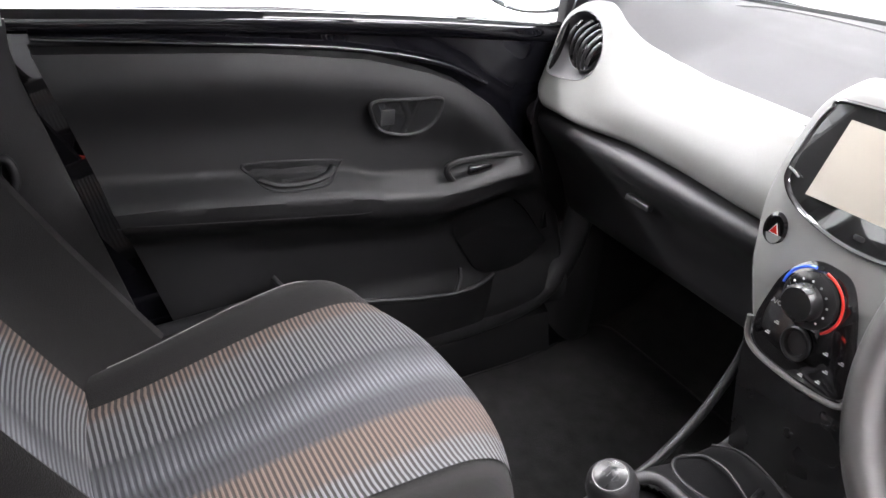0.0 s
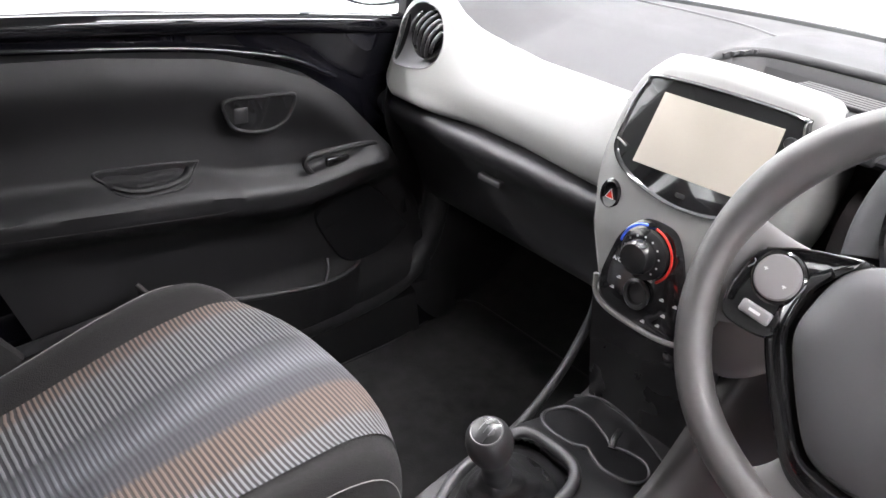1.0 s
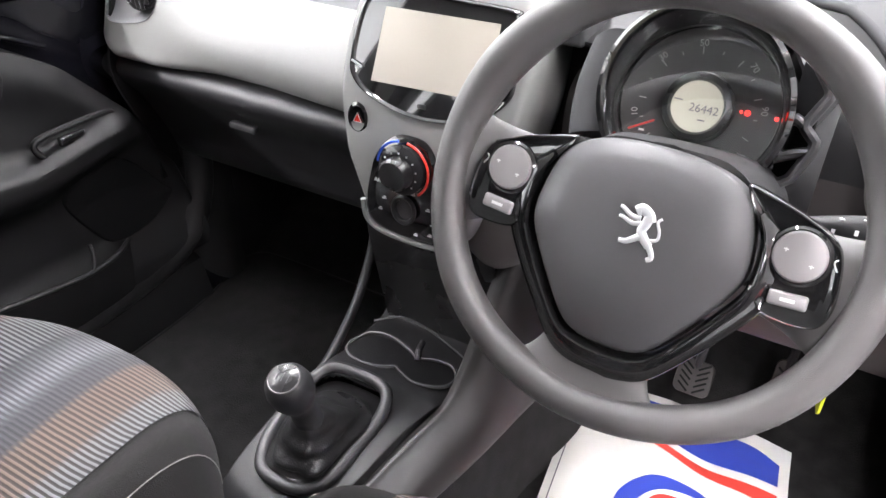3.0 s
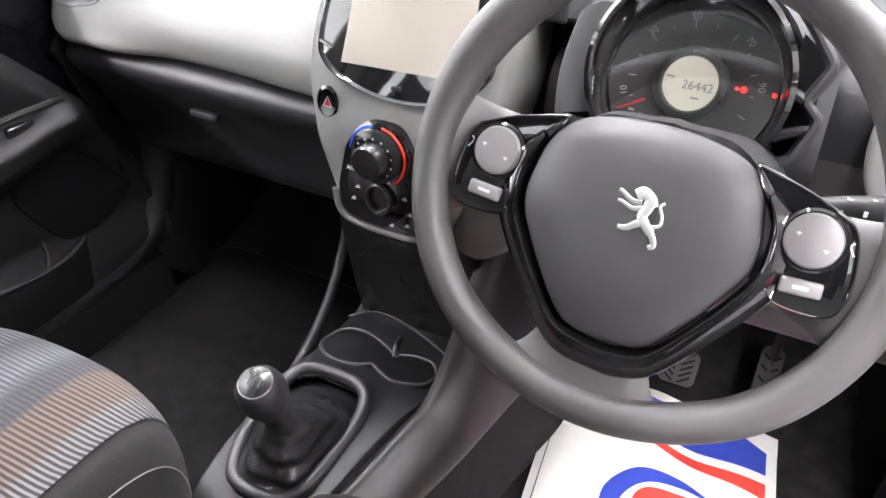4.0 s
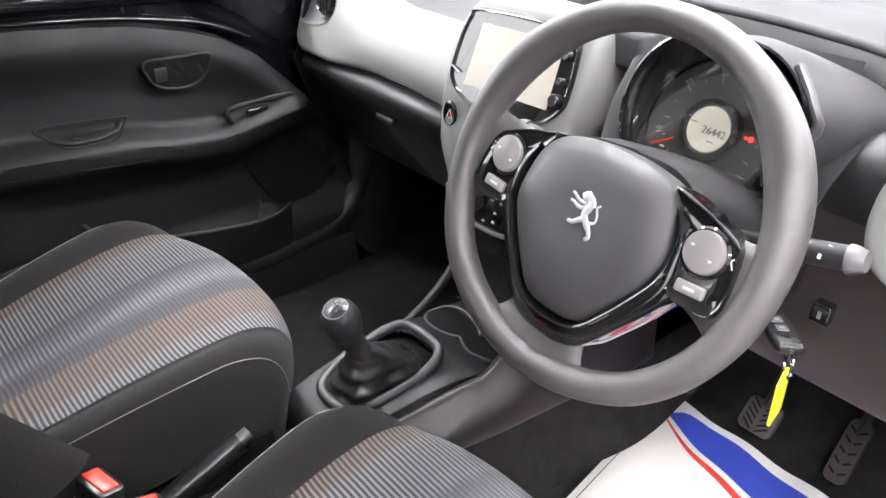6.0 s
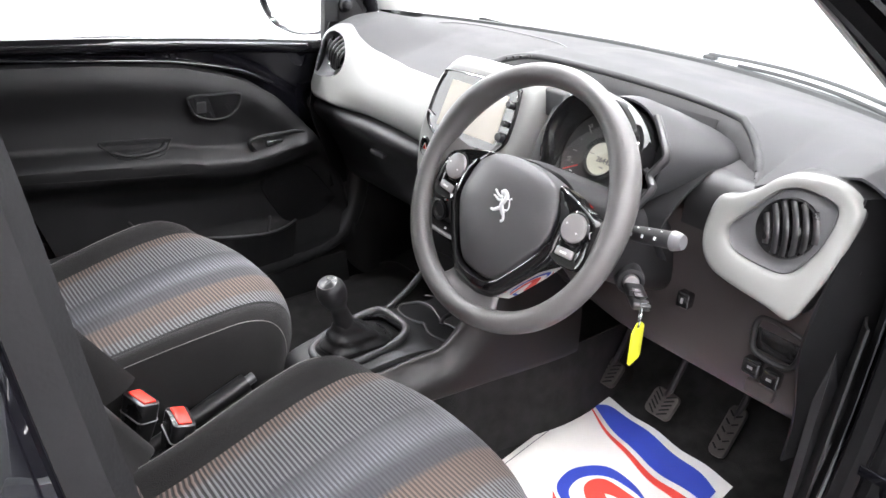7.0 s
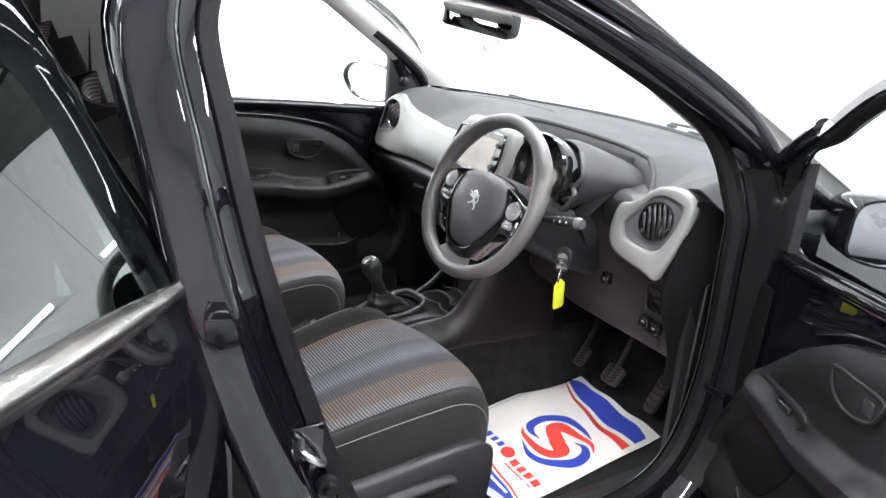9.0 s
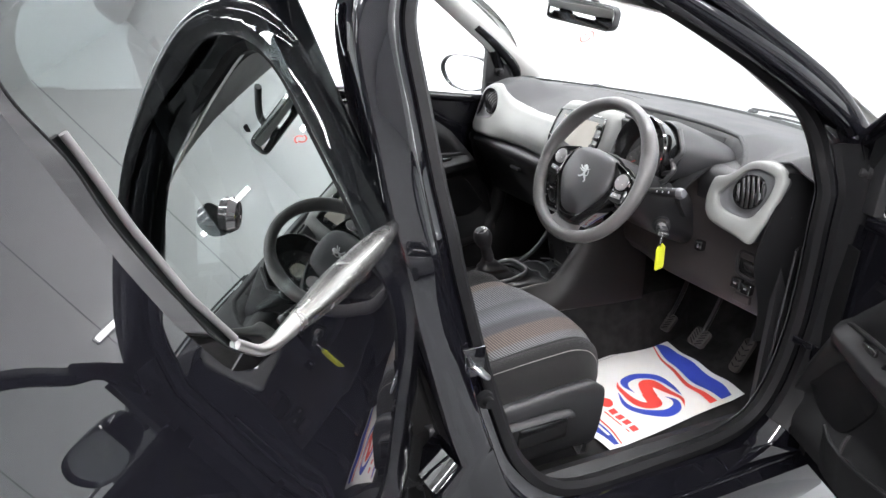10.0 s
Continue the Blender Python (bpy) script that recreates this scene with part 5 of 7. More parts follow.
# ---- centre console, gear lever, handbrake ----
CONSOLE = mat("console_plastic", (0.013, 0.013, 0.0138), 0.42, grain=0.22, grain_scale=1300, spec=0.4)
# BROWN made darker for the flank, so its shade sits in the base colour
FLANK = mat("shaded_flank_plastic", (0.0150, 0.0132, 0.0130), 0.38, grain=0.22, grain_scale=1300, spec=0.4)
KNOBCAP = mat("gear_knob_cap", (0.016, 0.016, 0.017), 0.27, vary=0.03)
SURROUND = mat("grey_black_surround", (0.026, 0.026, 0.0275), 0.42, grain=0.2, grain_scale=1300)
cons = thing("centre_console", (-0.02, 0.05, 0.3), "black floor console with cup holders and gear lever surround", "console")
cb = []
for y, hw, zt, cx in ((-0.145, 0.052, 0.455, -0.035), (-0.125, 0.068, 0.485, -0.035), (-0.06, 0.078, 0.500, -0.033), (0.03, 0.084, 0.512, -0.028), (0.09, 0.090, 0.512, -0.024), (0.14, 0.098, 0.498, -0.02), (0.20, 0.105, 0.492, -0.016), (0.25, 0.11, 0.497, -0.012), (0.32, 0.115, 0.55, -0.01)):
    sec = [(cx - hw - 0.008, y, 0.30), (cx - hw, y, zt - 0.05), (cx - hw + 0.004, y, zt - 0.008), (cx - hw + 0.016, y, zt), (cx, y, zt + 0.001), (cx + hw - 0.016, y, zt), (cx + hw - 0.004, y, zt - 0.008), (cx + hw, y, zt - 0.05), (cx + hw + 0.008, y, 0.30)]
    cb.append(curve(sec, 90))
cup = curve([(-0.110, 0.148), (-0.098, 0.176), (-0.066, 0.184), (-0.030, 0.176), (-0.012, 0.170), (0.012, 0.176), (0.038, 0.176), (0.052, 0.160), (0.044, 0.138), (0.010, 0.126), (-0.016, 0.134), (-0.030, 0.140), (-0.046, 0.130), (-0.074, 0.124), (-0.098, 0.130)], 90, True)
cc = cup.mean(axis=0)
gs = curve([(-0.096, 0.0), (-0.094, 0.045), (-0.078, 0.072), (-0.035, 0.078), (0.000, 0.072), (0.016, 0.045), (0.017, -0.01), (0.014, -0.066), (-0.002, -0.090), (-0.036, -0.095), (-0.066, -0.086), (-0.086, -0.050)], 80, True)
cbi = [curve([row[j] for row in cb], 120) for j in range(90)]
console_bm = grid(cbi)

drop_f = []
for f in console_bm.faces:
    m_ = f.calc_center_median()
    if m_.z > 0.47 and (inside(m_.x, m_.y, cup) or inside(m_.x, m_.y, gs)):
        drop_f.append(f)
bmesh.ops.delete(console_bm, geom=drop_f, context="FACES")
part("body", thick(console_bm, 0.002), CONSOLE, cons)
part("left_rail", tube([(-0.112, 0.055, 0.490), (-0.122, 0.12, 0.498), (-0.135, 0.20, 0.535), (-0.140, 0.25, 0.60), (-0.125, 0.235, 0.655)], 0.007, n=40), PLASTIC, cons)
def flank_x(u):
    return 0.046 + 0.046 * step(0.0, 0.6, u) + 0.030 * step(0.5, 1.0, u)


flank = []
for u in np.linspace(0, 1, 44):
    y = -0.13 + 0.51 * u
    top = 0.488 + 0.030 * step(0.1, 0.45, u) + 0.175 * step(0.42, 0.72, u)
    xo = flank_x(u)
    zl = min(0.432 + 0.03 * u, top - 0.03)
    flank.append(curve([(xo - 0.016, y, top - 0.004), (xo - 0.004, y, top + 0.002), (xo + 0.010, y, top - 0.008), (xo + 0.030, y, zl + 0.55 * (top - zl)), (xo + 0.040, y, zl + 0.014), (xo + 0.036, y, zl), (xo + 0.016, y, zl - 0.004)], 26))
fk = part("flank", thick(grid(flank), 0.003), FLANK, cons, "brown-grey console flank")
for i in range(7):
    ln = 0.024 * math.sqrt(1 - ((i - 3) / 3.6) ** 2)
    part("speaker_slot", rbox(-ln, ln, -0.0018, 0.0018, 0.0, 0.004, 0.0006, 1), PIANO, fk, xf=Matrix.Translation((0.139, 0.285, 0.555 + (i - 3) * 0.0085)) @ Matrix.Rotation(radians(80), 4, "Z") @ Matrix.Rotation(radians(75), 4, "X"))
part("flank_carpet", thick(grid([[(flank_x((y + 0.13) / 0.51) + 0.022 + 0.024 * v + 0.006 * math.sin(y * 20) * v, y, 0.462 - 0.19 * v) for v in np.linspace(0, 1, 6)] for y in np.linspace(-0.15, 0.60, 30)]), 0.004), CARPET, cons, "black carpet below the console")
# cup holders: two joined wells, near-black to carry the shade of their depth
part("cup_holder", loops([(x, y, 0.503) for x, y in cc + (cup - cc) * 1.02], [(x, y, 0.4995) for x, y in cup], [(x, y, 0.46) for x, y in cc + (cup - cc) * 0.96], [(x, y, 0.415) for x, y in cc + (cup - cc) * 0.90], [(x, y, 0.410) for x, y in cc + (cup - cc) * 0.3], cap=True), RUBBER, cons, "moulded cup holders with the shade of the wells in their dark colour")
part("cup_rim", tube([(x, y, 0.503 + 0.010 * step(0.16, 0.20, y)) for x, y in cc + (cup - cc) * 1.02], 0.0026, closed=True, smooth_path=False, seg=8), SURROUND, cons)
part("cup_rim_back", tube([(-0.105, 0.200, 0.512), (-0.072, 0.222, 0.516), (-0.015, 0.218, 0.514), (0.055, 0.194, 0.510)], 0.0018, n=30, seg=8), SURROUND, cons)
part("cup_divider", tube([(-0.020, 0.196, 0.510), (-0.014, 0.176, 0.512), (-0.010, 0.166, 0.504)], 0.0045, n=14, seg=8), VINYL, cons)
part("gear_surround", tube([(x, y, 0.510 + 0.09 * (y + 0.02) + 0.012 * step(0.0, 0.09, y)) for x, y in gs], 0.0078, closed=True, smooth_path=False, seg=14), SURROUND, cons, "raised dark gear lever surround")
gear = thing("gear_lever", (-0.03, -0.02, 0.5), "gear lever with dark ball knob and vinyl gaiter", "gear lever")
gc = gs.mean(axis=0)
kn = Vector((-0.012, -0.079, 0.645))
gr = []
for h in np.linspace(0, 1, 30):
    k = 1 - h
    cx, cy = gc * (1 - h ** 0.7) + np.array((-0.018, -0.055)) * h ** 0.7
    ring = []
    for j, (x, y) in enumerate(gs):
        a = 2 * math.pi * j / 80
        d = np.array((x, y)) - gc
        wr = 1 + 0.10 * (abs(math.sin(2.5 * a + h * 5)) - 0.5) * math.sin(math.pi * min(1, h * 1.2)) + 0.05 * math.sin(h * 24 + 2 * math.sin(a))
        rr = (0.77 * k ** 0.95 + 0.21) * (1 + (wr - 1) * min(1.0, h * 6))
        ring.append((cx + d[0] * rr, cy + d[1] * rr * (1 - 0.3 * h), 0.500 + 0.085 * (y + 0.02) * k + 0.080 * h ** 1.08))
    gr.append(ring)
part("gaiter", grid(gr, close_v=True, cap=True), VINYL, gear, "creased black vinyl gaiter")
ax = (kn - Vector((-0.016, -0.05, 0.575))).normalized()
q = ax.to_track_quat("Z", "Y").to_matrix().to_4x4()
kxf = Matrix.Translation((-0.016, -0.052, 0.572)) @ q
part("knob", lathe([(0.016, 0.0), (0.017, 0.010), (0.0155, 0.014), (0.0165, 0.018), (0.0145, 0.034), (0.0155, 0.044), (0.021, 0.056), (0.0245, 0.068), (0.0255, 0.080), (0.0235, 0.091), (0.0185, 0.099), (0.012, 0.1025), (0, 0.1035)], 36), PLASTIC, gear, "grained dark gear knob", xf=kxf)
part("knob_cap", lathe([(0, 0.1045), (0.010, 0.1038), (0.0165, 0.1010), (0.0168, 0.0995), (0, 0.0995)], 30), KNOBCAP, gear, "glossy shift pattern cap", xf=kxf)
part("cap_ring", lathe([(0.0165, 0.1012), (0.0172, 0.1016), (0.0179, 0.1004), (0.017, 0.0995)], 30), BUTTON, gear, xf=kxf)
for o in (-0.006, 0, 0.006):
    part("shift_mark", rbox(o - 0.0004, o + 0.0004, -0.005, 0.005, 0.1040, 0.1047, 0), GREY_KNOB, gear, xf=kxf)
hb = thing("handbrake", (-0.03, -0.3, 0.45), "black handbrake lever lowered between the seats", "handbrake")
part("lever", tube([(-0.036, -0.50, 0.405), (-0.040, -0.38, 0.444), (-0.044, -0.29, 0.473), (-0.047, -0.225, 0.496)], lambda u: 0.012 + 0.0045 * step(0.35, 0.7, u), n=30, seg=14), DIALBLACK, hb)
part("release_button", tube([(-0.0468, -0.226, 0.4955), (-0.048, -0.210, 0.501)], 0.009, n=6, seg=14, smooth_path=False), GREY_KNOB, hb, "grey push button")
part("lever_base", rbox(-0.075, 0.02, -0.58, -0.40, 0.40, 0.445, 0.02, 4), PLASTIC, hb)
for bx, by, bz, tw in ((-0.060, -0.392, 0.524, 14), (0.026, -0.364, 0.532, -6)):
    bk = thing("belt_buckle", (bx, by, bz - 0.1), "black seat belt buckle with red release button", "seat belt buckle", "belt buckles")
    bxf = Matrix.Translation((bx, by, bz)) @ Matrix.Rotation(radians(tw), 4, "Z") @ Matrix.Rotation(radians(-14), 4, "X")
    part("buckle_body", loops(*[[(x * k, y * k, z) for x, y in rloop(0.056, 0.034, 0.008)] for z, k in ((-0.12, 0.62), (-0.07, 0.80), (-0.035, 0.98), (-0.006, 1.0), (-0.001, 0.97), (0.0, 0.90))], cap=True), DIALBLACK, bk, xf=bxf)
    part("release_button", rbox(-0.022, 0.022, -0.010, 0.011, -0.004, 0.003, 0.002), RED_PLASTIC, bk, "red release button", xf=bxf)
    part("buckle_edge", tube([(x, y, -0.030) for x, y in rloop(0.0565, 0.0345, 0.008)], 0.0011, closed=True, smooth_path=False, seg=6), SATIN, bk, "thin grey seam round the buckle", xf=bxf)
# seat runner and tunnel clutter between the seats
rl = thing("seat_runner", (-0.14, -0.2, 0.3), "dark steel seat runner rail on the floor", "seat rail")
part("rail", rbox(-0.13, -0.105, -0.5, 0.0, 0.335, 0.365, 0.004), PLASTIC, rl)
part("rail_lip", rbox(-0.118, -0.112, -0.5, 0.0, 0.366, 0.374, 0.001, 1), STEEL, rl)

# ---- pedals ----
for nm, x, y, z, w, h, lean in (("clutch_pedal", 0.160, 0.500, 0.368, 0.054, 0.058, 40), ("brake_pedal", 0.310, 0.478, 0.388, 0.056, 0.056, 40), ("accelerator_pedal", 0.434, 0.515, 0.385, 0.034, 0.105, 32)):
    pd = thing(nm, (x, y, z), "dark ribbed rubber foot pedal above the carpet", "pedal", "pedals")
    xf = facing((x, y, z), lean)
    part("pad", plate(rloop(w, h, 0.012), 0.012, 0.003), PADRUBBER, pd, xf=xf)
    for i in range(-2, 3):
        for sgn in (-1, 1):
            part("rib", rbox(-0.012, 0.012, -0.0016, 0.0016, 0, 0.0025, 0.0006, 1), RUBBER, pd, xf=xf @ Matrix.Translation((sgn * w * 0.22, i * h / 6, 0)) @ Matrix.Rotation(radians(sgn * 35), 4, "Z") @ Matrix.Diagonal((w / 0.064, 1, 1, 1)))
    part("arm", tube([(x, y + 0.012, z), (x + 0.004, y + 0.05, z + 0.10), (x + 0.008, y + 0.08, z + 0.25)], 0.007, n=20, seg=8), PLASTIC, pd)

# ---- printed paper floor mat ----
MZ = 0.2835
fm = thing("paper_floor_mat", (0.33, 0.25, MZ), "white paper floor mat printed with blue and red swirls", "floor mat")
A, B, C, D = np.array((0.125, 0.525)), np.array((0.478, 0.507)), np.array((0.535, -0.02)), np.array((0.205, -0.04))


def on_mat(u, v):
    """u across from the tunnel to the sill, v from the pedals back to the seat."""
    p = (A * (1 - u) + B * u) * (1 - v) + (D * (1 - u) + C * u) * v
    z = MZ + 0.004 * math.sin(u * 7 + v * 3) * math.sin(v * 5) + 0.006 * step(0.12, 0.0, v) + 0.003 * math.sin(u * 17)
    return p[0], p[1], z


def print_on(name, outline, material, dz=0.0012, label="", n=0, parent=None):
    pts = curve(outline, n, True) if n else outline
    bm = bmesh.new()
    vs = [bm.verts.new((x, y, z + dz)) for x, y, z in (on_mat(u, v) for u, v in pts)]
    f = bm.faces.new(vs)
    bmesh.ops.triangulate(bm, faces=[f])
    return part(name, bm, material, parent or fm, label)


def band(name, upper, lower, material, dz=0.0014, n=30):
    a, b = curve(upper, n), curve(lower, n)
    rows = []
    for k in np.linspace(0, 1, 6):
        rows.append([(x, y, z + dz) for x, y, z in (on_mat(*(p * (1 - k) + q * k)) for p, q in zip(a, b))])
    return part(name, grid(rows), material, fm)


part("sheet", thick(grid([[on_mat(u, v) for u in np.linspace(0, 1, 40)] for v in np.linspace(0, 1, 50)]), 0.0006), PAPER, fm, "white printed paper sheet")
band("blue_corner", [(0.08, 0.085), (0.16, 0.040), (0.30, 0.030), (0.56, 0.038), (0.82, 0.050), (0.955, 0.075)], [(0.08, 0.090), (0.22, 0.120), (0.36, 0.143), (0.56, 0.160), (0.78, 0.166), (0.955, 0.160)], INK_BLUE)
band("red_corner", [(0.06, 0.100), (0.22, 0.142), (0.40, 0.168), (0.62, 0.190), (0.80, 0.198), (0.955, 0.195)], [(0.06, 0.105), (0.22, 0.156), (0.40, 0.190), (0.62, 0.220), (0.80, 0.240), (0.955, 0.255)], INK_RED)
band("blue_foot", [(0.05, 0.855), (0.40, 0.865), (0.70, 0.885), (0.97, 0.93)], [(0.05, 0.95), (0.40, 0.955), (0.70, 0.96), (0.96, 0.955)], INK_BLUE)
band("red_foot", [(0.05, 0.832), (0.40, 0.842), (0.70, 0.862), (0.975, 0.912)], [(0.05, 0.842), (0.40, 0.852), (0.70, 0.873), (0.975, 0.921)], INK_RED)
LC, LR = np.array((0.615, 0.480)), np.array((0.29, 0.19))


def swirl(name, points, widths, material, dz):
    """A tapering stroke in the round emblem; x along the lettering, y towards the pedals."""
    c = curve(points, 40)
    w = np.interp(np.linspace(0, 1, 40), np.linspace(0, 1, len(widths)), widths)
    t = np.gradient(c, axis=0)
    t /= np.linalg.norm(t, axis=1)[:, None]
    nr = np.stack([-t[:, 1], t[:, 0]], 1)
    flip = np.array((1, -1))
    return band(name, [LC + LR * flip * q for q in c + nr * w[:, None] / 2], [LC + LR * flip * q for q in c - nr * w[:, None] / 2], material, dz, 40)


for sg in (1, -1):
    swirl("blue_arc", [(sg * a, sg * b) for a, b in ((0.50, 0.78), (0.0, 0.95), (-0.55, 0.80), (-0.90, 0.35), (-0.88, -0.12), (-0.60, -0.36), (-0.25, -0.34))], (0.0, 0.16, 0.26, 0.28, 0.26, 0.16, 0.0), INK_BLUE, 0.0014)
    swirl("red_arc", [(sg * a, sg * b) for a, b in ((0.96, 0.36), (0.62, 0.60), (0.12, 0.64), (-0.32, 0.50), (-0.42, 0.26), (-0.22, 0.10), (0.05, 0.0))], (0.0, 0.13, 0.22, 0.34, 0.40, 0.42, 0.42), INK_RED, 0.0018 + 0.0002 * sg)
# trade lettering as plain bars
for i in range(4):
    print_on("blue_letter_bar", [(0.17 + i * 0.080, 0.700 + i * 0.006), (0.218 + i * 0.080, 0.703 + i * 0.006), (0.218 + i * 0.080, 0.741 + i * 0.006), (0.17 + i * 0.080, 0.738 + i * 0.006)], INK_BLUE)
print_on("red_letter_disc", [(0.530 + 0.052 * math.cos(a), 0.745 + 0.036 * math.sin(a)) for a in np.linspace(0, 2 * math.pi, 20, endpoint=False)], INK_RED)
for i in range(4):
    print_on("red_letter_bar", [(0.605 + i * 0.084, 0.736 + i * 0.006), (0.662 + i * 0.084, 0.739 + i * 0.006), (0.662 + i * 0.084, 0.781 + i * 0.006), (0.605 + i * 0.084, 0.778 + i * 0.006)], INK_RED)
print_on("small_letter_bar", [(0.60, 0.795), (0.90, 0.812), (0.90, 0.820), (0.60, 0.803)], INK_RED)
print_on("white_letter_bar", [(0.20, 0.885), (0.86, 0.920), (0.86, 0.935), (0.20, 0.905)], PAPER, 0.002)
band("printed_line", [(0.035, 0.0), (0.035, 0.5), (0.035, 1.0)], [(0.040, 0.0), (0.040, 0.5), (0.040, 1.0)], INK_GREY)

# ---- front seats ----
SX = 0.285


def build_seat(outer, bolster):
    seat = thing("front_seat", (SX, -0.3, 0.3), "charcoal cloth front seat with striped centre panel in blue-grey and rust", "seat", "front seats")

    def crown(x, y):
        """Height of the cushion above the floor."""
        a = abs(x - SX) / 0.27
        z = 0.562 + 0.020 * step(0.60, 0.80, a) - 0.066 * step(-0.05, -0.55, y)
        z -= 1.0 * max(0, a - 0.84) ** 1.5
        return z

    rows = []
    ny, nx = 34, 37
    fronts = lambda a: -0.012 - 0.13 * max(0, a) ** 2.6  # noqa: E731
    for i in range(nx):
        x = SX + 0.285 * (2 * i / (nx - 1) - 1)
        a = abs(x - SX) / 0.285
        yf = fronts(a)
        prof = []
        zt = crown(x, -0.05)
        back = -0.53
        prof += [(x, back, 0.40), (x, back, crown(x, back) - 0.015)]
        for u in np.linspace(0.05, 1, 7):
            prof.append((x, back + (yf - 0.075 - back) * u, crown(x, back + (yf - back) * u)))
        prof += [(x, yf - 0.030, zt - 0.014), (x, yf - 0.005, zt - 0.045), (x, yf + 0.002, zt - 0.09), (x, yf - 0.012, zt - 0.15), (x, yf - 0.05, 0.385)]
        rows.append(np.array([(SX + (q[0] - SX) * (1 - 0.17 * step(-0.12, -0.50, q[1])), q[1], q[2]) for q in curve(prof, 46)]))
    body = grid(rows)
    cush = part("cushion", thick(body, 0.003), CLOTH, seat, "charcoal cloth cushion bolsters")
    lo = SX - 0.170
    cr = []
    for i in range(25):
        x = lo + 0.34 * i / 24
        col_ = []
        t = (x - SX) / 0.285
        j = (t + 1) / 2 * (nx - 1)
        j0 = min(int(j), nx - 2)
        w = j - j0
        prof = rows[j0] * (1 - w) + rows[j0 + 1] * w
        keep = [p for p in prof if p[2] > 0.47 - 0.02 and p[1] > -0.55]
        keep = [(p[0], p[1] + 0.0012 * (1 if p[1] > -0.08 else 0), p[2] + 0.0022) for p in keep]
        cr.append(curve(keep, 40))
    part("striped_panel", woven(cr, lambda q: q.y + max(0.0, 0.52 - q.z)), STRIPES, cush, "ribbed striped cloth, rust, pale blue-grey and slate bands")
    for sgn in (1, -1):
        sd = []
        for u in np.linspace(0, 1, 20):
            y = -0.53 + u * (fronts(1.0) + 0.53)
            zt = crown(SX + sgn * 0.283, y) - 0.004
            k = 1 - 0.17 * step(-0.12, -0.50, y)
            sd.append(curve([(SX + sgn * 0.282 * k, y, zt), (SX + sgn * 0.289 * k, y, zt - 0.03), (SX + sgn * 0.287 * k, y, zt - 0.08), (SX + sgn * 0.27 * k, y, 0.36)], 10))
        part("side_panel", thick(grid(sd), 0.002), CLOTH, seat)
        line_ = rows[3 if sgn < 0 else nx - 4]
        part("stitching", tube([(q[0], q[1], q[2] + 0.0006) for q in line_ if q[2] > 0.47 and q[1] > -0.52], 0.0007, smooth_path=False, seg=5), THREAD, seat, "pale seam stitching")
    # outer plastic valance with recliner lever
    vz = []
    for u in np.linspace(0, 1, 16):
        y = -0.55 + 0.43 * u
        t = 0.505 + 0.018 * step(0.3, 0.9, u) - 0.02 * step(0.93, 1.0, u)
        vz.append(curve([(SX + outer * 0.270, y, t - 0.006), (SX + outer * 0.292, y, t), (SX + outer * 0.300, y, t - 0.02), (SX + outer * 0.298, y, 0.42), (SX + outer * 0.285, y, 0.36), (SX + outer * 0.26, y, 0.345)], 14))
    val = part("valance", thick(grid(vz), 0.004), PLASTIC, seat, "black plastic seat valance")
    part("recliner_lever", tube([(SX + outer * 0.308, -0.50, 0.465), (SX + outer * 0.311, -0.36, 0.472), (SX + outer * 0.311, -0.245, 0.475), (SX + outer * 0.308, -0.215, 0.468)], 0.013, n=30, seg=12, flat=0.6), PLASTIC, val)
    part("valance_slot", rbox(SX + outer * 0.2995 - 0.0035, SX + outer * 0.2995 + 0.0035, -0.34, -0.215, 0.405, 0.455, 0.003), PIANO, val)
    part("runner", rbox(SX + 0.20, SX + 0.24, -0.56, -0.09, 0.29, 0.335, 0.004), PLASTIC, seat)
    part("runner", rbox(SX - 0.24, SX - 0.20, -0.56, -0.02, 0.29, 0.335, 0.004), PLASTIC, seat)
    part("base", rbox(SX - 0.24, SX + 0.24, -0.55, -0.08, 0.33, 0.46, 0.02), PLASTIC, seat)
    # backrest
    br, bp = [], []
    for u in np.linspace(0, 1, 26):
        z = 0.50 + 0.62 * u
        yb = -0.478 - 0.27 * u - 0.03 * math.sin(math.pi * u)
        hw = 0.262 - 0.10 * step(0.55, 1.0, u) + 0.01 * step(0.0, 0.2, u)
        sec = []
        for x, d in ((-1.0, -0.10), (-1.03, -0.03), (-1.0, bolster * 0.65), (-0.87, bolster), (-0.68, 0.025), (0.0, 0.0), (0.68, 0.025), (0.87, bolster), (1.0, bolster * 0.65), (1.03, -0.03), (1.0, -0.10)):
            sec.append((SX + x * hw, yb + d * (1 - 0.3 * u), z + 0.25 * d))
        br.append(curve(sec, 40))
    back = part("backrest", thick(grid(br), 0.004), CLOTH, seat, "charcoal cloth backrest with side bolsters")
    part("backrest_shell", thick(grid([[(SX + sx_ * (0.262 - 0.10 * step(0.55, 1.0, u)), -0.60 - 0.27 * u - 0.03 * math.sin(math.pi * u), 0.47 + 0.62 * u) for sx_ in np.linspace(-1, 1, 9)] for u in np.linspace(0, 1, 14)]), 0.01), CLOTH, seat)
    part("backrest_top", tube([(SX - 0.15, -0.815, 1.10), (SX, -0.81, 1.118), (SX + 0.15, -0.815, 1.10)], 0.055, n=20, seg=14), CLOTH, seat)
    for row in br:
        mid_row = [p for p in row if abs(p[0] - SX) < 0.175 * (1 if row[0][2] < 0.9 else 0.85)]
        bp.append(curve([(p[0], p[1] + 0.0022, p[2]) for p in mid_row], 24))
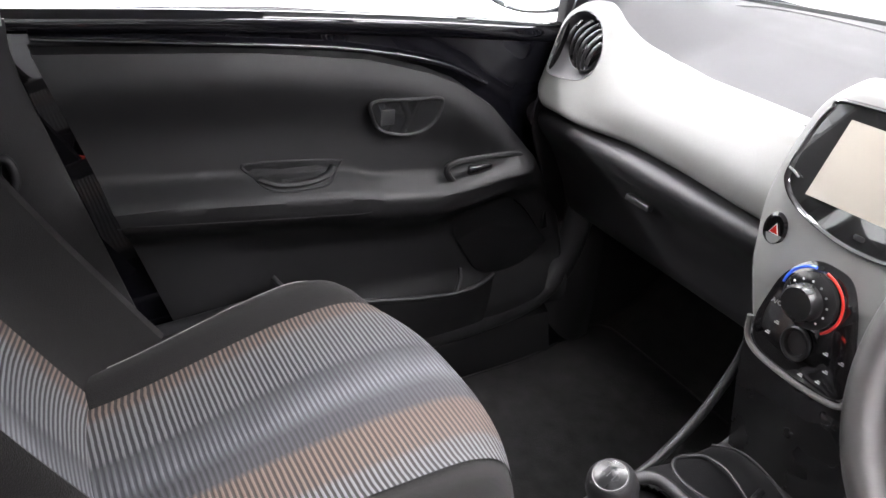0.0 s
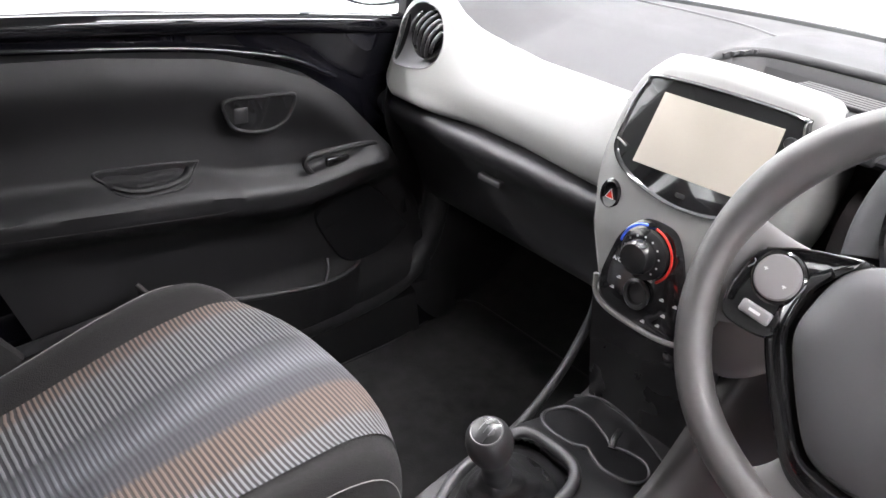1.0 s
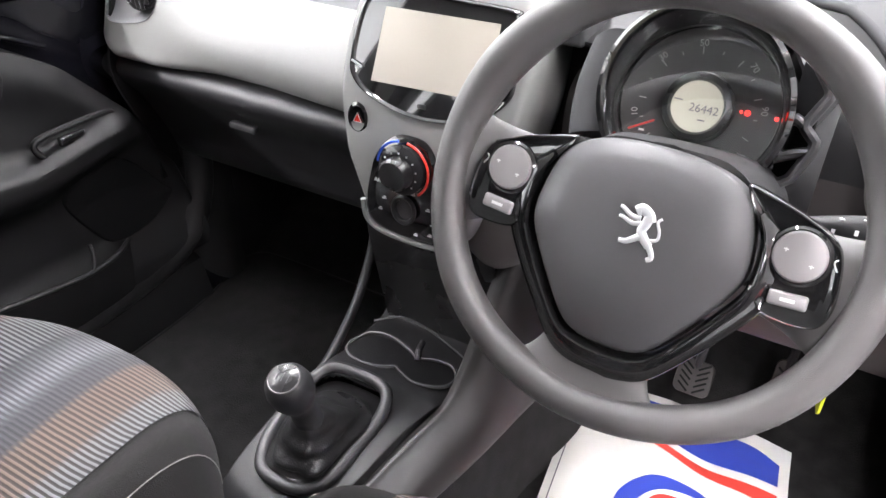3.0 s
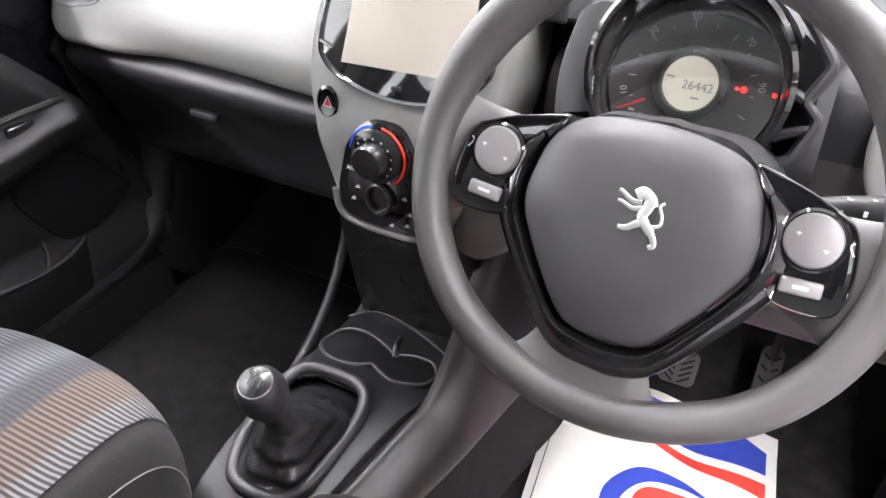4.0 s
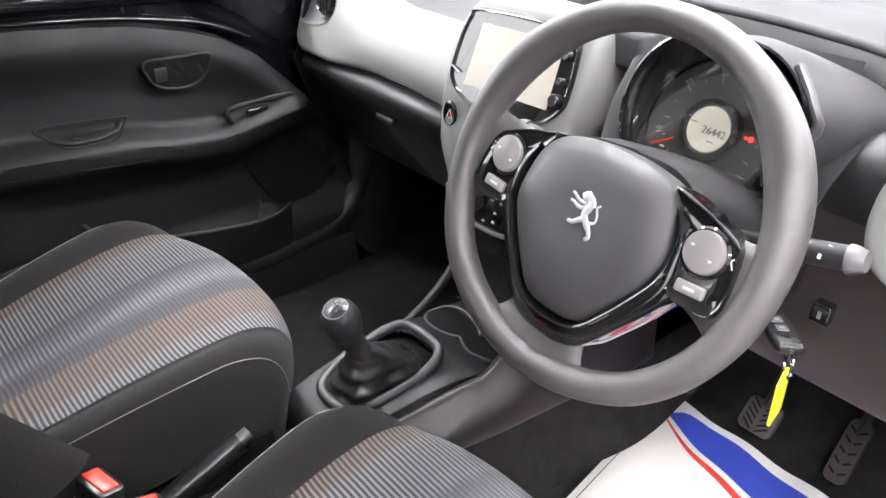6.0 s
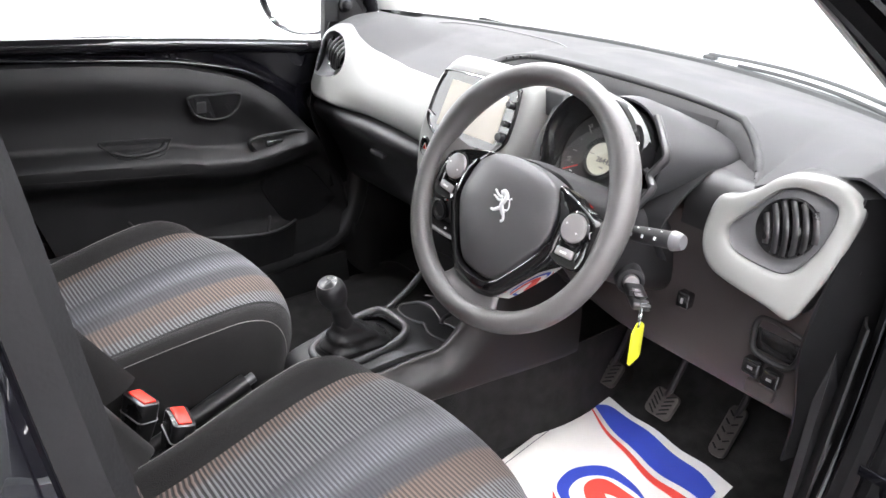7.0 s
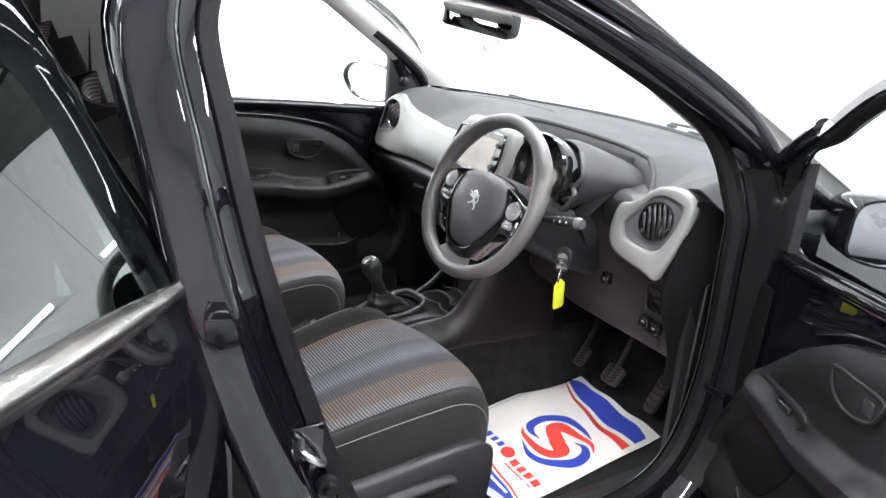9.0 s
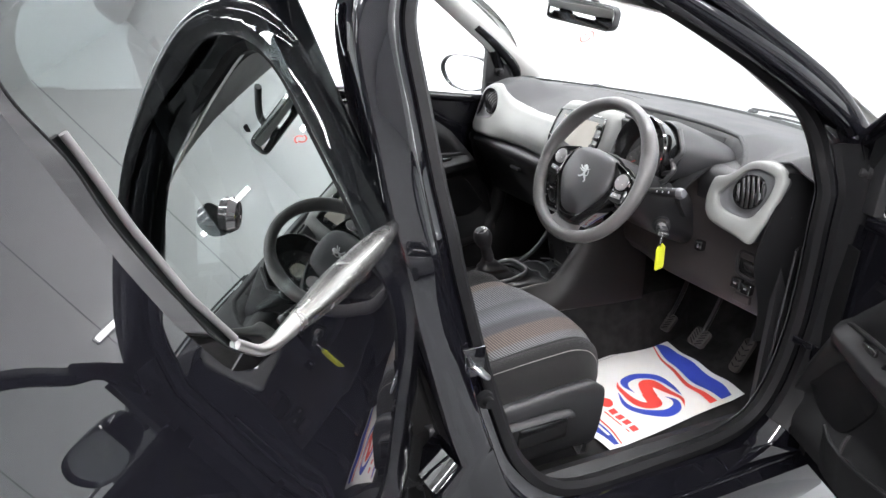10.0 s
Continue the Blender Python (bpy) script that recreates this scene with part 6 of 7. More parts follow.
    part("striped_panel", woven(list(np.transpose(np.array(bp), (1, 0, 2))), lambda q: -q.z), STRIPES, back, "ribbed striped cloth panel")
    part("head_restraint", rbox(SX - 0.12, SX + 0.12, -0.95, -0.85, 1.15, 1.32, 0.045, 5), CLOTH, seat)
    return seat


driver_seat = build_seat(1, 0.062)
passenger_seat = build_seat(-1, 0.122)
passenger_seat.location += Vector((-0.612, -0.035, 0.01))

# ---- front doors ----


def lean_in(z):
    return -0.33 * max(0.0, z - 0.95)


def trim_top(y):
    """Upper edge of the door trim panel, falling away towards the hinge."""
    pts = ((-0.60, 0.914), (-0.48, 0.911), (-0.234, 0.902), (-0.071, 0.885), (0.03, 0.860), (0.084, 0.840), (0.152, 0.798), (0.215, 0.735), (0.279, 0.660), (0.325, 0.580), (0.352, 0.50))
    return float(np.interp(y, [p[0] for p in pts], [p[1] for p in pts]))


def ridge(y):
    """Height of the armrest edge along the door."""
    return float(np.interp(y, (-0.5, -0.41, -0.12, -0.09, -0.05, 0.054, 0.12, 0.20, 0.30), (0.722, 0.719, 0.697, 0.692, 0.680, 0.671, 0.681, 0.698, 0.715)))


def trim_depth(y, z):
    """How far the trim stands into the cabin from its base plane."""
    d = trim_top(y) - z
    h = 0.004 + 0.022 * math.exp(-(((d - 0.035) / 0.045) ** 2)) + 0.006 * step(0, 0.1, d)
    zr = ridge(y)
    amp = (0.050 - 0.008 * step(-0.10, -0.05, y)) * (1 - step(0.17, 0.29, y)) * step(-0.52, -0.44, y)
    if z > zr:
        h += amp * (1 - step(0.002, 0.034, z - zr)) ** 1.5 + 0.010 * (1 - step(0.0, 0.10, z - zr)) * (1 - step(0.16, 0.3, y))
    else:
        h += amp * (1 - step(0.020, 0.075, zr - z)) + 0.010 * (1 - step(0.0, 0.10, zr - z)) * (1 - step(0.16, 0.3, y))
        h -= 0.014 * step(0.05, 0.12, zr - z) * step(0.40, 0.46, z) * step(-0.32, -0.22, y) * (1 - step(0.08, 0.18, y))
        h += 0.03 * step(0.50, 0.42, z) * step(-0.36, -0.2, y)
    return h


WINDOW = [(0.308, 0.912), (0.292, 1.082), (0.187, 1.146), (0.033, 1.236), (-0.19, 1.300), (-0.42, 1.328), (-0.585, 1.318), (-0.625, 1.24), (-0.610, 1.10), (-0.585, 0.950), (-0.2, 0.943)]


def build_front_door(xf, label, group, mirror_out=0.0, mirror_turn=0.0):
    """Local frame: x outwards from the trim plane, y as in the car with the door shut, z up."""
    door = thing("front_door", (0, 0, 0), label, "car door", group)
    P = lambda x, y, z: (x, y, z)  # noqa: E731
    rows = []
    for u in np.linspace(0, 1, 130):
        row = []
        for v in np.linspace(0, 1, 81):
            zb = 0.40
            y0 = -0.488
            y = y0 + (0.352 - y0) * u
            zt = trim_top(y)
            zr = min(ridge(y), zb + 0.62 * (zt - zb))
            z = zb + (zr - zb) * v * 2 if v < 0.5 else zr + (zt - zr) * (v - 0.5) * 2
            yy = y + 0.32 * (0.90 - z) * (1 - u) ** 3
            row.append(P(-trim_depth(yy, z), yy, z))
        row.append(P(0.012, row[-1][1], row[-1][2] + 0.003))
        rows.append(row)
    part("trim_panel", thick(grid(rows), 0.003), TRIM, door, "black grained door trim with armrest and pocket", xf=xf)
    # painted inner frame and outer skin
    inner = [[P(0.010 + 0.006 * math.sin(u * 3), 0.37 - 0.90 * u, 0.33 + (0.94 - 0.05 * (1 - u) - 0.33) * v) for v in np.linspace(0, 1, 16)] for u in np.linspace(0, 1, 20)]
    part("inner_frame", thick(grid(inner), 0.003), PAINT, door, "glossy black painted inner door frame", xf=xf)
    outer = [[P(0.105 + 0.030 * math.sin(math.pi * (0.1 + 0.75 * v)) - 0.004, 0.37 - 0.98 * u + 0.04 * (v - 0.5) * u, 0.30 + (0.928 - 0.035 * (1 - u) - 0.30) * v) for v in np.linspace(0, 1, 20)] for u in np.linspace(0, 1, 20)]
    part("outer_skin", thick(grid(outer), 0.003), PAINT, door, xf=xf)
    for yy in (0.37,):
        edge = [[P(0.012 + 0.112 * w, yy + 0.002, 0.33 + 0.615 * v) for w in np.linspace(0, 1, 6)] for v in np.linspace(0, 1, 10)]
        part("hinge_face", thick(grid(edge), 0.002), PAINT, door, xf=xf)
    edge = [[P(0.012 + 0.112 * w, -0.53 - 0.03 * w + 0.06 * (0.6 - v) * (1 if v < 0.6 else 0.4), 0.33 + 0.62 * v) for w in np.linspace(0, 1, 6)] for v in np.linspace(0, 1, 10)]
    part("lock_face", thick(grid(edge), 0.002), PAINT, door, xf=xf)
    part("hinge_seal", thick(grid([[P(0.003 + 0.004 * math.sin(3 * u), 0.29 + 0.082 * u, 0.345 + 0.50 * v) for u in np.linspace(0, 1, 8)] for v in np.linspace(0, 1, 14)]), 0.003), RUBBER, door, "black rubber seal at the hinge edge", xf=xf)
    # belt: rolled edge, rubber wiper and window frame
    part("belt_roll", tube([P(0.014, 0.30, 0.902), P(0.012, 0.0, 0.924), P(0.012, -0.3, 0.938), P(0.014, -0.56, 0.944)], 0.012, n=40, flat=1.3), PAINT, door, xf=xf)
    part("belt_wiper", tube([P(0.028, 0.295, 0.912), P(0.028, 0.0, 0.933), P(0.028, -0.3, 0.947), P(0.028, -0.58, 0.952)], 0.005, n=40), RUBBER, door, xf=xf)
    part("inner_crease", tube([P(0.001, 0.145, 0.832), P(0.001, 0.069, 0.865), P(0.001, -0.019, 0.885), P(0.001, -0.125, 0.900), P(0.001, -0.336, 0.915), P(0.001, -0.49, 0.925)], 0.0045, n=50), PAINT, door, xf=xf)
    w = curve(WINDOW, 110, True)
    c = w.mean(axis=0)
    t = np.roll(w, -1, 0) - np.roll(w, 1, 0)
    t /= np.linalg.norm(t, axis=1)[:, None]
    nr = np.stack([-t[:, 1], t[:, 0]], 1)
    if ((w + nr * 0.01 - c) ** 2).sum() < ((w - c) ** 2).sum():
        nr = -nr

    def ring(o, dx):
        return [P(0.035 + dx + lean_in(z), y + ny * o, z + nz * o) for (y, z), (ny, nz) in zip(w, nr)]

    part("window_frame", loops(ring(0.0, 0.006), ring(0.003, -0.012), ring(0.012, -0.016), ring(0.030, -0.010), ring(0.036, 0.004), ring(0.036, 0.026), ring(0.010, 0.030), ring(0.0, 0.020), close_u=True), PAINT, door, "black painted window frame", xf=xf)
    part("frame_seal", loops(ring(-0.006, 0.004), ring(-0.004, -0.006), ring(0.006, -0.015), ring(0.008, 0.0), close_u=True), RUBBER, door, xf=xf)
    bm = bmesh.new()
    f = bm.faces.new([bm.verts.new(q) for q in ring(0.004, 0.008)])
    bmesh.ops.triangulate(bm, faces=[f])
    pane = part("window_pane", bm, GLASS, door, "clear window glass", xf=xf)
    pane.visible_shadow = False
    # sail panel with tweeter knob
    sail = plate([(0.288, 0.92), (0.288, 1.085), (0.30, 1.082), (0.395, 1.012), (0.408, 0.985), (0.385, 0.945), (0.345, 0.915)], 0.02, 0.004)
    sxf = Matrix(((0, 0, -1, 0.008), (1, 0, 0, 0), (0, 1, 0, 0), (0, 0, 0, 1)))
    part("sail_bar", tube([P(0.030 + lean_in(z), y, z) for y, z in ((0.20, 1.160), (0.26, 1.124), (0.32, 1.084), (0.38, 1.040), (0.418, 1.000), (0.425, 0.965))], 0.019, n=30, seg=12, flat=1.0), PAINT, door, "black painted front bar of the window frame", xf=xf)
    sp_ = part("sail_panel", sail, PLASTIC, door, "black sail panel", xf=xf @ sxf)
    part("mirror_knob", lathe([(0, 0), (0.018, 0), (0.017, 0.006), (0.012, 0.008), (0.010, 0.018), (0.007, 0.020), (0, 0.020)], 24), PLASTIC, sp_, xf=xf @ sxf @ Matrix.Translation((0.342, 1.000, 0.0)))
    # release handle in its bezel
    hz_ = 0.800
    hx = -trim_depth(0.0, hz_) - 0.001
    rim_ = [P(hx - 0.006, 0.002 + a, hz_ + b) for a, b in curve([(-0.066, 0.026), (0.0, 0.026), (0.044, 0.024), (0.048, 0.010), (0.036, -0.014), (0.012, -0.027), (-0.020, -0.028), (-0.052, -0.018), (-0.066, 0.002)], 60, True)]
    hnd = part("handle_bezel", tube(rim_, 0.0030, closed=True, smooth_path=False, seg=8), TRIM, door, "raised black handle bezel", xf=xf)
    part("handle_cup", loops(rim_, [(x + 0.016, 0.002 + (y - 0.002) * 0.9, hz_ + (z - hz_) * 0.85) for x, y, z in rim_], cap=True), PIANO, hnd, xf=xf)
    part("pull_lever", loops(*[[P(hx - d, 0.006 + a * k, hz_ - 0.002 + b * k) for a, b in curve([(-0.026, 0.014), (0.020, 0.015), (0.029, 0.008), (0.024, -0.010), (0.008, -0.017), (-0.024, -0.016)], 40, True)] for d, k in ((-0.012, 1.0), (0.000, 1.0), (0.003, 0.94), (0.001, 0.80), (-0.006, 0.70))], cap=True), PIANO, hnd, "gloss black pull lever", xf=xf)
    part("lever_edge", tube([P(hx - 0.0025, y, z) for y, z in ((-0.018, hz_ - 0.017), (0.010, hz_ - 0.018), (0.026, hz_ - 0.012), (0.034, hz_ + 0.004))], 0.0016, n=24, seg=8), SATIN, hnd, "thin bright edge of the lever", xf=xf)
    part("lock_button", rbox(hx - 0.007, hx, -0.052, -0.028, hz_ - 0.012, hz_ + 0.014, 0.003), PLASTIC, hnd, "grey sliding lock button", xf=xf)
    part("lock_mark", rbox(hx - 0.005, hx - 0.001, -0.027, -0.0235, hz_ - 0.004, hz_ + 0.010, 0.001), RED_PLASTIC, hnd, "small red lock mark", xf=xf)
    # pull cup, window switch, speaker, pocket lip
    pull = curve([(-0.256, 0.745), (-0.240, 0.748), (-0.175, 0.744), (-0.115, 0.738), (-0.108, 0.735), (-0.128, 0.716), (-0.174, 0.714), (-0.225, 0.719), (-0.244, 0.732)], 60, True)
    pc = pull.mean(axis=0)

    def on_trim(pts, up, k=1.0, mid=pc):
        return [P(-trim_depth(*q) - up, *q) for q in mid + (np.array(pts) - mid) * k]

    cupp = part("pull_cup", loops(on_trim(pull, 0.0015), on_trim(pull, 0.002, 0.9), on_trim(pull, 0.002, 0.5), on_trim(pull, 0.002, 0.1), cap=True), RUBBER, door, "dark scooped pull", xf=xf)
    part("pull_rim", tube(on_trim(pull, 0.001), 0.0022, closed=True, smooth_path=False, seg=8), TRIM, cupp, xf=xf)
    part("pull_blade", tube(on_trim([(-0.236, 0.729), (-0.21, 0.722), (-0.17, 0.7195), (-0.135, 0.722), (-0.122, 0.732)], 0.006), 0.006, n=30, seg=10, flat=0.7), TRIM, cupp, xf=xf)
    seam_ = [(y, float(np.interp(y, (-0.41, -0.287, -0.12, -0.074), (0.702, 0.689, 0.672, 0.669)))) for y in np.linspace(-0.43, -0.075, 30)]
    part("armrest_seam", tube(on_trim(seam_, 0.0002), 0.0008, smooth_path=False, seg=6), RUBBER, door, xf=xf)
    sx_ = -trim_depth(0.14, 0.705)
    sw_ = part("switch_panel", tube([P(sx_ - 0.005, y, z) for y, z in curve([(0.075, 0.718), (0.185, 0.722), (0.205, 0.712), (0.175, 0.690), (0.10, 0.682), (0.072, 0.694)], 40, True)], 0.005, closed=True, smooth_path=False, seg=8), TRIM, door, xf=xf)
    part("window_switch", rbox(sx_ - 0.010, sx_, 0.105, 0.150, 0.694, 0.710, 0.004), PIANO, sw_, xf=xf)
    spk = curve([(0.104, 0.598), (0.150, 0.628), (0.190, 0.640), (0.240, 0.610), (0.290, 0.550), (0.308, 0.520), (0.262, 0.487), (0.180, 0.482), (0.140, 0.520)], 50, True)
    sc_ = spk.mean(axis=0)
    part("speaker_cover", loops(on_trim(spk, 0.001, 1.0, sc_), on_trim(spk, 0.004, 0.97, sc_), on_trim(spk, 0.005, 0.7, sc_), on_trim(spk, 0.005, 0.35, sc_), on_trim(spk, 0.005, 0.1, sc_), cap=True), RUBBER, door, "black mesh speaker cover", xf=xf)
    lip = curve([(-0.040, -0.222, 0.572), (-0.058, -0.200, 0.553), (-0.066, -0.12, 0.522), (-0.068, -0.035, 0.504), (-0.068, 0.061, 0.490), (-0.064, 0.10, 0.487), (-0.060, 0.14, 0.490), (-0.052, 0.175, 0.500)], 60)
    part("pocket_lip", tube([P(*q) for q in lip], 0.0045, smooth_path=False, seg=10), TRIM, door, xf=xf)
    part("pocket_lip_end", tube([P(-0.064, 0.092, 0.488), P(-0.052, 0.105, 0.505), P(-0.04, 0.11, 0.52)], 0.004, n=14, seg=8), TRIM, door, xf=xf)
    part("pocket_wall", thick(grid([[P(q[0] * (1 - 0.25 * v ** 2), q[1], q[2] + (0.395 - q[2]) * v) for v in np.linspace(0, 1, 8)] for q in lip]), 0.004), TRIM, door, "black door pocket", xf=xf)
    # outside mirror
    mc = Vector((0.165 + mirror_out, 0.265, 0.970))
    mir = part("mirror_housing", loops(*[[P(mc.x + a * k, mc.y + dy + mirror_turn * (0.108 - a * k), mc.z + 0.87 * b * k) for a, b in curve([(-0.100, -0.048), (-0.112, 0.0), (-0.098, 0.066), (0.0, 0.078), (0.075, 0.066), (0.108, 0.030), (0.104, -0.010), (0.060, -0.058), (-0.02, -0.072)], 50, True)] for dy, k in ((0.13, 0.25), (0.12, 0.55), (0.09, 0.80), (0.05, 0.95), (0.0, 1.0), (-0.012, 0.99), (-0.012, 0.93), (0.0, 0.92))], cap=False), PAINT, door, "black door mirror housing", xf=xf)
    mg = [P(mc.x + a, mc.y - 0.004 + 0.02 * a + mirror_turn * (0.108 - a), mc.z + 0.87 * b) for a, b in curve([(-0.100, -0.048), (-0.112, 0.0), (-0.098, 0.066), (0.0, 0.078), (0.075, 0.066), (0.108, 0.030), (0.104, -0.010), (0.060, -0.058), (-0.02, -0.072)], 50, True) * 0.925]
    part("mirror_glass", loops(mg, [(x, y + 0.003, z) for x, y, z in mg], cap=True), MIRROR, mir, "silvered mirror glass", xf=xf)
    part("mirror_foot", tube([P(0.035, 0.375, 0.950), P(0.08, 0.385, 0.948), P(0.13, 0.375, 0.955)], 0.018, n=14, seg=12, flat=1.4), PLASTIC, mir, xf=xf)
    return door


LEFT = Matrix.Translation((-0.645, 0, 0)) @ Matrix.Diagonal((-1, 1, 1, 1))
build_front_door(LEFT, "closed passenger door with black trim and clear window", "front doors", mirror_turn=0.32)
OPEN_F = 65
RIGHT = Matrix.Translation((0.70, 0.42, 0)) @ Matrix.Rotation(radians(OPEN_F), 4, "Z") @ Matrix.Translation((-0.70, -0.42, 0)) @ Matrix.Translation((0.645, 0, 0))
build_front_door(RIGHT, "wide open driver door with black trim and mirror", "front doors", 0.035)
ck = thing("door_check_strap", (0.74, 0.29, 0.615), "steel door check strap and hinge bracket on the pillar", "hinge")
part("strap", rbox(0.715, 0.765, 0.288, 0.294, 0.604, 0.620, 0.002), PAINT, ck)
part("hinge_leaf", rbox(0.735, 0.765, 0.33, 0.36, 0.52, 0.60, 0.005), PAINT, ck)
part("hinge_pin", tube([(0.765, 0.35, 0.50), (0.765, 0.35, 0.62)], 0.009, n=6, smooth_path=False), PAINT, ck)
st = thing("door_striker", (0.735, -0.555, 0.70), "steel loop door striker bolted to the pillar", "door latch")
part("striker_loop", tube([(0.722, -0.572, 0.735), (0.762, -0.585, 0.742), (0.768, -0.560, 0.722), (0.728, -0.548, 0.712)], 0.005, n=30, seg=8), STEEL, st)
part("striker_plate", rbox(0.722, 0.727, -0.585, -0.54, 0.70, 0.755, 0.002), PAINT, st)
part("buffer", lathe([(0, 0), (0.016, 0), (0.015, 0.010), (0.010, 0.012), (0.009, 0.022), (0, 0.022)], 20), RUBBER, st, xf=Matrix.Translation((0.727, -0.535, 0.655)) @ Matrix.Rotation(radians(90), 4, "Y"))

# ---- rear door, open ----
OPEN_R = 59.5
RR = Matrix.Translation((0.730, -0.720, 0.003)) @ Matrix.Rotation(radians(OPEN_R), 4, "Z")
rd = thing("rear_door", (0, 0, 0), "open rear door in glossy black paint with flush pop-out window", "car door")


def rd_out(s, z):
    """Outward bulge of the rear door skin, s metres back from the hinge."""
    o = -0.012 * (s / 0.9) ** 2
    if z > 0.97:
        o += -0.44 * (z - 0.97)
    else:
        d = 0.97 - z
        o += 0.062 * (1 - math.exp(-d / 0.12)) - 0.05 * (d / 0.65) ** 2
    return o


def belt(s):
    return 0.977 + 0.16 * s + float(np.interp(s, (0.56, 0.594, 0.63, 0.652, 0.662, 0.685, 0.90), (0.0, 0.010, 0.056, 0.102, 0.136, 0.195, 0.20)))


def Q(s, dz_out, z):
    return (rd_out(s, z) + dz_out, -s, z)


skin = [[Q(s * 0.86 + 0.04 * (v - 0.5), 0, 0.30 + (belt(s * 0.86) - 0.30) * v) for v in np.linspace(0, 1, 40)] for s in np.linspace(0, 1, 90)]
part("outer_skin", thick(grid(skin), 0.003), PAINT, rd, "glossy black painted door skin", xf=RR)
part("front_edge", thick(grid([[(rd_out(0, z) - w, 0.02 - 0.02 * w, z) for w in np.linspace(0.0, 0.10, 6)] for z in np.linspace(0.30, 0.99, 16)]), 0.003), PAINT, rd, xf=RR)
part("inner_panel", thick(grid([[Q(s, -0.10, z) for z in np.linspace(0.32, 0.98, 10)] for s in np.linspace(0.02, 0.84, 10)]), 0.003), TRIM, rd, xf=RR)
part("belt_moulding", tube([Q(s, 0.004, belt(s) + 0.004) for s in np.linspace(0.0, 0.60, 24)], lambda u: 0.0165 - 0.007 * step(0.35, 0.0, u) - 0.0125 * step(0.55, 1.0, u), n=70, seg=14, flat=1.0), BELTMETAL, rd, "satin belt moulding tapering to the rear", xf=RR)
part("rear_edge_trim", tube([Q(s, 0.007, belt(s) + 0.006) for s in np.linspace(0.602, 0.668, 16)], 0.0024, n=40, seg=10), BUTTON, rd, "thin grey trim along the rear edge of the glass", xf=RR)
RW = [(0.010, 0.992), (0.030, 1.17), (0.055, 1.290), (0.12, 1.330), (0.34, 1.335), (0.60, 1.322), (0.672, 1.300), (0.684, 1.265), (0.664, 1.226), (0.655, 1.190), (0.632, 1.142), (0.596, 1.092), (0.50, 1.060), (0.25, 1.018)]
rw = curve(RW, 120, True)
rc = rw.mean(axis=0)


def rring(k, dx):
    return [Q(*(rc + (p - rc) * k)[:1], dx, (rc + (p - rc) * k)[1]) for p in rw]


part("glass_frame", loops(rring(0.985, -0.004), rring(0.985, -0.03), rring(0.88, -0.035), rring(0.86, -0.02), rring(0.88, -0.006), close_u=True), PIANO, rd, "black window frame", xf=RR)
part("roof_edge", tube([Q(s, -0.015, z) for s, z in ((0.0, 1.02), (0.03, 1.18), (0.06, 1.30), (0.15, 1.352), (0.34, 1.358), (0.62, 1.31), (0.80, 1.22))], 0.016, n=60, seg=12), PAINT, rd, xf=RR)
gp = [[Q(*(rc + (p - rc) * k)[:1], 0.004, (rc + (p - rc) * k)[1]) for p in rw] for k in np.linspace(0.02, 1.022, 12)]
rp = part("pop_out_window", grid(gp, close_v=True, cap=False), DARKGLASS, rd, "dark tinted flush glass", xf=RR)
rp.visible_shadow = False
part("glass_edge", tube(rring(1.022, 0.0035), 0.0009, closed=True, smooth_path=False, seg=6), RUBBER, rd, xf=RR)
part("glass_catch", lathe([(0, 0), (0.012, 0), (0.013, 0.006), (0.010, 0.011), (0, 0.012)], 24), PIANO, rd, "round gloss black window catch", xf=RR @ Matrix.Translation(Q(0.535, 0.006, 1.16)) @ Matrix.Rotation(radians(90), 4, "Y"))
part("door_handle", tube([Q(s, 0.020 + 0.012 * math.sin((s - 0.62) / 0.18 * math.pi), 0.86) for s in np.linspace(0.62, 0.80, 10)], 0.013, n=20, seg=10), PAINT, rd, xf=RR)

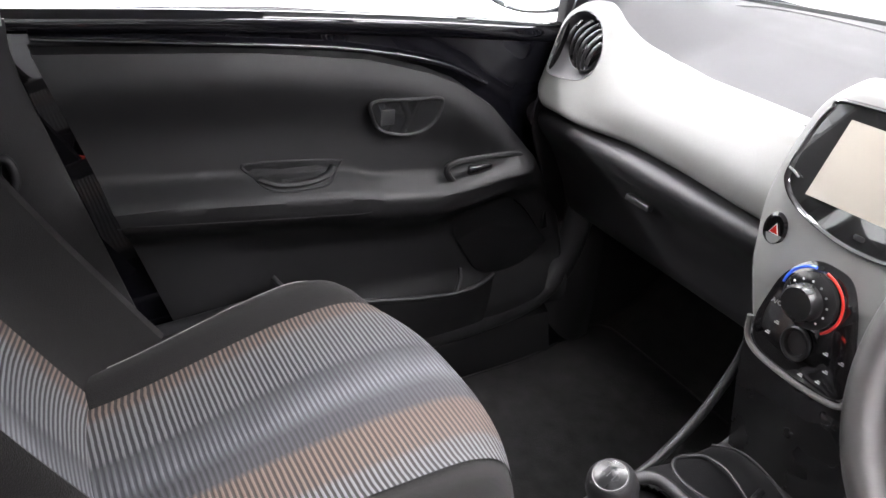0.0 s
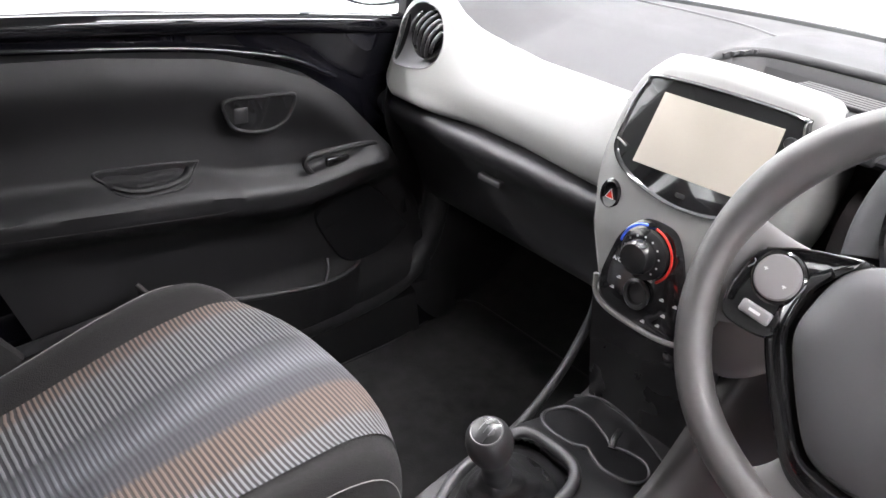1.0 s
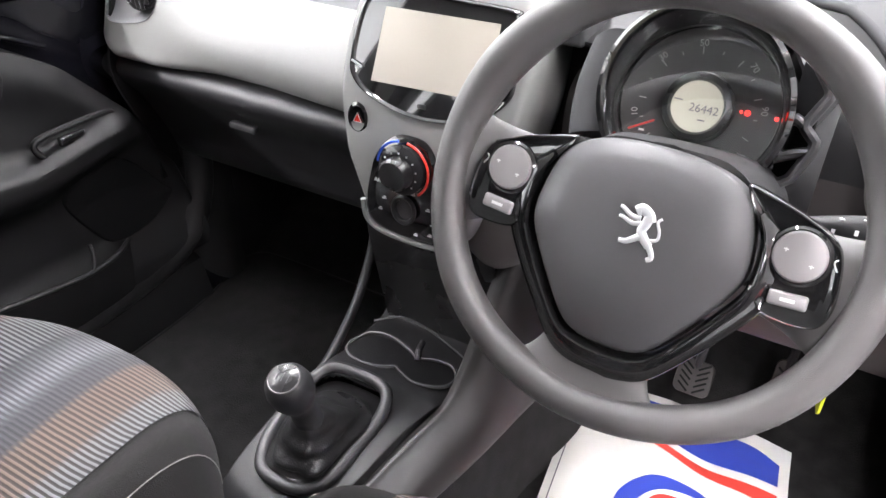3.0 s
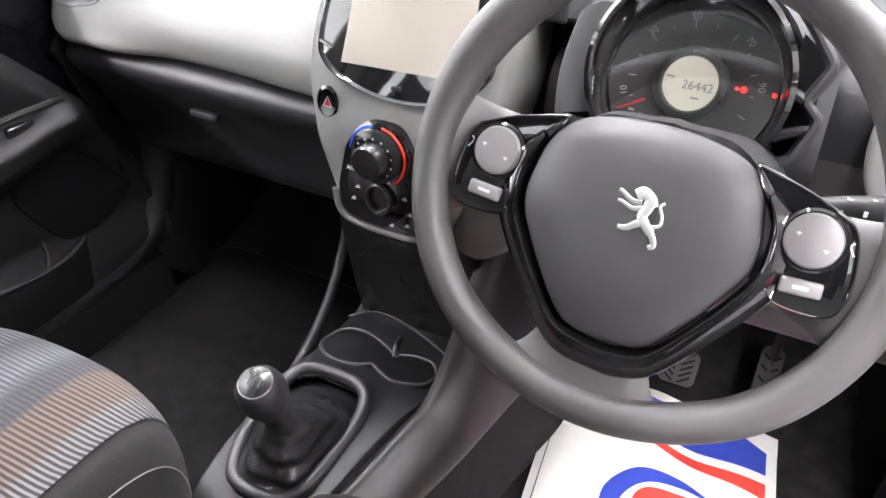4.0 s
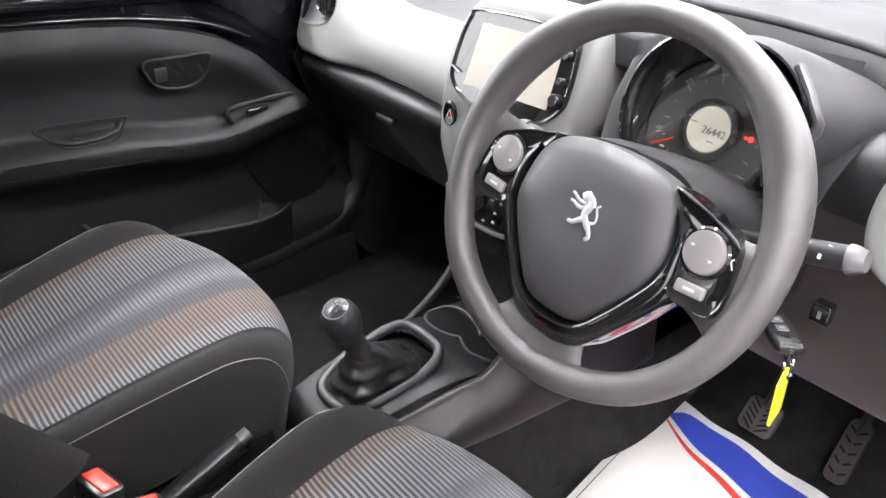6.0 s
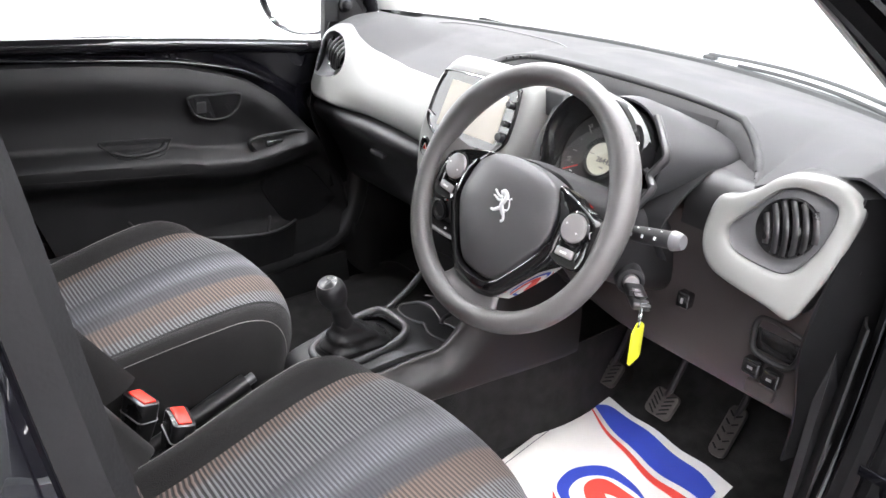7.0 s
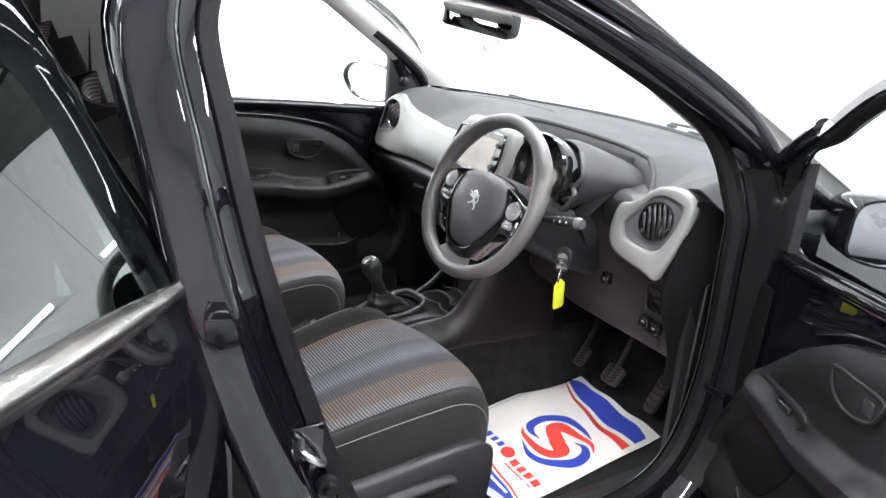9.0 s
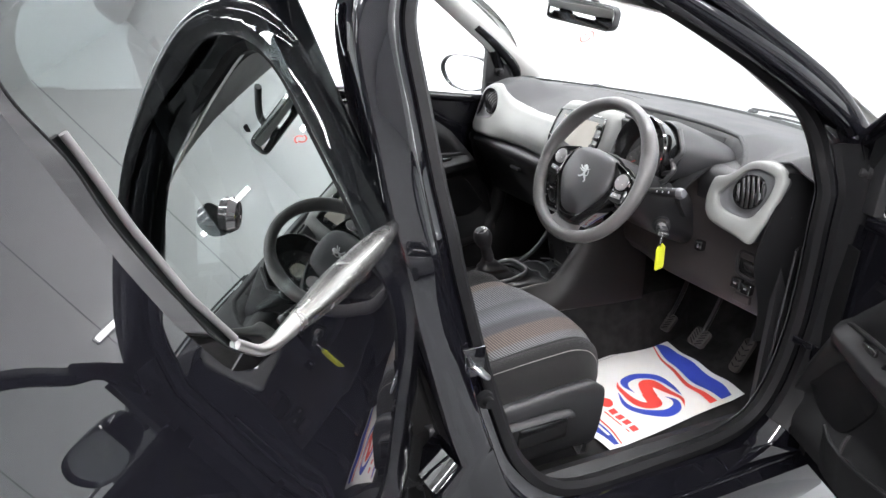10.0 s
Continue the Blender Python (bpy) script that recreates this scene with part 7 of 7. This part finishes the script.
# ---- mirror, sticker, belt ----
rm = thing("interior_mirror", (-0.05, 0.2, 1.25), "black framed rear-view mirror under the windscreen header", "mirror")
ixf = Matrix.Translation((-0.055, 0.190, 1.244)) @ Matrix.Rotation(radians(22), 4, "Z") @ Matrix.Rotation(radians(90), 4, "X") @ Matrix.Rotation(radians(-6), 4, "Z")
part("shell", plate(rloop(0.215, 0.066, 0.022), 0.03, 0.003), PLASTIC, rm, xf=ixf)
part("mirror_glass", plate(rloop(0.209, 0.0605, 0.020), 0.001, 0.0004), MIRROR, rm, "silvered mirror glass", xf=ixf @ Matrix.Translation((0, 0, 0.0015)))
part("stem", tube([(-0.04, 0.235, 1.26), (-0.03, 0.20, 1.30), (-0.01, 0.10, 1.345)], 0.011, n=16, seg=10), PLASTIC, rm)
stk = thing("windscreen_sticker", (-0.22, 0.4, 1.15), "small faded red swirl sticker on the windscreen", "sticker")
for a0 in (0, 180):
    up = [(0.020 * math.cos(radians(a0 + a)) * (1 - a / 400), 0.030 * math.sin(radians(a0 + a)) * (1 - a / 400), 0) for a in range(0, 200, 20)]
    part("swirl", tube(up, 0.003, n=24, seg=6, flat=0.3), INK_RED, stk, xf=Matrix.Translation((-0.235, 0.375, 1.165)) @ Matrix.Rotation(radians(20), 4, "Z") @ Matrix.Rotation(radians(40), 4, "X"))
bp_ = thing("belt_pillar_trim", (-0.65, -0.6, 0.6), "dark grey pillar trim with seat belt guide", "pillar trim")
part("trim", thick(grid([[(-0.655 + 0.30 * max(0, z - 0.95) + 0.012 * math.cos(u * 3.1), -0.512 - 0.19 * u + 0.28 * max(0, 0.90 - z), z) for u in np.linspace(0, 1, 10)] for z in np.linspace(0.36, 0.95, 18)]), 0.006), PILLARDARK, bp_)
part("upper_trim", thick(grid([[(-0.652 + 0.30 * max(0, z - 0.95) + 0.012 * math.cos(u * 3.1), -0.515 - 0.19 * u, z) for u in np.linspace(0, 1, 10)] for z in np.linspace(0.945, 1.33, 12)]), 0.006), PILLAR, bp_, "pale grey upper pillar trim")
part("belt_guide", tube([(-0.636 + 0.004 * math.cos(a), -0.540 + 0.010 * math.cos(a), 0.765 + 0.022 * math.sin(a)) for a in np.linspace(0, 2 * math.pi, 16, endpoint=False)], 0.006, n=30, seg=10, closed=True), PLASTIC, bp_)
part("belt_strap", tube([(-0.60, -0.60, 1.25), (-0.625, -0.60, 0.9), (-0.63, -0.575, 0.5)], 0.022, n=20, seg=8, flat=0.12), RUBBER, bp_, "black seat belt webbing")
